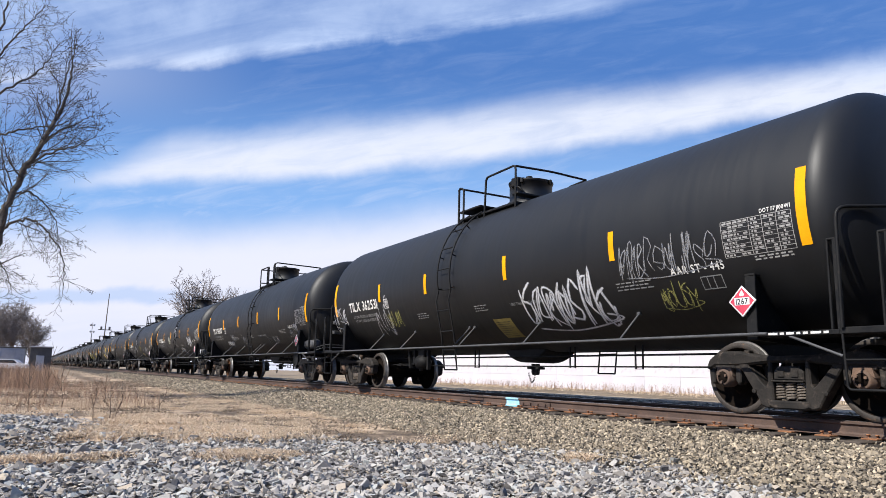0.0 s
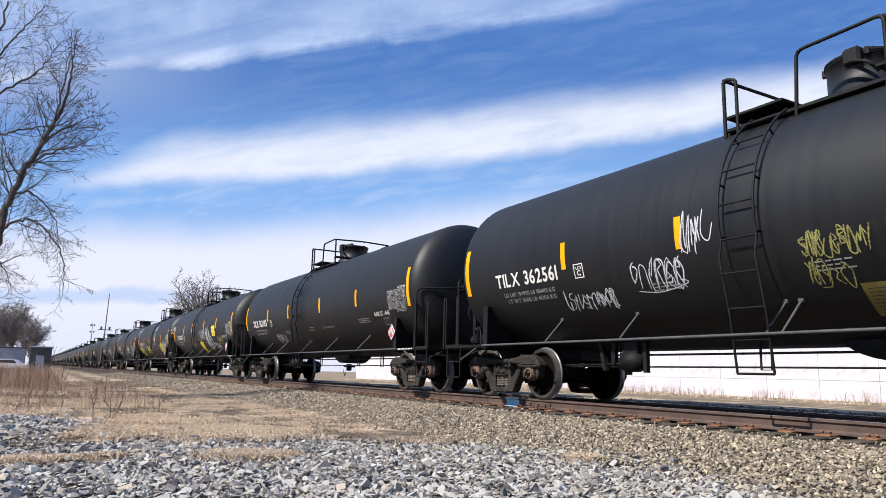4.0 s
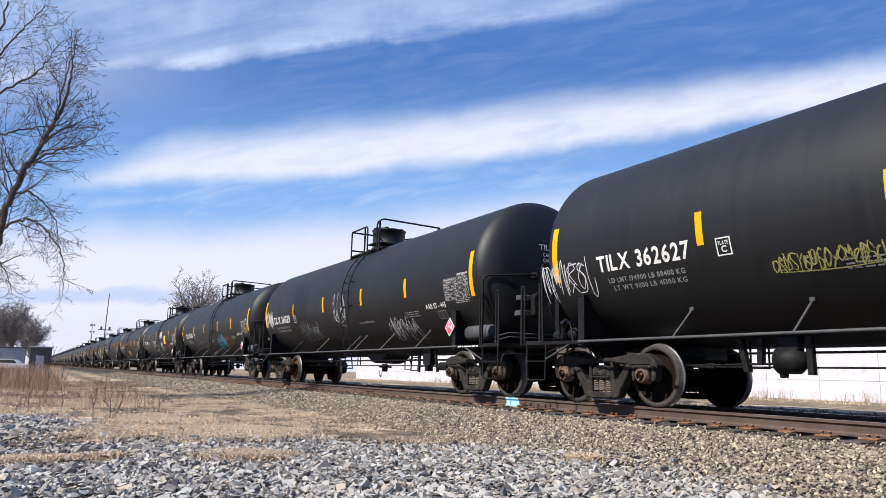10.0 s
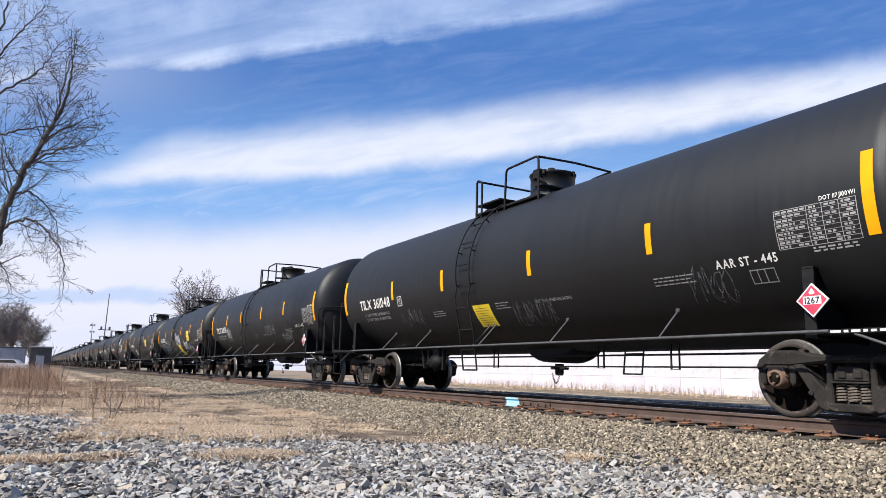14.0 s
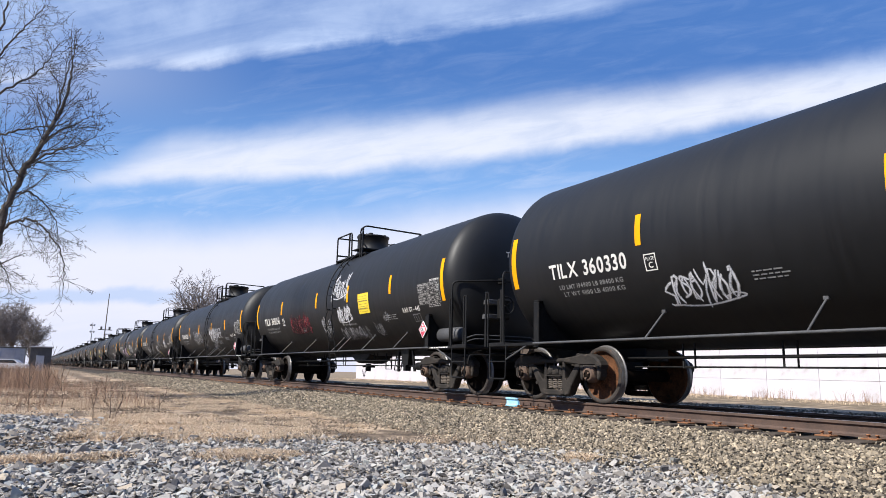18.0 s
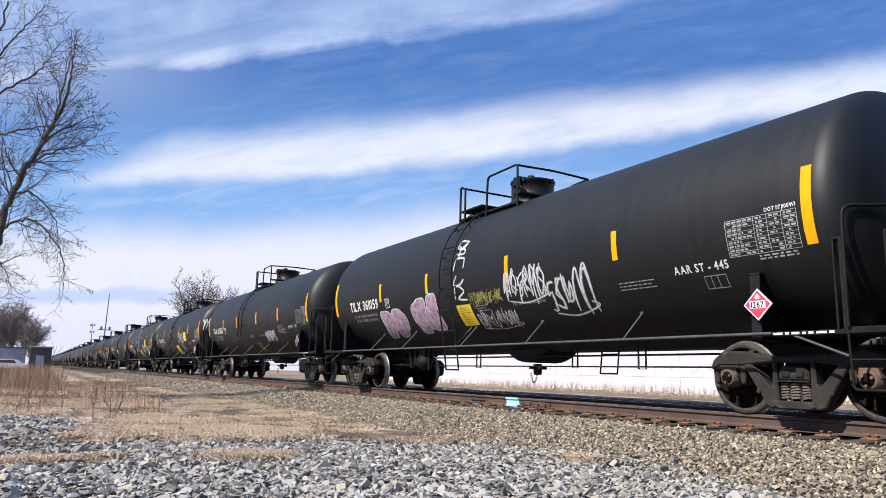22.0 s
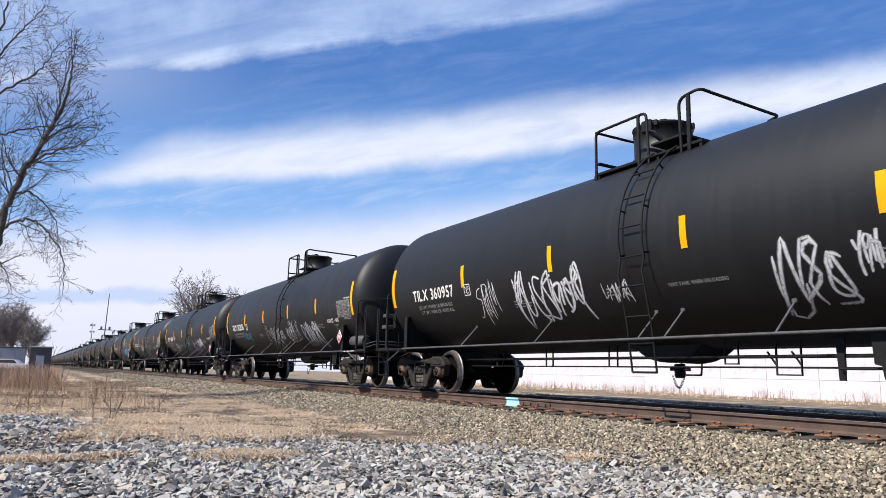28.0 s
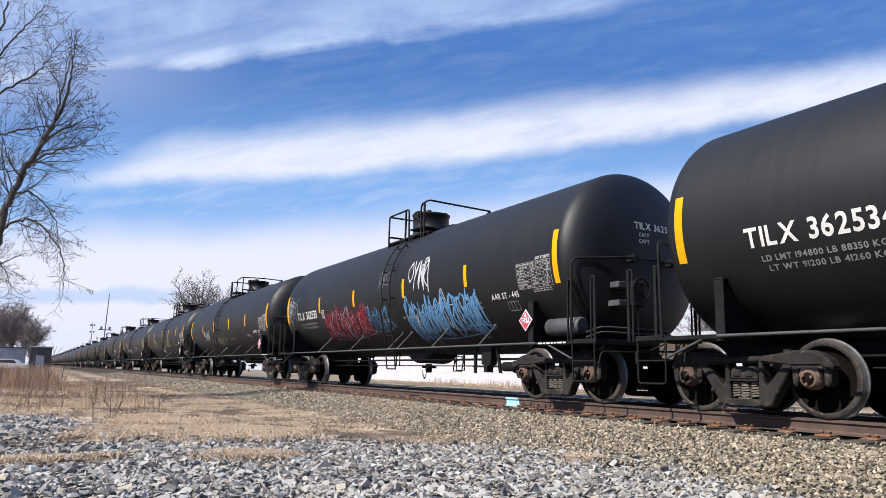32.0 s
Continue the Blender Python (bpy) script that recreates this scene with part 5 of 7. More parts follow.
def stones_everywhere():
    rng = np.random.default_rng(5)
    # ballast shoulder beside the near rail, thinning out with distance along the track
    pts, sizes = [], []
    for x0, x1, density in ((-9, -3, 980), (-16, -9, 800), (-26, -16, 420), (-42, -26, 170), (-75, -42, 60)):
        n = int((x1 - x0) * 3.4 * density)
        xs, ys = rng.uniform(x0, x1, n), rng.uniform(-4.2, -0.8, n)
        keep = rng.uniform(size=n) < np.clip((4.3 + ys) / 0.9, 0.0, 1.0) * np.where(ys > -1.44, 0.10, 1.0)
        scale = 1.0 if x0 > -20 else (1.25 if x0 > -40 else 1.8)
        for x, y in zip(xs[keep], ys[keep]):
            if in_view(x, y):
                pts.append((x, y, ground_z(x, y) + rng.uniform(-0.012, 0.020)))
                sizes.append((0.024 + 0.036 * rng.uniform() ** 1.5) * scale)
    # between the rails and beyond the far rail
    for x0, x1, density in ((-20, -3, 170), (-50, -20, 60)):
        n = int((x1 - x0) * 4.0 * density)
        for x, y in zip(rng.uniform(x0, x1, n), rng.uniform(-0.6, 3.4, n)):
            pts.append((x, y, ground_z(x, y) + rng.uniform(-0.015, 0.012)))
            sizes.append(rng.uniform(0.04, 0.08))
    scatter_stones("ballast", np.array(pts), np.array(sizes), BALLAST, "loose tan and grey crushed ballast stones along the track", 21)
    # crushed blue-grey stone in the foreground
    pts, sizes = [], []
    n = 150000
    for x, y in zip(rng.uniform(-15.5, -1.2, n), rng.uniform(-10.5, -2.6, n)):
        if not in_view(x, y, 3.0):
            continue
        d = math.hypot(x - EYE[0], y - EYE[1])
        if d < 2.6:
            continue
        far = smooth(8.3, 9.4, d + 1.4 * noise.noise((x * 0.5, y * 0.5, 7.0)))
        heap = math.exp(-((x + 10.6) / 1.8) ** 2 - ((y + 9.2) / 0.80) ** 2)
        bed = smooth(-4.6, -3.3, y + 0.5 * noise.noise((x * 0.5, y * 0.5, 9.0)))
        bare = 0.90 * straw_cover(x, y)
        chance = max((1 - far) * (1 - bare), min(1.0, heap * 1.3) * (1 - 0.5 * bare)) * (1 - bed)
        if rng.uniform() < chance * 0.95:
            pts.append((x, y, ground_z(x, y) + rng.uniform(-0.012, 0.022)))
            s = 0.024 + 0.066 * rng.uniform() ** 1.7
            if heap > 0.3:
                s *= 1.25
            if rng.uniform() < 0.06:
                s *= rng.uniform(1.3, 1.9)
            sizes.append(s)
    # the same stone goes on around and behind the standpoint
    for x, y in zip(rng.uniform(-9.0, 10.0, 26000), rng.uniform(-18.0, -4.4, 26000)):
        d = math.hypot(x - EYE[0], y - EYE[1])
        if d < 9.2 + 1.2 * noise.noise((x * 0.5, y * 0.5, 7.0)) and (d < 2.6 or not in_view(x, y, 3.0)):
            pts.append((x, y, ground_z(x, y) + rng.uniform(-0.012, 0.018)))
            sizes.append(0.040 + 0.055 * rng.uniform() ** 1.5)
    scatter_stones("crushed_stone", np.array(pts), np.array(sizes), CRUSHED, "sharp flat grey crushed stone covering the foreground", 22, flat=0.105, tip=0.27)


def loose_bits():
    """Small clods and chips lying on the bare dirt between straw and ballast."""
    rng = np.random.default_rng(9)
    pts, sizes = [], []
    for _ in range(120000):
        x, y = -6.0 - 38.0 * rng.uniform() ** 1.25, rng.uniform(-11.0, -3.4)
        if in_view(x, y, 1.0) and math.hypot(x, y - EYE[1]) > 7.5 and rng.uniform() < 0.25 + 0.9 * noise.noise((x * 0.5, y * 0.9, 15.0)):
            pts.append((x, y, ground_z(x, y) + rng.uniform(-0.003, 0.006)))
            sizes.append(rng.uniform(0.012, 0.040) * (1.0 + 0.045 * max(0.0, -x - 8)))
    scatter_stones("dirt_clods", np.array(pts), np.array(sizes), CLODS, "small brown clods and chips on bare dirt", 23, "dirt")


CLODS = stone_material("dirt_clod", [(0.24, 0.175, 0.12), (0.36, 0.27, 0.19), (0.10, 0.074, 0.053), (0.46, 0.355, 0.25), (0.20, 0.15, 0.106), (0.045, 0.034, 0.027), (0.07, 0.055, 0.043)], 0.95, (0.30, 0.23, 0.16))
stones_everywhere()
loose_bits()


# ---- plants, wall and far things ----
BARK = surface("grey_bark", (0.036, 0.031, 0.027), (0.115, 0.100, 0.086), (0.85, 0.95), 8.0, 60.0, bump=0.4)
FAR_BARK = surface("far_twigs", (0.16, 0.135, 0.122), (0.28, 0.242, 0.22), (0.9, 0.95), 3.0, 30.0, bump=0.0)
STRAW = surface("dry_straw", (0.34, 0.25, 0.165), (0.82, 0.645, 0.46), (0.8, 0.95), 2.0, 20.0, bump=0.0, vary=0.6, island=True)
WEED = surface("red_brown_weed", (0.19, 0.112, 0.072), (0.44, 0.295, 0.20), (0.85, 0.95), 2.0, 20.0, bump=0.0, vary=0.6, island=True)
STALK = surface("dead_stalk_brown", (0.055, 0.036, 0.026), (0.15, 0.105, 0.075), (0.85, 0.95), 4.0, 40.0, bump=0.0)
WALL_WHITE = surface("white_panel", (0.56, 0.53, 0.56), (0.66, 0.63, 0.66), (0.5, 0.7), 0.6, 12.0, bump=0.05, dirt=(0.44, 0.40, 0.385), dirt_at=(0.54, 0.80), vary=0.25)
COPING = surface("grey_coping", (0.35, 0.35, 0.37), (0.48, 0.48, 0.50), (0.5, 0.7), 1.0, 20.0)
POLE_WOOD = surface("pole_wood", (0.10, 0.085, 0.07), (0.19, 0.165, 0.14), (0.85, 0.95), 4.0, 40.0)
DARK_BOX = surface("dark_box", (0.06, 0.058, 0.056), (0.12, 0.115, 0.11), (0.6, 0.8), 1.5, 20.0)
PALE_BOX = surface("pale_box", (0.30, 0.32, 0.36), (0.45, 0.47, 0.50), (0.5, 0.7), 1.0, 20.0)
WHITE_CAR = surface("white_car_paint", (0.62, 0.62, 0.62), (0.75, 0.75, 0.75), (0.25, 0.4), 2.0, 30.0, bump=0.0)
DARK_GLASS = surface("dark_glass", (0.02, 0.022, 0.025), (0.04, 0.042, 0.045), (0.08, 0.15), 2.0, 30.0, bump=0.0)


def twig(shape, start, way, length, r, depth, rng, up=0.10, n=3, spread=0.75, gap=0.30, droop=0.0, thin=0.0042):
    """A branch that wanders, thins out and puts out side twigs."""
    count = max(3, int(length / 0.30) + 2) if depth else 3
    p, d = Vector(start), Vector(way).normalized()
    pts = [p.copy()]
    step = length / count
    for i in range(count):
        d = (d + Vector((rng.gauss(0, 0.16), rng.gauss(0, 0.16), rng.gauss(0, 0.12) + up - droop * i / count))).normalized()
        p = p + d * step
        pts.append(p.copy())
    shape.tube(pts, r, n if depth < 2 else 5, r_end=max(thin * 0.8, r * 0.28))
    if depth:
        m = int(length / gap + 0.7)
        for i in range(m):
            t = 0.18 + 0.80 * (i + rng.random()) / max(1, m)
            k = min(count - 1, int(t * count))
            q = pts[k].lerp(pts[k + 1], t * count - k)
            along = (pts[k + 1] - pts[k]).normalized()
            off = Vector((rng.gauss(0, 1), rng.gauss(0, 1), rng.gauss(0, 1)))
            off = (off - along * off.dot(along)).normalized()
            side = (along * rng.uniform(0.5, 1.0) + off * spread).normalized()
            twig(shape, q, side, length * rng.uniform(0.28, 0.50) * (1.15 - 0.6 * t), max(thin, r * 0.45 * (1.1 - 0.6 * t)), depth - 1, rng, up, n, spread, gap * 0.62, droop, thin)


def limb(shape, points, r0, r1, rng, depth=2, gap=0.34, droop=0.0, reach=1.0):
    """A main limb along a smooth chain of points, with side branches."""
    pts = [Vector(p) for p in points]
    chain = []
    for i in range(len(pts) - 1):
        a, b = pts[i], pts[i + 1]
        p0 = pts[i - 1] if i else a
        p3 = pts[i + 2] if i + 2 < len(pts) else b
        for k in range(6):
            t = k / 6
            chain.append(0.5 * ((2 * a) + (b - p0) * t + (2 * p0 - 5 * a + 4 * b - p3) * t * t + (3 * a - p0 - 3 * b + p3) * t ** 3))
    chain.append(pts[-1])
    for c in chain[1:-1]:
        c.x += rng.gauss(0, 0.03)
        c.y += rng.gauss(0, 0.02)
        c.z += rng.gauss(0, 0.02)
    shape.tube(chain, r0, 8, r_end=r1)
    total = sum((b - a).length for a, b in zip(chain, chain[1:]))
    m = int(total / gap)
    for i in range(m):
        t = 0.10 + 0.90 * (i + rng.random()) / m
        k = min(len(chain) - 2, int(t * (len(chain) - 1)))
        q, along = chain[k], (chain[k + 1] - chain[k]).normalized()
        off = Vector((rng.gauss(0, 0.9), rng.gauss(0, 1), rng.gauss(0, 1)))
        off = (off - along * off.dot(along)).normalized()
        twig(shape, q, along * 0.7 + off * 0.8, reach * rng.uniform(0.7, 1.5) * (1.1 - 0.4 * t), max(0.0065, min(0.020, (r0 + (r1 - r0) * t) * 0.30)), depth, rng, 0.07 - droop, 3, 0.75, 0.24, droop)


def near_tree():
    rng = random.Random(31)
    x = -22.0
    base = Vector((x, -10.75, -0.50))
    tree = tagged(new("bare_tree"), "tall leafless tree with thin grey twigs beside the track", "tree")
    trunk = Shape()
    trunk.lathe((x, base.y, base.z - 0.1), (0, 0, 1), (1, 0, 0), [(0, 0.34), (0.15, 0.22), (0.6, 0.15), (1.2, 0.125)], 14)
    limb(trunk, [(x, base.y, 0.55), (x, -10.45, 1.9), (x, -10.05, 3.6), (x, -9.92, 4.7), (x + 0.1, -9.60, 5.75), (x + 0.1, -9.22, 6.7), (x, -8.95, 7.6), (x, -8.82, 8.45), (x, -8.85, 9.2)], 0.125, 0.018, rng, 2, 0.17, reach=1.25)
    part("trunk", trunk, BARK, tree)
    crown = Shape()
    for pts, r in (([(x, -10.02, 3.9), (x + 0.3, -9.60, 4.2), (x + 0.4, -9.15, 4.15), (x + 0.5, -8.75, 3.75), (x + 0.5, -8.45, 3.2), (x + 0.5, -8.38, 2.5)], 0.055),
                   ([(x, -9.90, 4.85), (x - 0.4, -9.55, 5.15), (x - 0.5, -9.15, 4.95), (x - 0.6, -8.80, 4.55), (x - 0.6, -8.60, 3.9)], 0.045),
                   ([(x, -9.55, 5.85), (x + 0.5, -9.0, 6.15), (x + 0.7, -8.5, 6.35), (x + 0.8, -8.0, 6.75)], 0.05),
                   ([(x, -9.35, 6.4), (x - 0.5, -8.9, 7.1), (x - 0.6, -8.45, 7.45), (x - 0.6, -8.1, 7.75)], 0.045),
                   ([(x, -9.1, 7.0), (x + 0.4, -9.0, 8.0), (x + 0.5, -8.85, 8.9), (x + 0.5, -8.75, 9.4)], 0.035)):
        limb(crown, pts, r * 0.75, 0.007, rng, 2, 0.095, 0.05, reach=1.0)
    part("crown", crown, BARK, tree)
    # second stem further left, whose limbs reach in from the side
    stem = Shape()
    limb(stem, [(x - 0.3, -10.85, 0.4), (x - 0.5, -11.1, 2.6), (x - 0.5, -11.2, 4.8), (x - 0.5, -11.0, 7.0), (x - 0.5, -10.75, 9.0), (x - 0.4, -10.6, 10.6)], 0.12, 0.02, rng, 2, 0.35)
    part("stem", stem, BARK, tree)
    arms = Shape()
    for pts, r in (([(x - 0.5, -11.1, 6.0), (x - 0.4, -10.4, 6.6), (x - 0.3, -9.9, 6.85), (x - 0.2, -9.3, 7.05), (x, -8.7, 7.2)], 0.055),
                   ([(x - 0.5, -11.0, 7.2), (x - 0.3, -10.3, 8.0), (x - 0.3, -9.85, 8.4), (x - 0.2, -9.45, 9.0), (x, -9.2, 9.6)], 0.05),
                   ([(x - 0.5, -10.8, 8.6), (x - 0.2, -10.3, 9.5), (x, -9.9, 10.1), (x, -9.65, 10.6)], 0.04),
                   ([(x - 0.5, -11.1, 4.8), (x - 0.2, -10.5, 5.4), (x, -9.9, 5.6), (x + 0.1, -9.4, 5.5)], 0.045),
                   ([(x - 0.4, -10.9, 2.9), (x - 0.2, -10.4, 3.2), (x, -9.9, 3.0), (x + 0.1, -9.6, 2.4)], 0.04)):
        limb(arms, pts, r * 0.75, 0.007, rng, 2, 0.095, 0.01, reach=1.0)
    part("crown", arms, BARK, tree)


def far_tree(x, y, height, width, seed, label, z=-0.5, limbs=22, thin=0.0024):
    """A leafless tree far off: trunk, limbs and a haze of twigs."""
    rng = random.Random(seed)
    tree = tagged(new("bare_tree"), label, "tree")
    trunk = Shape()
    trunk.tube([(x, y, z), (x, y + 0.1, z + height * 0.2), (x, y - 0.1, z + height * 0.4)], height * 0.022, 8, r_end=height * 0.014)
    part("trunk", trunk, FAR_BARK, tree)
    crown = Shape()
    for i in range(limbs):
        a = rng.uniform(0, 2 * math.pi)
        lean = rng.uniform(0.15, 1.0)
        way = Vector((math.cos(a) * lean * width / height, math.sin(a) * lean * width / height, 1.0 - 0.35 * lean))
        twig(crown, (x, y, z + height * rng.uniform(0.18, 0.40)), way, height * rng.uniform(0.40, 0.62), height * 0.009, 2, rng, 0.05, 3, 0.8, height * 0.036, 0.0, height * thin)
    part("crown", crown, FAR_BARK, tree)


def blades(name, spots, height, width, lean, per, material, label, category, seed):
    """Thin flat blades in tufts, as one object."""
    rng = np.random.default_rng(seed)
    n = len(spots) * per
    p = np.repeat(np.array(spots), per, axis=0) + np.concatenate([rng.normal(0, 0.05, (n, 2)), np.zeros((n, 1))], 1)
    a = rng.uniform(0, 2 * np.pi, n)
    h = height * rng.uniform(0.25, 1.25, n) ** 1.2
    out = lean * rng.uniform(0.2, 1.2, n)[:, None] * np.stack([np.cos(a), np.sin(a)], -1) * h[:, None]
    w = width * rng.uniform(0.6, 1.2, n)
    b = rng.uniform(0, np.pi, n)
    side = np.stack([np.cos(b), np.sin(b), np.zeros(n)], -1) * w[:, None] / 2
    mid = p + np.concatenate([out * 0.35, (h * 0.6)[:, None]], 1)
    top = p + np.concatenate([out, h[:, None] * (1.0 - 0.25 * lean)], 1)
    v = np.stack([p - side, p + side, mid - side * 0.7, mid + side * 0.7, top], 1).reshape(-1, 3)
    k = (np.arange(n) * 5)[:, None]
    f3 = np.concatenate([k + np.array([[0, 1, 3]]), k + np.array([[0, 3, 2]]), k + np.array([[2, 3, 4]])])
    me = bpy.data.meshes.new(name)
    me.from_pydata(v.tolist(), [], f3.tolist())
    me.materials.append(material)
    return thing(name, me, material, label, category, kind="stuff")


def low_plants():
    rng = random.Random(77)
    # flattened straw between the foreground stones and the ballast
    spots = []
    while len(spots) < 17000:
        x = -5.5 - 26.0 * rng.random() ** 1.5
        y = rng.uniform(-11.5, -3.9)
        if not in_view(x, y, 1.0):
            continue
        d = math.hypot(x, y - EYE[1])
        patch = 0.9 * noise.noise((x * 0.4, y * 0.8, 5.0)) + 0.8 * noise.noise((x * 1.1, y * 2.4, 6.0)) + 0.4 * noise.noise((x * 4.0, y * 6.0, 8.0))
        here = straw_cover(x, y)
        band = smooth(8.3, 10.5, d)
        heap = math.exp(-((x + 10.6) / 1.8) ** 2 - ((y + 9.2) / 0.80) ** 2)
        if rng.random() < max(here, (band * (0.25 + 1.3 * patch) if patch > 0.0 and y < -4.2 + 0.4 * patch else 0.0) * (1 - min(1.0, 1.6 * heap))):
            spots.append((x, y, ground_z(x, y) - 0.005))
    blades("dry_grass", spots, 0.058, 0.009, 2.3, 11, STRAW, "flattened pale dry grass in patches over dirt", "dry grass", 3)
    # standing reeds beyond the track and along the wall
    spots = [(rng.uniform(-75, -6), rng.uniform(19.5, 25.7), -0.45) for _ in range(1500)]
    spots = [p for p in spots if noise.noise((p[0] * 0.2, p[1] * 0.5, 12.0)) > -0.25]
    blades("far_grass", spots, 0.20, 0.02, 0.5, 8, STRAW, "pale standing dry grass in front of the wall", "dry grass", 4)
    spots = [(rng.uniform(-60, -4) + 0.0, 25.75 - abs(rng.gauss(0, 0.9)), -0.45) for _ in range(800)]
    spots = [p for p in spots if noise.noise((p[0] * 0.25, 0.0, 2.0)) > -0.15]
    blades("wall_weeds", spots, 0.60, 0.014, 0.4, 5, WEED, "patchy brown weeds along the foot of the white wall", "weeds", 14)
    # red-brown weeds in a thicket
    spots = []
    while len(spots) < 1700:
        x, y = rng.uniform(-50, -27), rng.uniform(-14.5, -6.4)
        if rng.random() < smooth(0.3, 1.6, -7.2 - y - 0.02 * (x + 30)):
            spots.append((x, y, ground_z(x, y)))
    blades("brown_weeds", spots, 0.95, 0.008, 0.55, 9, WEED, "thicket of dead reddish-brown weed stalks", "weeds", 5)
    spots = [(rng.uniform(-30, -14), rng.uniform(-12.0, -6.3), -0.47) for _ in range(1150)]
    blades("thin_weeds", spots, 0.62, 0.006, 0.5, 3, WEED, "sparse thin dead weed stalks", "weeds", 6)
    # single tall dead stalks
    for i, (x, y, h, lean) in enumerate(((-16.2, -8.62, 1.25, 0.05), (-12.1, -7.76, 0.62, 0.03), (-15.5, -8.3, 0.95, 0.10), (-12.6, -7.95, 0.50, -0.14), (-14.2, -6.75, 0.62, 0.08),
                                         (-17.5, -7.4, 0.7, 0.02), (-19.0, -8.9, 1.15, -0.04), (-13.0, -7.6, 0.45, 0.12), (-18.2, -6.6, 0.55, 0.05), (-20.5, -9.6, 1.3, 0.03), (-14.8, -8.85, 0.55, 0.0))):
        s = Shape()
        z = ground_z(x, y) - 0.02
        twig(s, (x, y, z), (0.02, lean, 1.0), h, 0.008, 1, random.Random(60 + i), 0.10, 3, 0.45, h * 0.18)
        thing("dead_stalk", s, STALK, "single dead brown weed stalk standing in dry grass", "weed", "dead weed stalks")


def white_building():
    y, z0, z1 = 26.0, -0.55, 3.1
    b = tagged(new("white_building"), "long low white panelled building behind the track", "building")
    x0, x1 = -82.0, 22.0
    core = Shape().box(x0, x1, y + 0.06, y + 18.0, z0, z1, 0.02)
    part("core", core, WALL_WHITE, b)
    lower = Shape().box(0, 2.988, y, y + 0.058, z0, 0.565, 0.008).mesh("panel", WALL_WHITE)
    upper = Shape().box(0, 2.988, y - 0.004, y + 0.058, 0.575, z1 - 0.02, 0.008).mesh("panel", WALL_WHITE)
    x = x0 + 0.02
    while x < x1 - 2.9:
        for me in (lower, upper):
            part("panel", me, WALL_WHITE, b, "", pose(x, 0, 0))
        x += 3.0
    part("coping", Shape().box(x0 - 0.1, x1 + 0.1, y - 0.15, y + 18.1, z1 + 0.005, z1 + 0.22, 0.03), COPING, b)


def far_left_things():
    # poles beyond the train
    pole = Shape().tube([(-219, 7.6, -1), (-219, 7.9, 20.5)], 0.17, 8, r_end=0.11)
    p = thing("utility_pole", pole, POLE_WOOD, "tall thin wooden pole with a small crossarm and boxes", "pole")
    part("crossarm", Shape().box(-219.1, -218.9, 6.0, 9.6, 10.2, 10.4, 0.02).box(-219.2, -218.8, 6.5, 7.0, 10.4, 11.2, 0.05).box(-219.2, -218.8, 8.6, 9.1, 10.4, 11.2, 0.05), DARK_BOX, p)
    s = Shape().tube([(-190, 2.6, -1), (-190, 2.7, 8.0)], 0.13, 8).tube([(-190, 2.7, 8.0), (-190, 2.7, 10.6)], 0.07, 8)
    p = thing("signal_mast", s, COPING, "grey signal mast with round signal heads", "signal mast")
    for z in (8.4, 10.0):
        for y in (2.35, 3.05):
            part("signal_head", Shape().lathe((-189.7, y, z), (1, 0, 0), (0, 0, 1), [(0, 0.0), (0, 0.26), (0.3, 0.26), (0.3, 0.0)], 14), COPING, p)
    # trailer, box and a parked car by the trees
    t = thing("box_trailer", Shape().box(-127, -118, -19.5, -9.9, 0.1, 2.55, 0.05), PALE_BOX, "pale grey box trailer parked by trees", "trailer")
    part("roof", Shape().box(-127.1, -117.9, -19.6, -9.8, 2.552, 2.72, 0.04), DARK_BOX, t)
    for y in (-18, -15, -12):
        part("door_panel", Shape().box(-117.995, -117.95, y - 0.8, y + 0.8, 0.3, 2.3, 0.01), COPING, t)
    for y in (-17.5, -11.5):
        part("wheel", Shape().lathe((-118.6, y, -0.05), (1, 0, 0), (0, 0, 1), [(0, 0.0), (0, 0.5), (0.3, 0.5), (0.3, 0.0)], 16), DARK_BOX, t)
    c = thing("dark_shed", Shape().box(-121, -116.5, -9.35, -6.6, -0.6, 2.75, 0.05), DARK_BOX, "small dark weathered shed", "shed")
    part("roof", Shape().box(-121.2, -116.3, -9.5, -6.45, 2.752, 2.92, 0.03), COPING, c)
    part("door", Shape().box(-116.495, -116.45, -8.5, -7.5, -0.5, 1.6, 0.01), PALE_BOX, c)
    car = tagged(new("parked_car"), "small white parked car behind the weeds", "car")
    part("body", Shape().slab([(-2.2, 0.3), (-2.2, 0.85), (-1.5, 0.95), (-0.9, 1.45), (0.7, 1.45), (1.3, 0.98), (2.1, 0.85), (2.2, 0.3)], -0.85, 0.85), WHITE_CAR, car)
    for sy in (-0.86, 0.855):
        part("window", Shape().slab([(-1.35, 0.98), (-0.85, 1.38), (0.65, 1.38), (1.1, 0.98)], sy - 0.004, sy + 0.004), DARK_GLASS, car)
    for wx in (-1.35, 1.35):
        for sy in (-0.80, 0.62):
            part("wheel", Shape().lathe((wx, sy, 0.32), (0, 1, 0), (0, 0, 1), [(0, 0.0), (0, 0.32), (0.18, 0.32), (0.18, 0.0)], 18), DARK_BOX, car)
    car.matrix_basis = pose(-108, -11.4, -0.55, 0, 0, 75)


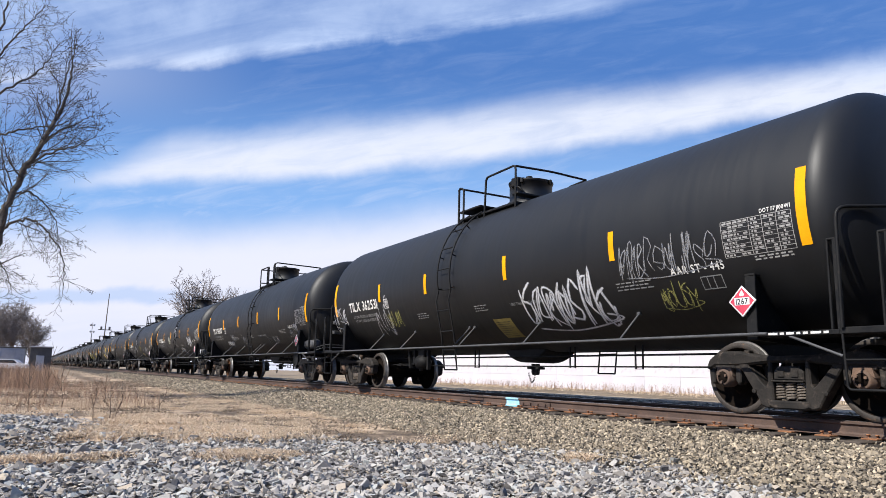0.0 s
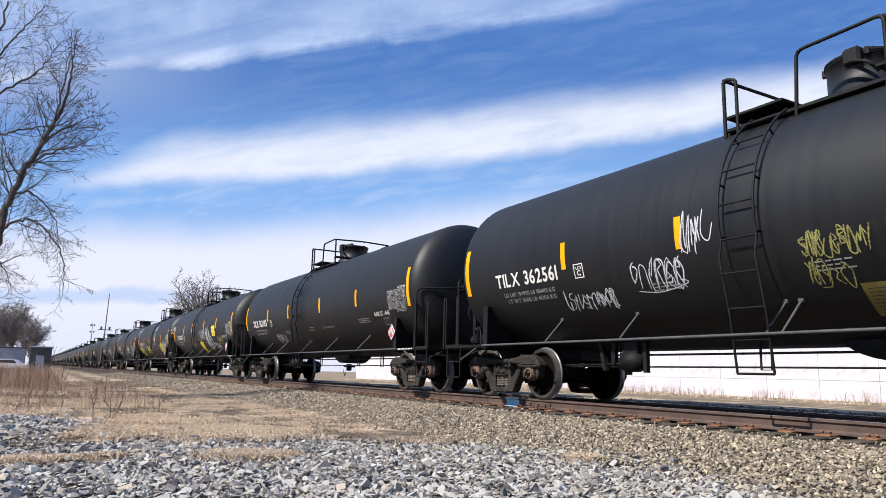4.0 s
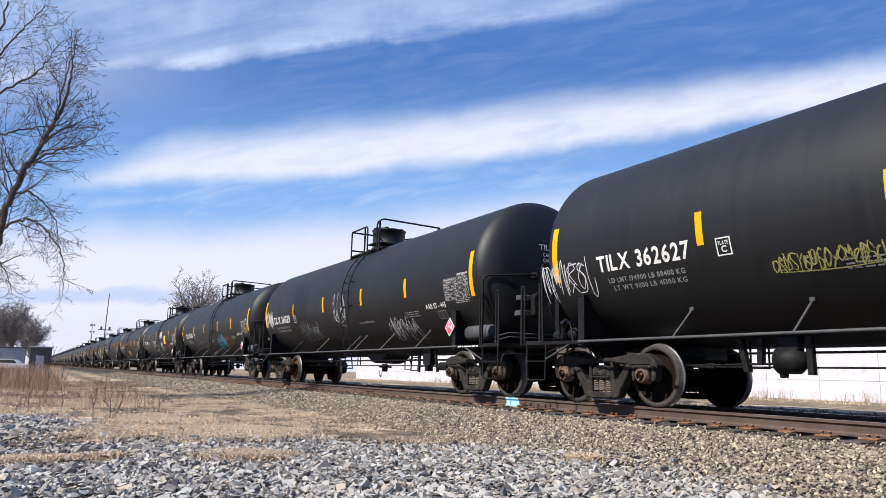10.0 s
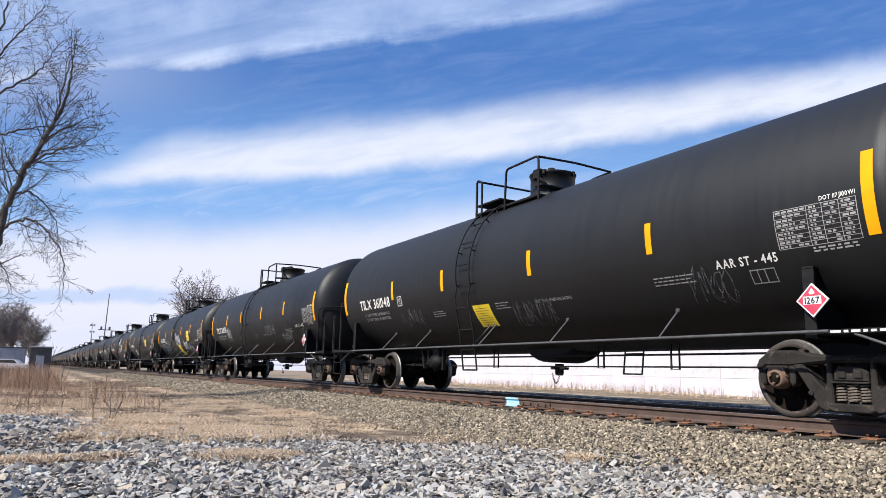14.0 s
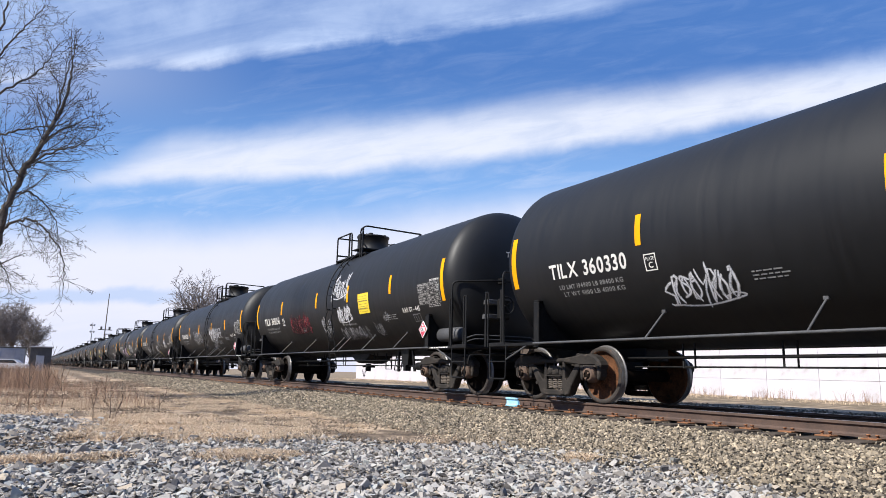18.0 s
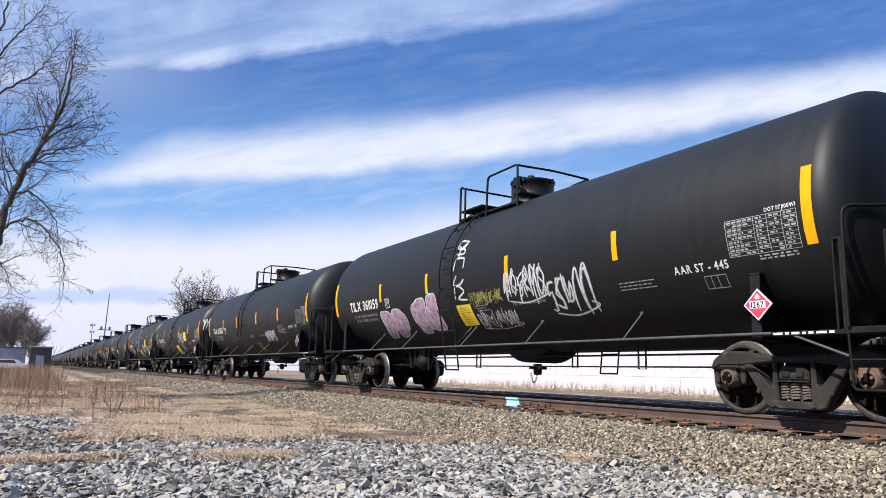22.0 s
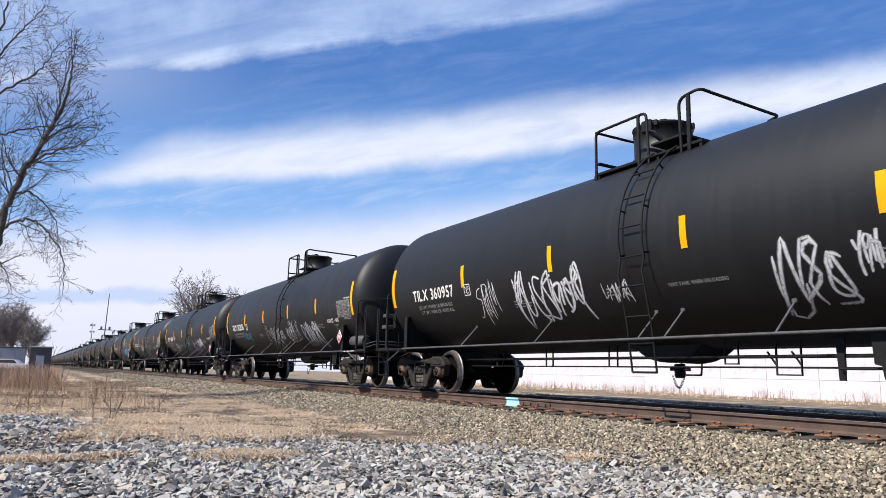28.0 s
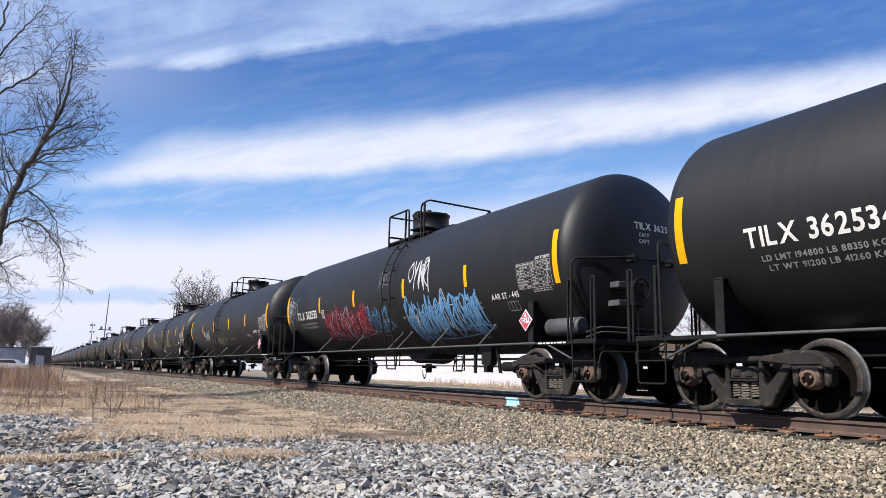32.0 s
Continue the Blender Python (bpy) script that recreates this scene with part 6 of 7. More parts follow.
near_tree()
far_tree(-150, -16.5, 13.5, 10.0, 1, "leafless brown tree far off behind a trailer")
far_tree(-152, -12.5, 13.0, 9.5, 2, "leafless brown tree far off behind a trailer")
far_tree(-148, -9.4, 10.0, 7.0, 3, "leafless brown tree far off beside a shed")
far_tree(-108, 12.2, 15.2, 13.0, 4, "bare tree standing beyond the train", -0.5, 16, 0.0016)
far_tree(-112, 16.0, 14.8, 13.0, 5, "bare tree standing beyond the train", -0.5, 16, 0.0016)
far_tree(-156, -20.5, 13.0, 8.0, 8, "leafless brown tree far off behind a trailer")
far_tree(-140, -14.2, 11.5, 8.0, 9, "leafless brown tree far off behind a trailer")
far_tree(-40, 40.0, 9.0, 8.0, 6, "bare tree behind the white building", 0.0)
far_tree(-160, 20.0, 9.0, 9.0, 7, "bare tree far beyond the train")
low_plants()
white_building()
far_left_things()


# ---- the train ----
NUMBERS = {0: "362531", 1: "363087", 2: "362626", 3: "362561", 4: "362665", 5: "360277", 6: "363114", 7: "363081", 8: "362627", 9: "361029",
           10: "361061", 11: "360307", 12: "361048", 13: "360311", 14: "360232", 15: "360330", 16: "360241", 17: "362591", 18: "361150", 19: "361059",
           20: "362563", 21: "360252", 22: "360242", 23: "362541", 24: "360957", 25: "362656", 26: "362625", 27: "362534", 28: "362533"}
LOADER = (1, 2, 6, 7, 9, 10, 11, 15, 16, 17, 23, 24, 25, 26, 27, 28, 30, 32)
HIGH_STRIPES = (5, 11, 13, 14, 15, 16, 21, 22, 30)
LOADS = {4: ("194900", "88400", "91100", "41300"), 5: ("195300", "88550", "90770", "41150"), 7: ("194900", "88400", "91100", "41300"), 19: ("195100", "88500", "90900", "41250"),
         20: ("194500", "88200", "91680", "41500"), 27: ("194800", "88350", "91200", "41260")}
FIRST, NEAR_LAST, LAST = -2, 33, 58


LAG_T = (0.0, 3.5, 8.0, 11.0, 14.0, 20.0, 22.3, 23.5, 23.9, 25.4, 28.0, 29.1, 31.3, 32.0)
LAG_X = (-0.02, 0.07, 0.09, 0.09, 0.05, 0.00, 0.03, 0.10, -0.43, -0.43, -0.31, -0.12, -0.02, -0.01)


def train_x(t, k):
    """Where the middle of car k stands at time t: the train runs at 52 km/h, gains a little speed and checks once."""
    return -11.8162 + 14.33898 * t + 0.0119191 * t * t - 0.00011954 * t ** 3 + float(np.interp(t, LAG_T, LAG_X)) - k * CAR


def build_train():
    cars = {}
    protos = {(kind, high): tank_car(kind, high) for kind in (0, 1) for high in (False, True)}
    distant = far_car()
    used = set()
    for k in range(FIRST, LAST + 1):
        if k <= NEAR_LAST:
            kind = (1 if k in LOADER else 0, k in HIGH_STRIPES)
            source = protos[kind]
        else:
            kind, source = 2, distant
        if kind not in used:
            used.add(kind)
            car = source
            car.matrix_basis = pose(train_x(0, k), 0, 0)
        else:
            car = copy_thing(source, pose(train_x(0, k), 0, 0))
        cars[k] = car
    tanks = {ob.parent: ob for ob in scene.objects if ob.name.split(".")[0] == "tank"}
    for k, car in cars.items():
        if k > NEAR_LAST:
            continue
        tank = tanks[car]
        if k in NUMBERS:
            n = NUMBERS[k]
            part("car_number", side_text(Shape(), "TILX " + n, -6.09, -16.5, 0.245, 1.77), LETTER, tank, "large white stencilled car number")
            head = Shape()
            head_text(head, "TILX " + n, -0.30, 2.92, 0.12, 0.96, head_x)
            head_text(head, "CAPY", -0.21, 2.79, 0.07, 0.24, head_x)
            head_text(head, "CAPY", -0.21, 2.68, 0.07, 0.24, head_x)
            part("end_number", head, LETTER, tank)
            loads = Shape()
            side_text(loads, "LD LMT %s LB %s KG" % LOADS.get(k, LOADS[7])[:2], -5.92, -23.5, 0.075, 1.45)
            side_text(loads, "LT WT %s LB %s KG" % LOADS.get(k, LOADS[7])[2:], -5.86, -28.0, 0.075, 1.38)
            part("load_limits", loads, LETTER_DIM, tank)
    return cars


CARS = build_train()


def move_stripes(k, old, fresh):
    """Car k carries its short reflective stripes at other places than the rest of its kind."""
    for ob in scene.objects:
        if ob.name.startswith("reflective_stripe") and ob.parent and ob.parent.parent == CARS[k]:
            x = sum(v.co.x for v in ob.data.vertices) / len(ob.data.vertices)
            for a, b in zip(old, fresh):
                if abs(x - a) < 0.05:
                    ob.matrix_basis = pose(b - a, 0, 0)


LOW_1 = (-4.03, -1.40, 1.56, 4.32)
move_stripes(7, LOW_1, (-4.06, -1.33, 1.30, 4.10))
move_stripes(10, LOW_1, (-3.92, -1.30, 1.70, 4.27))
move_stripes(9, LOW_1, (-3.92, -1.14, 1.70, 4.27))
move_stripes(24, LOW_1, (-3.92, -1.13, 1.70, 4.27))


for ob in scene.objects:
    if ob.name.split(".")[0] == "placard" and ob.parent in (CARS[12], CARS[19]):
        ob.matrix_basis = pose(0.17, -0.035, -0.06)


# single wheels that are rusted orange-brown
RUSTY_WHEEL = surface("rusted_wheel", (0.040, 0.020, 0.012), (0.17, 0.075, 0.036), (0.8, 0.95), 3.5, 45.0, bump=0.25, spec=0.1, dirt=(0.030, 0.020, 0.015), dirt_at=(0.50, 0.68))
RUSTED = [CARS[k] for k in (1, 2, 9, 15, 17, 20, 30)]
for ob in scene.objects:
    if ob.name.split(".")[0] == "wheel" and ob.parent.parent in RUSTED and abs(ob.parent.location.x + TRUCK_X - WHEEL_BASE / 2) < 0.05:
        ob.material_slots[0].link = "OBJECT"
        ob.material_slots[0].material = RUSTY_WHEEL


# ---- paint and panels on single cars ----
STROKES = (((0.0, 0.0), (0.25, 1.0), (0.5, 0.15), (0.75, 1.0), (1.0, 0.0)), ((0.05, 1.0), (0.1, 0.1), (0.75, 0.0), (0.95, 0.55)), ((0.0, 0.0), (0.08, 0.8), (0.5, 1.05), (0.9, 0.75), (1.0, 0.0)),
           ((1.0, 0.9), (0.35, 1.0), (0.1, 0.65), (0.8, 0.38), (0.7, 0.0), (0.0, 0.1)), ((0.5, 1.0), (0.05, 0.55), (0.45, 0.0), (0.95, 0.5), (0.5, 1.0), (0.2, 0.8)),
           ((0.0, 1.0), (0.45, 0.45), (0.9, 1.05), (0.45, 0.45), (0.3, -0.2)), ((0.1, 0.0), (0.15, 1.0), (0.8, 0.85), (0.2, 0.5), (1.0, -0.05)))


def curve_points(control, per=6):
    pts = []
    for i in range(len(control) - 1):
        p0 = control[max(0, i - 1)]
        p1, p2 = control[i], control[i + 1]
        p3 = control[min(len(control) - 1, i + 2)]
        for j in range(per):
            t = j / per
            pts.append(tuple(0.5 * (2 * b + (c - a) * t + (2 * a - 5 * b + 4 * c - d) * t * t + (3 * b - a - 3 * c + d) * t ** 3) for a, b, c, d in zip(p0, p1, p2, p3)))
    return pts + [control[-1]]


def ribbon(shape, pts, width, x0, a0, lift):
    """A painted stroke on the tank's side, thick in its middle line and thin towards both edges."""
    dense = [pts[0]]
    for a, b in zip(pts, pts[1:]):
        m = max(1, math.ceil(math.dist(a, b) / 0.09))
        dense += [(a[0] + (b[0] - a[0]) * i / m, a[1] + (b[1] - a[1]) * i / m) for i in range(1, m + 1)]
    pts = dense
    verts, n, first = [], len(pts), len(shape.v)
    for i, p in enumerate(pts):
        a, b = pts[max(0, i - 1)], pts[min(n - 1, i + 1)]
        dx, dy = b[0] - a[0], b[1] - a[1]
        k = math.hypot(dx, dy) or 1.0
        w = width * (0.6 if i in (0, n - 1) else 1.0) * 1.15
        for q in (1, 0, -1):
            verts.append(wrapped(p[0] - dy / k * w * q, p[1] + dx / k * w * q, x0, a0, lift))
        shape.core[first + 3 * i + 1] = 1.0
    faces = []
    for i in range(n - 1):
        j = 3 * i
        faces += [(j, j + 1, j + 4, j + 3), (j + 1, j + 2, j + 5, j + 4)]
    shape.put(verts, faces)


def scrawl(shape, rng, w, h, x0, a0, bold, upright=False):
    """A row (or column) of letter-like strokes that spell nothing."""
    wide = (0.038 if h > 0.7 else 0.030) if bold else 0.015
    wide = min(wide, 0.11 * h, 0.11 * w)
    lift = 0.005
    count = max(1, round(h / (w * 0.8))) if upright else max(3, round(w / (h * (0.31 if bold else 0.33))))
    for i in range(count):
        cell_w, cell_h = (w, h / count) if upright else (w / count, h)
        cx, cy = (0.0, h - (i + 1) * cell_h) if upright else (i * cell_w, 0.0)
        slant = rng.uniform(-0.10, 0.45)
        tall = rng.uniform(0.62, 1.0)
        base = rng.uniform(0.0, 1.0 - tall)
        for _ in range(rng.choice((1, 2, 2, 2) if bold else (1, 1, 2, 2))):
            s = rng.choice(STROKES)
            ctl = [(cx + cell_w * (0.04 + 0.92 * px + slant * (py - 0.5) + rng.gauss(0, 0.10)), cy + cell_h * (base + tall * py * 0.95 + rng.gauss(0, 0.09))) for px, py in s]
            ribbon(shape, curve_points(ctl) if rng.random() < 0.55 else curve_points(ctl, 2), wide * rng.uniform(0.8, 1.15), x0, a0, lift)
            lift += 0.00025
    if w > 0.6 and not upright and rng.random() < 0.5:
        ribbon(shape, curve_points([(w * 0.05, h * 0.02), (w * 0.5, -h * 0.08), (w * 1.02, h * 0.12), (w * 0.9, h * 0.25)]), wide * 0.8, x0, a0, lift)


LETTER_STROKES = {
    "B": (((0.1, 0), (0.1, 1), (0.7, 0.85), (0.65, 0.6), (0.15, 0.52), (0.8, 0.4), (0.75, 0.08), (0.1, 0)),),
    "E": (((0.85, 1), (0.1, 0.95), (0.1, 0.05), (0.9, 0)), ((0.1, 0.5), (0.7, 0.52))),
    "T": (((0, 0.95), (1, 1)), ((0.5, 1), (0.45, 0))),
    "R": (((0.1, 0), (0.1, 1), (0.8, 0.85), (0.7, 0.5), (0.15, 0.48), (0.95, 0)),),
    "A": (((0, 0), (0.5, 1), (0.95, 0)), ((0.2, 0.38), (0.8, 0.40))),
    "I": (((0.5, 0), (0.5, 1)),),
    "N": (((0.05, 0), (0.1, 1), (0.85, 0.05), (0.95, 1)),),
    "Z": (((0, 1), (0.95, 0.95), (0.05, 0.05), (1, 0)),),
    "W": (((0, 1), (0.25, 0), (0.5, 0.8), (0.75, 0), (1, 1)),),
    "H": (((0.1, 0), (0.12, 1)), ((0.9, 0), (0.88, 1)), ((0.1, 0.5), (0.9, 0.52))),
    "O": (((0.5, 1), (0.05, 0.6), (0.25, 0.02), (0.75, 0.02), (0.95, 0.6), (0.5, 1)),),
    "2": (((0.05, 0.8), (0.4, 1), (0.85, 0.8), (0.1, 0.05), (0.95, 0)),),
}


def lettered(shape, words, rng, w, h, x0, a0, wide):
    """Words sprayed by a moving arm: letters lean, jump and overlap a little."""
    cell, lift = w / len(words), 0.005
    for i, ch in enumerate(words):
        if ch == " ":
            continue
        lean, base, tall = rng.uniform(0.0, 0.22), rng.uniform(-0.04, 0.08), rng.uniform(0.86, 1.05)
        for chain in LETTER_STROKES[ch]:
            ctl = [(cell * (i + 0.06 + 0.86 * px + lean * py) + rng.gauss(0, 0.012), h * (base + tall * py) + rng.gauss(0, 0.014)) for px, py in chain]
            ribbon(shape, curve_points(ctl, 3) if len(ctl) > 2 else ctl, wide * rng.uniform(0.85, 1.15), x0, a0, lift)
            lift += 0.00025


def filled_piece(shape, rng, w, h, x0, a0, count):
    """Fat rounded letter bodies with an outline on a second slot."""
    lift = 0.005
    for i in range(count):
        cw = w / count * 1.12
        cx = w / count * (i + 0.5)
        pts = []
        lobes = rng.choice((2, 3, 3))
        ph = rng.uniform(0, 6.28)
        for j in range(26):
            a = 2 * math.pi * j / 26
            r = 1.0 + 0.16 * math.sin(lobes * a + ph) + 0.07 * math.sin(5 * a + ph)
            sx, sy = math.copysign(abs(math.cos(a)) ** 0.7, math.cos(a)), math.copysign(abs(math.sin(a)) ** 0.7, math.sin(a))
            pts.append((cx + cw * 0.46 * r * sx + 0.12 * cw * sy, h * (0.5 + 0.44 * r * sy)))
        rows = 7
        for ring in range(rows):
            q0, q1 = 1 - ring / rows, 1 - (ring + 1) / rows
            verts = [wrapped(cx + (px - cx) * q, h * 0.5 + (py - h * 0.5) * q, x0, a0, lift) for q in (q0, max(q1, 0.02)) for px, py in pts]
            shape.core.update({len(shape.v) + i: 1.0 for i in range(len(verts))})
            shape.put(verts, [(j, (j + 1) % 26, 26 + (j + 1) % 26, 26 + j) for j in range(26)], False, 0)
        lift += 0.0006
        line = Shape()
        ribbon(line, pts + pts[:2], 0.030, x0, a0, lift)
        shape.core.update({len(shape.v) + i: c for i, c in line.core.items()})
        shape.put(line.v, line.f, False, 1)
        inner = Shape()
        s = rng.choice(STROKES)
        ribbon(inner, curve_points([(cx + cw * (px - 0.5) * 0.5, h * (0.28 + 0.45 * py)) for px, py in s]), 0.024, x0, a0, lift)
        shape.core.update({len(shape.v) + i: c for i, c in inner.core.items()})
        shape.put(inner.v, inner.f, False, 1)
        lift += 0.0006


TANKS = {ob.parent: ob for ob in scene.objects if ob.name.split(".")[0] == "tank"}
LOOKS = {"t": "thin %s spray-paint scrawl", "b": "bold %s spray-paint tag", "o": "looping %s spray-paint lines", "v": "upright column of %s spray-paint strokes", "f": "filled %s spray-paint piece with outline"}


def tag(k, colour, style, x0, w, a0, h, words=""):
    """One painted mark or panel on car k: lower left corner (x0, angle a0), width and height along the jacket."""
    tank = TANKS[CARS[k]]
    rng = random.Random(int(k * 1000 + x0 * 37 + a0 * 11))
    s = Shape()
    if style == "q":
        wrapped_quad(s, x0, x0 + w, a0, a0 + math.degrees(h / TANK_R), 0.006)
        panel = part("warning_panel", s, PANEL_YELLOW, tank, "yellow warning panel with lines of print")
        bars = Shape()
        for i in range(7):
            x = x0 + 0.07 * w
            tall = 3.0 if i % 3 == 1 else 1.1
            a = a0 + math.degrees(h / TANK_R) * (0.09 + 0.125 * i)
            while x < x0 + 0.86 * w:
                d = rng.uniform(0.03, 0.06) if i % 3 == 1 else rng.uniform(0.02, 0.05)
                wrapped_quad(bars, x, x + d, a, a + tall * 0.42, 0.0075)
                x += d + 0.016
        tagged(part("panel_print", bars, DULL_YELLOW, tank, "dark bars of print on the yellow panel"), kind="stuff")
        return
    if style == "p":
        dull = colour == "fadedpanel"
        wrapped_quad(s, x0 + 0.12 * w, x0 + 0.80 * w, a0 + 1.5, a0 + math.degrees(h / TANK_R), 0.006)
        part("lower_panel", s, DULL_YELLOW if dull else PANEL_YELLOW, tank, "faded dull yellow panel low on the tank" if dull else "bright yellow panel low on the tank")
        bars = Shape()
        for i in range(8):
            a = a0 + 1.5 + (math.degrees(h / TANK_R) - 1.5) * (0.10 + 0.105 * i)
            wrapped_quad(bars, x0 + 0.17 * w, x0 + (0.60 + 0.14 * rng.random()) * w, a, a + 0.35, 0.0075)
        tagged(part("panel_print", bars, DULL_YELLOW if not dull else PRINT_BLACK, tank, "thin lines of print on the panel"), kind="stuff")
        return
    if style == "f":
        filled_piece(s, rng, w, h, x0, a0, max(2, round(w / (h * 0.75))))
        part("graffiti", s, (SPRAY[colour], SPRAY["white"]), tank, LOOKS[style] % colour)
        return
    if words:
        lettered(s, words, rng, w, h, x0, a0, min(0.11 if style == "b" else 0.028, 0.14 * h))
    elif style == "o":
        for q in (1.0, 0.55):
            ring = [(w * (0.5 + 0.48 * q * math.cos(a)), h * (0.5 + 0.48 * q * math.sin(a))) for a in [2 * math.pi * i / 26 for i in range(29)]]
            ribbon(s, ring, 0.034, x0, a0, 0.005 + 0.0004 * q)
    else:
        scrawl(s, rng, w, h, x0, a0, style in ("b", "v"), style == "v")
    shown = {"dim": "worn grey", "faint": "almost faded grey"}.get(colour, colour)
    part("graffiti", s, SPRAY[colour], tank, LOOKS[style] % shown)


def head_tag(k, colour, y0, z0, w, h, bold=False):
    """A painted scrawl on the forward end of car k, from its lower outer corner."""
    flat = Shape()
    scrawl(flat, random.Random(k * 77 + 5), w, h, 0.0, 0.0, bold)
    s = Shape()
    pts = []
    for x, y, z in flat.v:
        u, v = x, math.atan2(z - TANK_Z, -y) * TANK_R
        yy, zz = y0 + u, z0 + v
        pts.append((head_x(min(0.999, math.hypot(yy, zz - TANK_Z) / TANK_R)) + 0.010, yy, zz))
    s.core = flat.core
    s.put(pts, flat.f)
    part("graffiti", s, SPRAY[colour], TANKS[CARS[k]], "%s spray-paint scrawl on the tank end" % colour)


def reservoir_tag(k):
    """White paint sprayed over the air reservoir of car k."""
    s = Shape()
    rng = random.Random(k)
    for j in range(7):
        pts = [(6.60 + 0.62 * (j + q[0]) / 7.6, radians(60 - 95 * q[1])) for q in curve_points(rng.choice(STROKES))]
        verts = []
        for i, (x, a) in enumerate(pts):
            s.core[len(s.v) + len(verts) + 1] = 1.0
            for d in (-0.028, 0.0, 0.028):
                verts.append((x + d, -1.18 - (0.153 + 0.0003 * j) * math.cos(a), 1.24 + (0.153 + 0.0003 * j) * math.sin(a)))
        s.put(verts, [(3 * i + j, 3 * i + j + 1, 3 * i + j + 4, 3 * i + j + 3) for i in range(len(pts) - 1) for j in (0, 1)])
    part("graffiti", s, SPRAY["white"], CARS[k], "white spray paint on the air reservoir")


head_tag(21, "white", -1.42, 2.48, 0.62, 0.50, True)
head_tag(22, "cyan", -1.36, 2.42, 0.55, 0.30)
head_tag(6, "white", -1.44, 2.52, 0.62, 0.46)
reservoir_tag(2)

tag(1, "white", "t", -3.94, 1.03, -40.8, 0.23)
tag(1, "dim", "t", -2.96, 0.59, -32.7, 0.31)
tag(1, "dim", "t", -1.30, 0.81, -43.1, 0.53)
tag(1, "dim", "t", 2.97, 0.61, -43.0, 0.32)
tag(1, "faint", "t", 2.26, 0.49, -42.1, 0.32)
tag(1, "dim", "t", 5.07, 0.44, -36.0, 0.26)
tag(1, "white", "t", 5.68, 0.39, -27.4, 0.26)
tag(2, "cream", "b", -2.32, 0.72, -22.2, 0.36, "BET")
tag(2, "white", "t", -0.38, 0.74, -10.2, 0.73)
tag(2, "faint", "t", -0.70, 0.82, -40.2, 0.55)
tag(2, "white", "t", 1.09, 0.98, -52.9, 0.52)
tag(2, "faint", "t", 2.67, 0.86, -40.5, 0.53)
tag(2, "white", "b", 3.74, 1.12, -31.4, 0.52)
tag(2, "faint", "t", -3.68, 0.86, -32.4, 0.28)
tag(3, "white", "t", -2.71, 0.95, -30.5, 0.47)
tag(3, "white", "t", -4.30, 1.15, -37.6, 0.31)
tag(3, "white", "t", -1.71, 0.53, -12.8, 0.55)
tag(3, "olive", "t", -0.07, 0.83, -23.9, 0.28)
tag(3, "olive", "t", -0.06, 0.50, -38.5, 0.35)
tag(3, "white", "t", 2.05, 1.64, -55.1, 0.97)
tag(3, "faint", "t", 4.66, 0.88, -41.3, 0.24)
tag(3, "fadedpanel", "p", 0.32, 1.05, -57.4, 0.53)
tag(5, "white", "t", -0.11, 1.64, -24.6, 0.55)
tag(5, "white", "b", 1.76, 0.85, -41.6, 1.06)
tag(5, "white", "o", 2.45, 0.60, -41.8, 0.66)
tag(5, "olive", "t", 4.07, 0.98, -37.2, 0.48)
tag(5, "white", "t", 3.18, 0.96, -45.0, 0.37)
tag(5, "faint", "t", 5.08, 0.43, -43.0, 0.44)
tag(5, "faint", "t", -3.53, 1.48, -33.1, 0.36)
tag(5, "olive", "t", -1.95, 0.62, -25.0, 0.20, "IN THE")
tag(5, "olive", "t", -1.72, 0.42, -34.5, 0.20, "RAIN")
tag(5, "yellow", "q", 3.16, 0.68, -18.7, 0.49)
tag(5, "yellow", "p", -0.16, 1.10, -52.9, 0.72)
tag(6, "yellow", "b", -6.41, 1.77, -46.8, 0.77)
tag(6, "yellow", "b", -2.66, 1.72, -45.4, 0.75)
tag(6, "yellow", "b", 3.34, 1.40, -46.2, 0.82, "HORN")
tag(6, "dim", "t", -3.71, 1.13, -31.2, 0.44)
tag(6, "dim", "t", -1.04, 1.22, -34.2, 0.46)
tag(6, "white", "v", 1.14, 0.62, -18.9, 1.40)
tag(6, "dim", "t", 2.62, 0.85, -37.4, 0.52)
tag(6, "white", "b", 4.78, 0.94, -46.3, 0.96)
tag(7, "white", "t", -4.70, 0.60, -38.9, 0.36)
tag(7, "white", "t", -3.83, 1.27, -42.6, 0.51)
tag(7, "white", "t", -1.06, 1.03, -45.4, 0.53)
tag(7, "white", "b", 1.11, 1.50, -30.0, 0.53)
tag(7, "white", "t", 2.51, 1.09, -55.1, 0.70)
tag(7, "white", "b", 4.47, 1.18, -47.6, 1.03)
tag(7, "faint", "t", -1.90, 0.93, -25.8, 0.23)
tag(8, "white", "t", -0.52, 0.87, -20.2, 0.48)
tag(8, "white", "b", 1.12, 1.28, -31.3, 0.68)
tag(8, "cyan", "t", 2.14, 1.57, -47.7, 0.69)
tag(8, "white", "t", 4.63, 1.16, -51.0, 0.64)
tag(8, "olive", "t", -3.20, 1.60, -29.5, 0.24)
tag(8, "fadedpanel", "p", 0.32, 0.85, -58.0, 0.54)
tag(8, "white", "t", -7.45, 1.30, -30.2, 0.67)
tag(9, "white", "b", -7.02, 0.85, -20.5, 0.57)
tag(9, "dim", "t", -3.68, 1.89, -41.9, 0.62)
tag(9, "white", "t", -0.28, 0.82, -22.9, 0.83)
tag(9, "white", "t", 2.92, 1.50, -51.0, 0.62)
tag(10, "faint", "b", -4.14, 3.57, -45.3, 0.71)
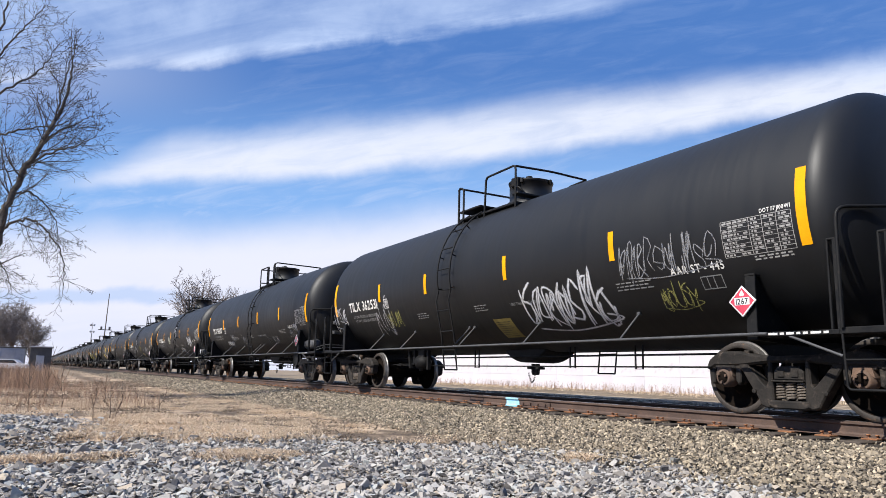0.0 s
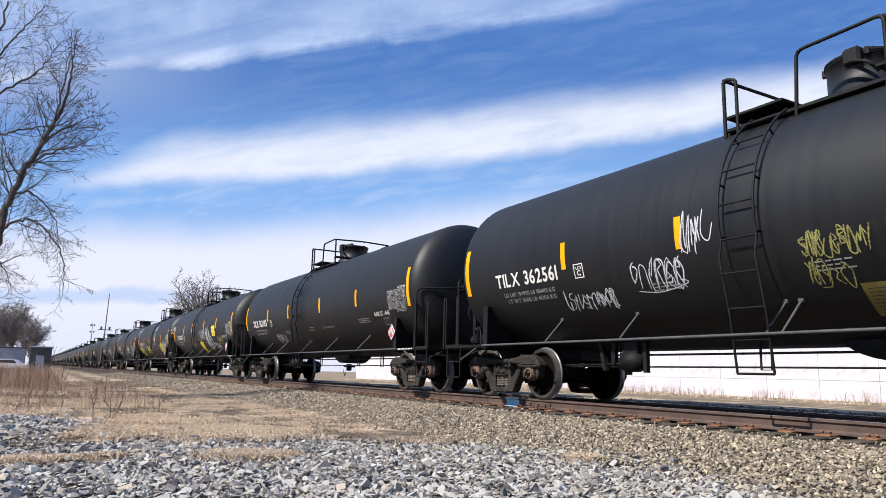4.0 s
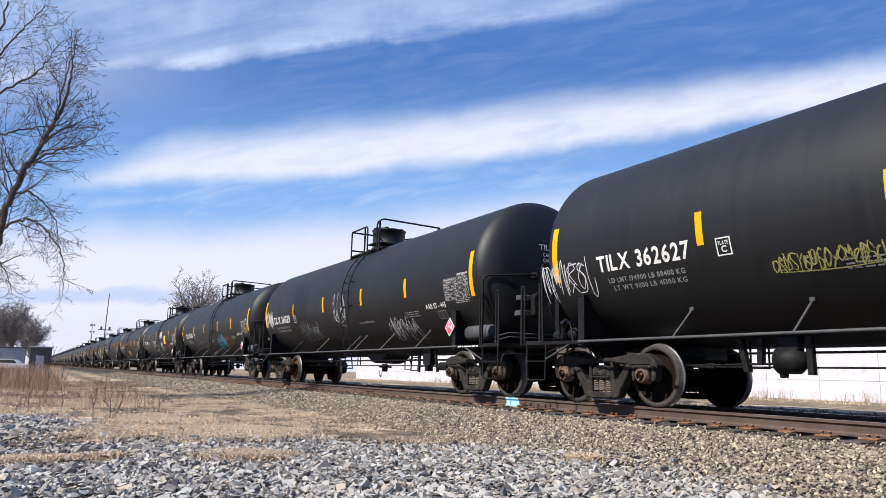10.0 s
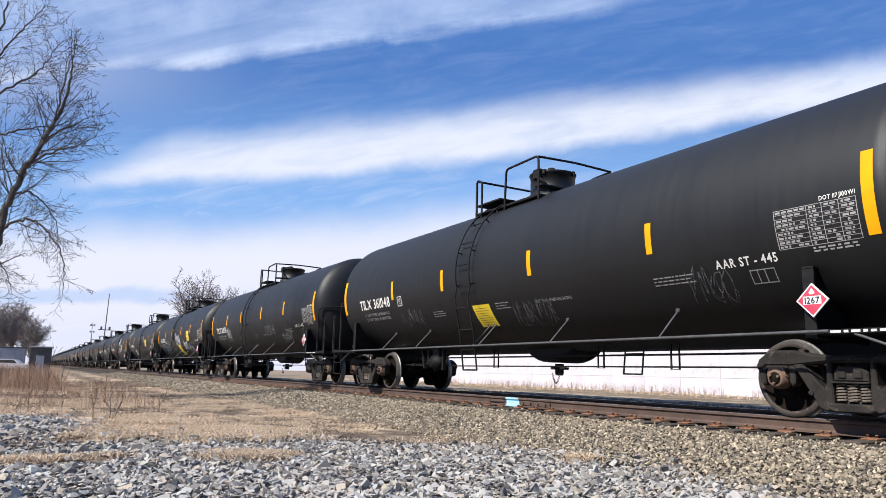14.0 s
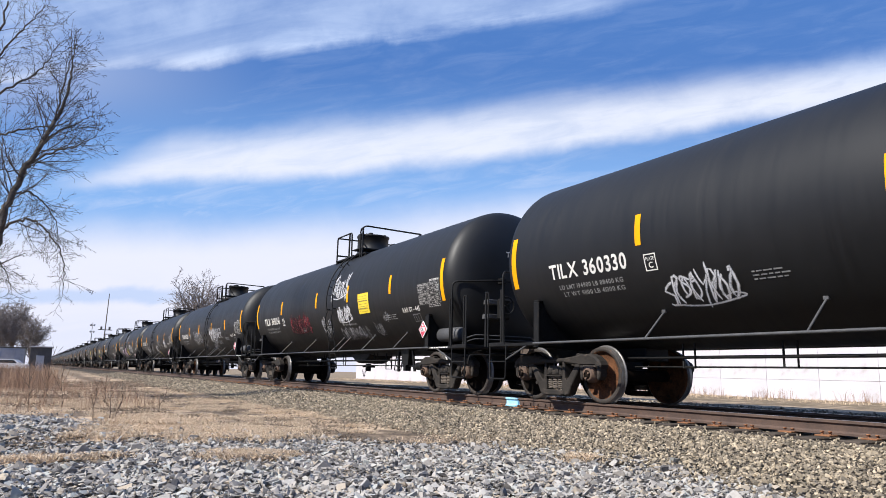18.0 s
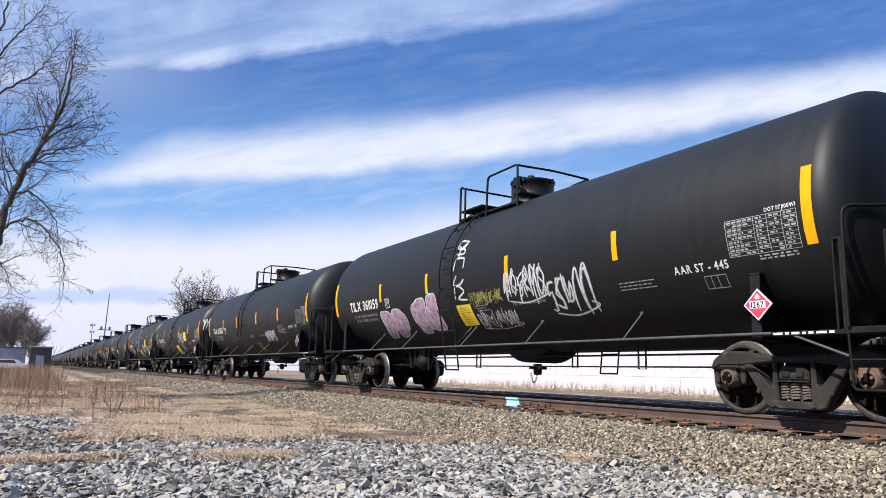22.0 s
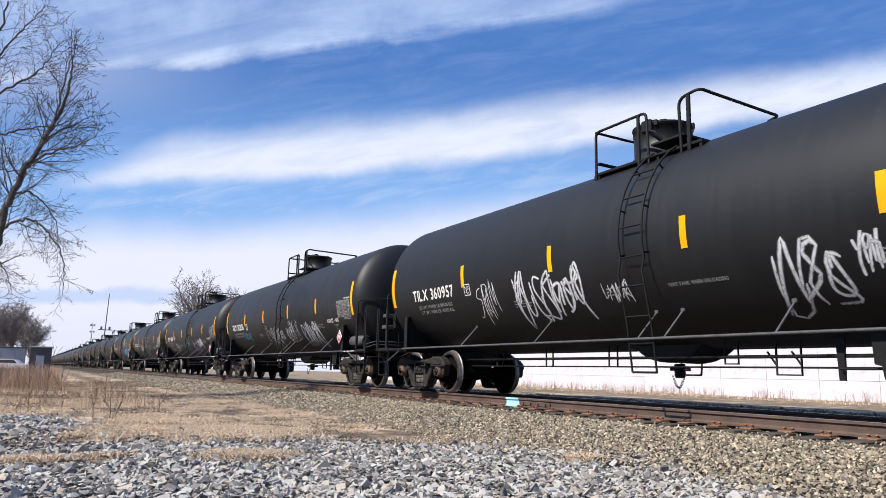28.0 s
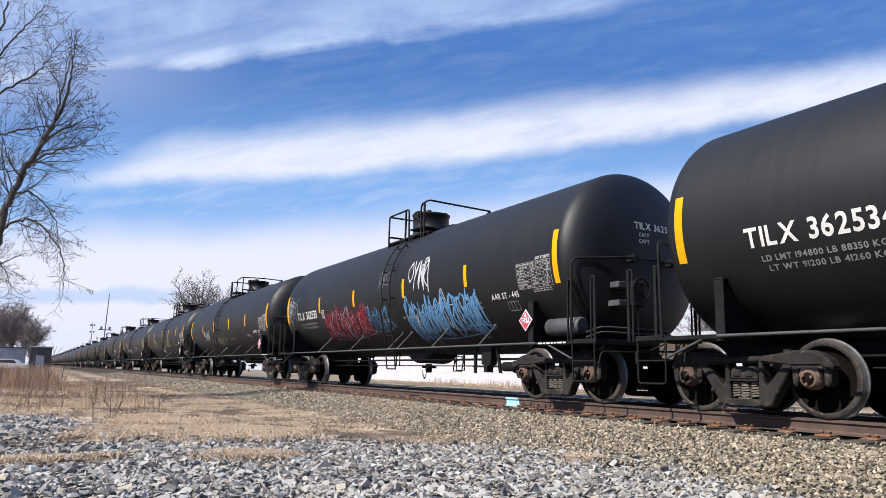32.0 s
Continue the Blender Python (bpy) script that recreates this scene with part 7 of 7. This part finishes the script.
tag(10, "cyan", "b", 1.13, 0.95, -54.0, 0.90)
tag(10, "cyan", "t", 1.20, 1.30, -50.0, 0.62)
tag(10, "cyan", "b", 2.05, 0.75, -46.0, 0.80)
tag(10, "orange", "t", 2.58, 1.67, -36.3, 0.42)
tag(11, "white", "b", 1.16, 0.74, -5.3, 0.49)
tag(11, "white", "t", 1.20, 1.03, -24.9, 0.30)
tag(11, "dim", "t", 1.16, 1.43, -38.0, 0.38)
tag(11, "red", "b", 3.51, 1.39, -34.5, 0.55)
tag(11, "white", "t", -2.22, 1.81, -22.1, 0.38)
tag(11, "white", "t", -1.44, 1.82, -41.3, 0.58)
tag(11, "faint", "t", -2.57, 0.71, -41.1, 0.30)
tag(11, "yellow", "q", 2.75, 0.66, -19.4, 0.51)
tag(12, "yellow", "p", -0.85, 0.87, -45.8, 0.54)
tag(12, "faint", "t", 0.52, 1.15, -45.4, 0.49)
tag(12, "faint", "t", 4.58, 0.75, -40.7, 0.60)
tag(12, "faint", "t", -3.92, 1.06, -37.6, 0.42)
tag(14, "yellow", "q", 2.99, 0.68, -20.3, 0.54)
tag(14, "yellow", "p", -0.28, 1.15, -56.0, 0.78)
tag(14, "white", "b", -0.56, 1.44, -25.2, 0.59)
tag(14, "white", "b", 1.75, 1.06, -37.4, 0.45)
tag(14, "white", "t", 2.93, 1.16, -49.7, 0.54)
tag(14, "dim", "t", -3.69, 2.28, -43.2, 1.01)
tag(14, "blue", "t", -4.55, 1.11, -46.3, 0.77)
tag(15, "yellow", "q", 2.69, 0.69, -19.0, 0.51)
tag(15, "white", "b", -3.77, 1.19, -40.4, 0.50)
tag(16, "yellow", "q", 2.66, 0.68, -19.6, 0.53)
tag(16, "white", "b", 0.69, 1.21, 0.9, 0.62)
tag(16, "white", "b", 1.14, 0.97, -24.8, 0.41)
tag(16, "white", "t", 0.99, 1.84, -47.4, 0.46)
tag(16, "red", "b", -3.15, 1.85, -30.4, 0.59)
tag(16, "white", "t", -0.31, 0.71, -39.8, 0.70)
tag(16, "dim", "t", 3.28, 0.46, -44.8, 0.38)
tag(16, "dim", "t", 4.00, 0.32, -29.3, 0.23)
tag(17, "white", "t", -2.80, 2.05, -28.9, 0.60)
tag(17, "dim", "t", -0.74, 0.78, -42.6, 0.53)
tag(17, "white", "b", 1.03, 0.60, -19.2, 0.42)
tag(17, "white", "b", 1.71, 0.79, -30.9, 0.65)
tag(17, "white", "t", 2.55, 1.05, -23.6, 0.46, "WHERE")
tag(17, "white", "t", 1.25, 0.54, -29.1, 0.26)
tag(17, "white", "t", 1.23, 1.00, -54.3, 0.62)
tag(17, "dim", "t", 2.57, 0.61, -35.6, 0.23)
tag(18, "white", "t", -4.18, 1.33, -45.4, 0.71)
tag(18, "dim", "t", -2.34, 1.19, -45.2, 0.97)
tag(18, "white", "b", -0.17, 0.83, -43.7, 0.64)
tag(18, "dim", "t", 0.78, 1.40, -32.6, 0.89)
tag(18, "faint", "t", 2.23, 1.50, -31.1, 0.31)
tag(18, "white", "b", 3.68, 0.61, -28.6, 0.51)
tag(18, "fadedpanel", "p", 0.46, 0.87, -57.9, 0.56)
tag(19, "pink", "f", -4.34, 1.24, -49.5, 0.86)
tag(19, "pink", "f", -2.60, 1.19, -47.5, 0.99)
tag(19, "white", "v", -0.57, 0.41, -22.3, 1.30)
tag(19, "yellow", "p", -0.75, 0.78, -43.4, 0.52)
tag(19, "olive", "t", -0.10, 1.15, -26.1, 0.27)
tag(19, "white", "t", -0.04, 1.32, -45.9, 0.42)
tag(19, "white", "b", 1.18, 1.19, -26.8, 0.61)
tag(19, "white", "b", 2.34, 1.11, -38.9, 0.71)
tag(20, "white", "b", 2.18, 1.22, -38.8, 0.44)
tag(20, "faint", "t", -2.64, 1.11, -32.9, 0.43)
tag(20, "dim", "t", 3.92, 0.83, -27.7, 0.29)
tag(20, "fadedpanel", "p", 0.32, 0.83, -58.8, 0.53)
tag(21, "yellow", "q", 2.79, 0.71, -19.8, 0.48)
tag(21, "yellow", "p", -0.31, 1.26, -54.4, 0.72)
tag(21, "white", "t", 0.92, 1.81, -22.7, 0.60)
tag(21, "white", "o", 1.76, 0.80, -41.6, 0.69)
tag(21, "faint", "t", 4.29, 0.88, -38.2, 0.34)
tag(21, "dim", "t", 5.85, 0.38, -38.6, 0.42)
tag(21, "dim", "t", -1.91, 0.47, -36.9, 0.38)
tag(22, "yellow", "q", 3.06, 0.71, -20.0, 0.51)
tag(22, "yellow", "p", -0.30, 1.28, -54.8, 0.73)
tag(22, "white", "b", -2.35, 1.48, -10.9, 1.29)
tag(22, "white", "t", -2.07, 0.91, -38.6, 0.54)
tag(22, "white", "v", -0.45, 0.46, -25.0, 1.26)
tag(22, "white", "b", 1.73, 1.18, -36.9, 0.69)
tag(22, "white", "b", 3.78, 0.96, -42.1, 0.66)
tag(22, "white", "t", 5.06, 1.07, -49.3, 0.41)
tag(22, "olive", "t", 5.50, 0.76, -27.1, 0.51)
tag(22, "white", "t", -4.57, 1.32, -38.1, 0.41)
tag(22, "dim", "t", 6.72, 0.40, -47.0, 0.76)
tag(24, "white", "t", -3.57, 0.75, -35.3, 0.70)
tag(24, "white", "b", -2.25, 1.82, -42.3, 0.90)
tag(24, "white", "t", -0.04, 0.57, -35.0, 0.34)
tag(24, "white", "b", 2.89, 0.87, -48.4, 1.04)
tag(24, "white", "b", 3.88, 0.28, -33.1, 0.43)
tag(25, "white", "t", -1.32, 1.47, -52.8, 0.94)
tag(25, "white", "t", 0.07, 0.56, -38.2, 0.46)
tag(25, "white", "t", 1.06, 1.30, -40.9, 0.68)
tag(25, "white", "b", 2.72, 1.51, -53.5, 0.92)
tag(25, "cyan", "t", -4.63, 1.21, -33.5, 0.28, "2TRAINZ")
tag(26, "dim", "t", -5.67, 1.54, -47.8, 0.48)
tag(26, "white", "t", -3.83, 1.09, -40.9, 0.46)
tag(26, "cyan", "t", -1.31, 1.53, -46.9, 0.74)
tag(26, "cyan", "o", -0.10, 0.37, -31.3, 0.42)
tag(26, "white", "b", 2.67, 1.16, -37.4, 0.50)
tag(26, "lilac", "b", 1.26, 1.57, -53.5, 0.78)
tag(26, "lilac", "t", 3.08, 0.74, -56.8, 0.41)
tag(27, "white", "b", -0.19, 0.74, -21.8, 1.02)
tag(27, "white", "t", -2.77, 1.52, -32.6, 0.52)
tag(27, "white", "t", -0.16, 0.72, -56.7, 0.62)
tag(27, "dim", "t", 1.66, 0.70, -25.9, 0.31)
tag(27, "dim", "t", 3.57, 0.68, -29.2, 0.22)
tag(27, "faint", "t", -3.75, 1.36, -41.0, 0.54)
tag(28, "blue", "b", 1.51, 3.20, -50.4, 1.01)
tag(28, "blue", "b", 1.62, 3.05, -47.5, 0.85)
tag(28, "white", "t", 1.58, 3.10, -49.0, 0.92)
tag(28, "red", "b", -3.84, 3.25, -45.8, 1.00)
tag(28, "red", "b", -3.70, 3.05, -42.0, 0.80)
tag(28, "pink", "t", -3.75, 3.10, -44.5, 0.90)
tag(28, "blue", "t", -0.67, 1.35, -38.7, 0.68)
tag(28, "white", "b", 1.84, 0.95, -6.9, 0.70)
tag(28, "white", "t", -7.04, 1.04, -19.5, 0.88)
tag(28, "dim", "t", 0.15, 0.60, 1.1, 0.44)
tag(0, "white", "b", 1.63, 2.18, -50.2, 0.94)
tag(0, "dim", "t", 4.22, 1.71, -22.7, 0.50)
tag(0, "white", "t", -4.60, 0.85, -41.9, 0.89)
tag(0, "white", "t", -7.35, 0.91, -30.7, 0.64)
tag(0, "olive", "t", 4.80, 0.66, -42.2, 0.41)
tag(0, "olive", "t", -3.95, 0.74, -35.9, 0.40)
tag(0, "fadedpanel", "p", 0.38, 0.84, -58.2, 0.54)
for k in (4, 13, 23, 29, 30, 31, 32, 33):
    mark = random.Random(k)
    for _ in range(3 if k != 4 else 1):
        tag(k, mark.choice(("white", "dim", "faint", "white", "olive")), mark.choice("tb"), mark.uniform(-4.5, 4.5), mark.uniform(0.6, 1.5), mark.uniform(-45, -25), mark.uniform(0.3, 0.6))


def motions():
    """The train rolls by; all wheels turn with it."""
    times = (0.0, 3.5, 7.0, 10.5, 14.0, 17.5, 21.0, 22.5, 23.2, 23.5, 23.9, 24.2, 25.4, 28.0, 29.1, 30.2, 31.3, 32.0)
    for k, car in CARS.items():
        walk(car, [(t, pose(train_x(t, k), 0, 0)) for t in times])
    start, run = train_x(0.0, 0), train_x(32.0, 0) - train_x(0.0, 0)
    count = 860
    turning = {}
    below = {}
    for ob in scene.objects:
        if ob.parent:
            below.setdefault(ob.parent, []).append(ob)
    for k, car in CARS.items():
        for ob in below[car]:
            if ob.name.split(".")[0] == "wheelset":
                x = round(ob.location.x, 3)
                if x not in turning:
                    rows = []
                    for i in range(count + 1):
                        t = 32.0 * i / count
                        rows.append((t, pose(x, 0, WHEEL_R, 0, math.degrees((train_x(t, 0) - start) / WHEEL_R), 0)))
                    walk(ob, rows)
                    turning[x] = ob
                else:
                    ob.rotation_mode = "QUATERNION"
                    data = ob.animation_data_create()
                    data.action = turning[x].animation_data.action
                    data.action_slot = turning[x].animation_data.action_slot


motions()
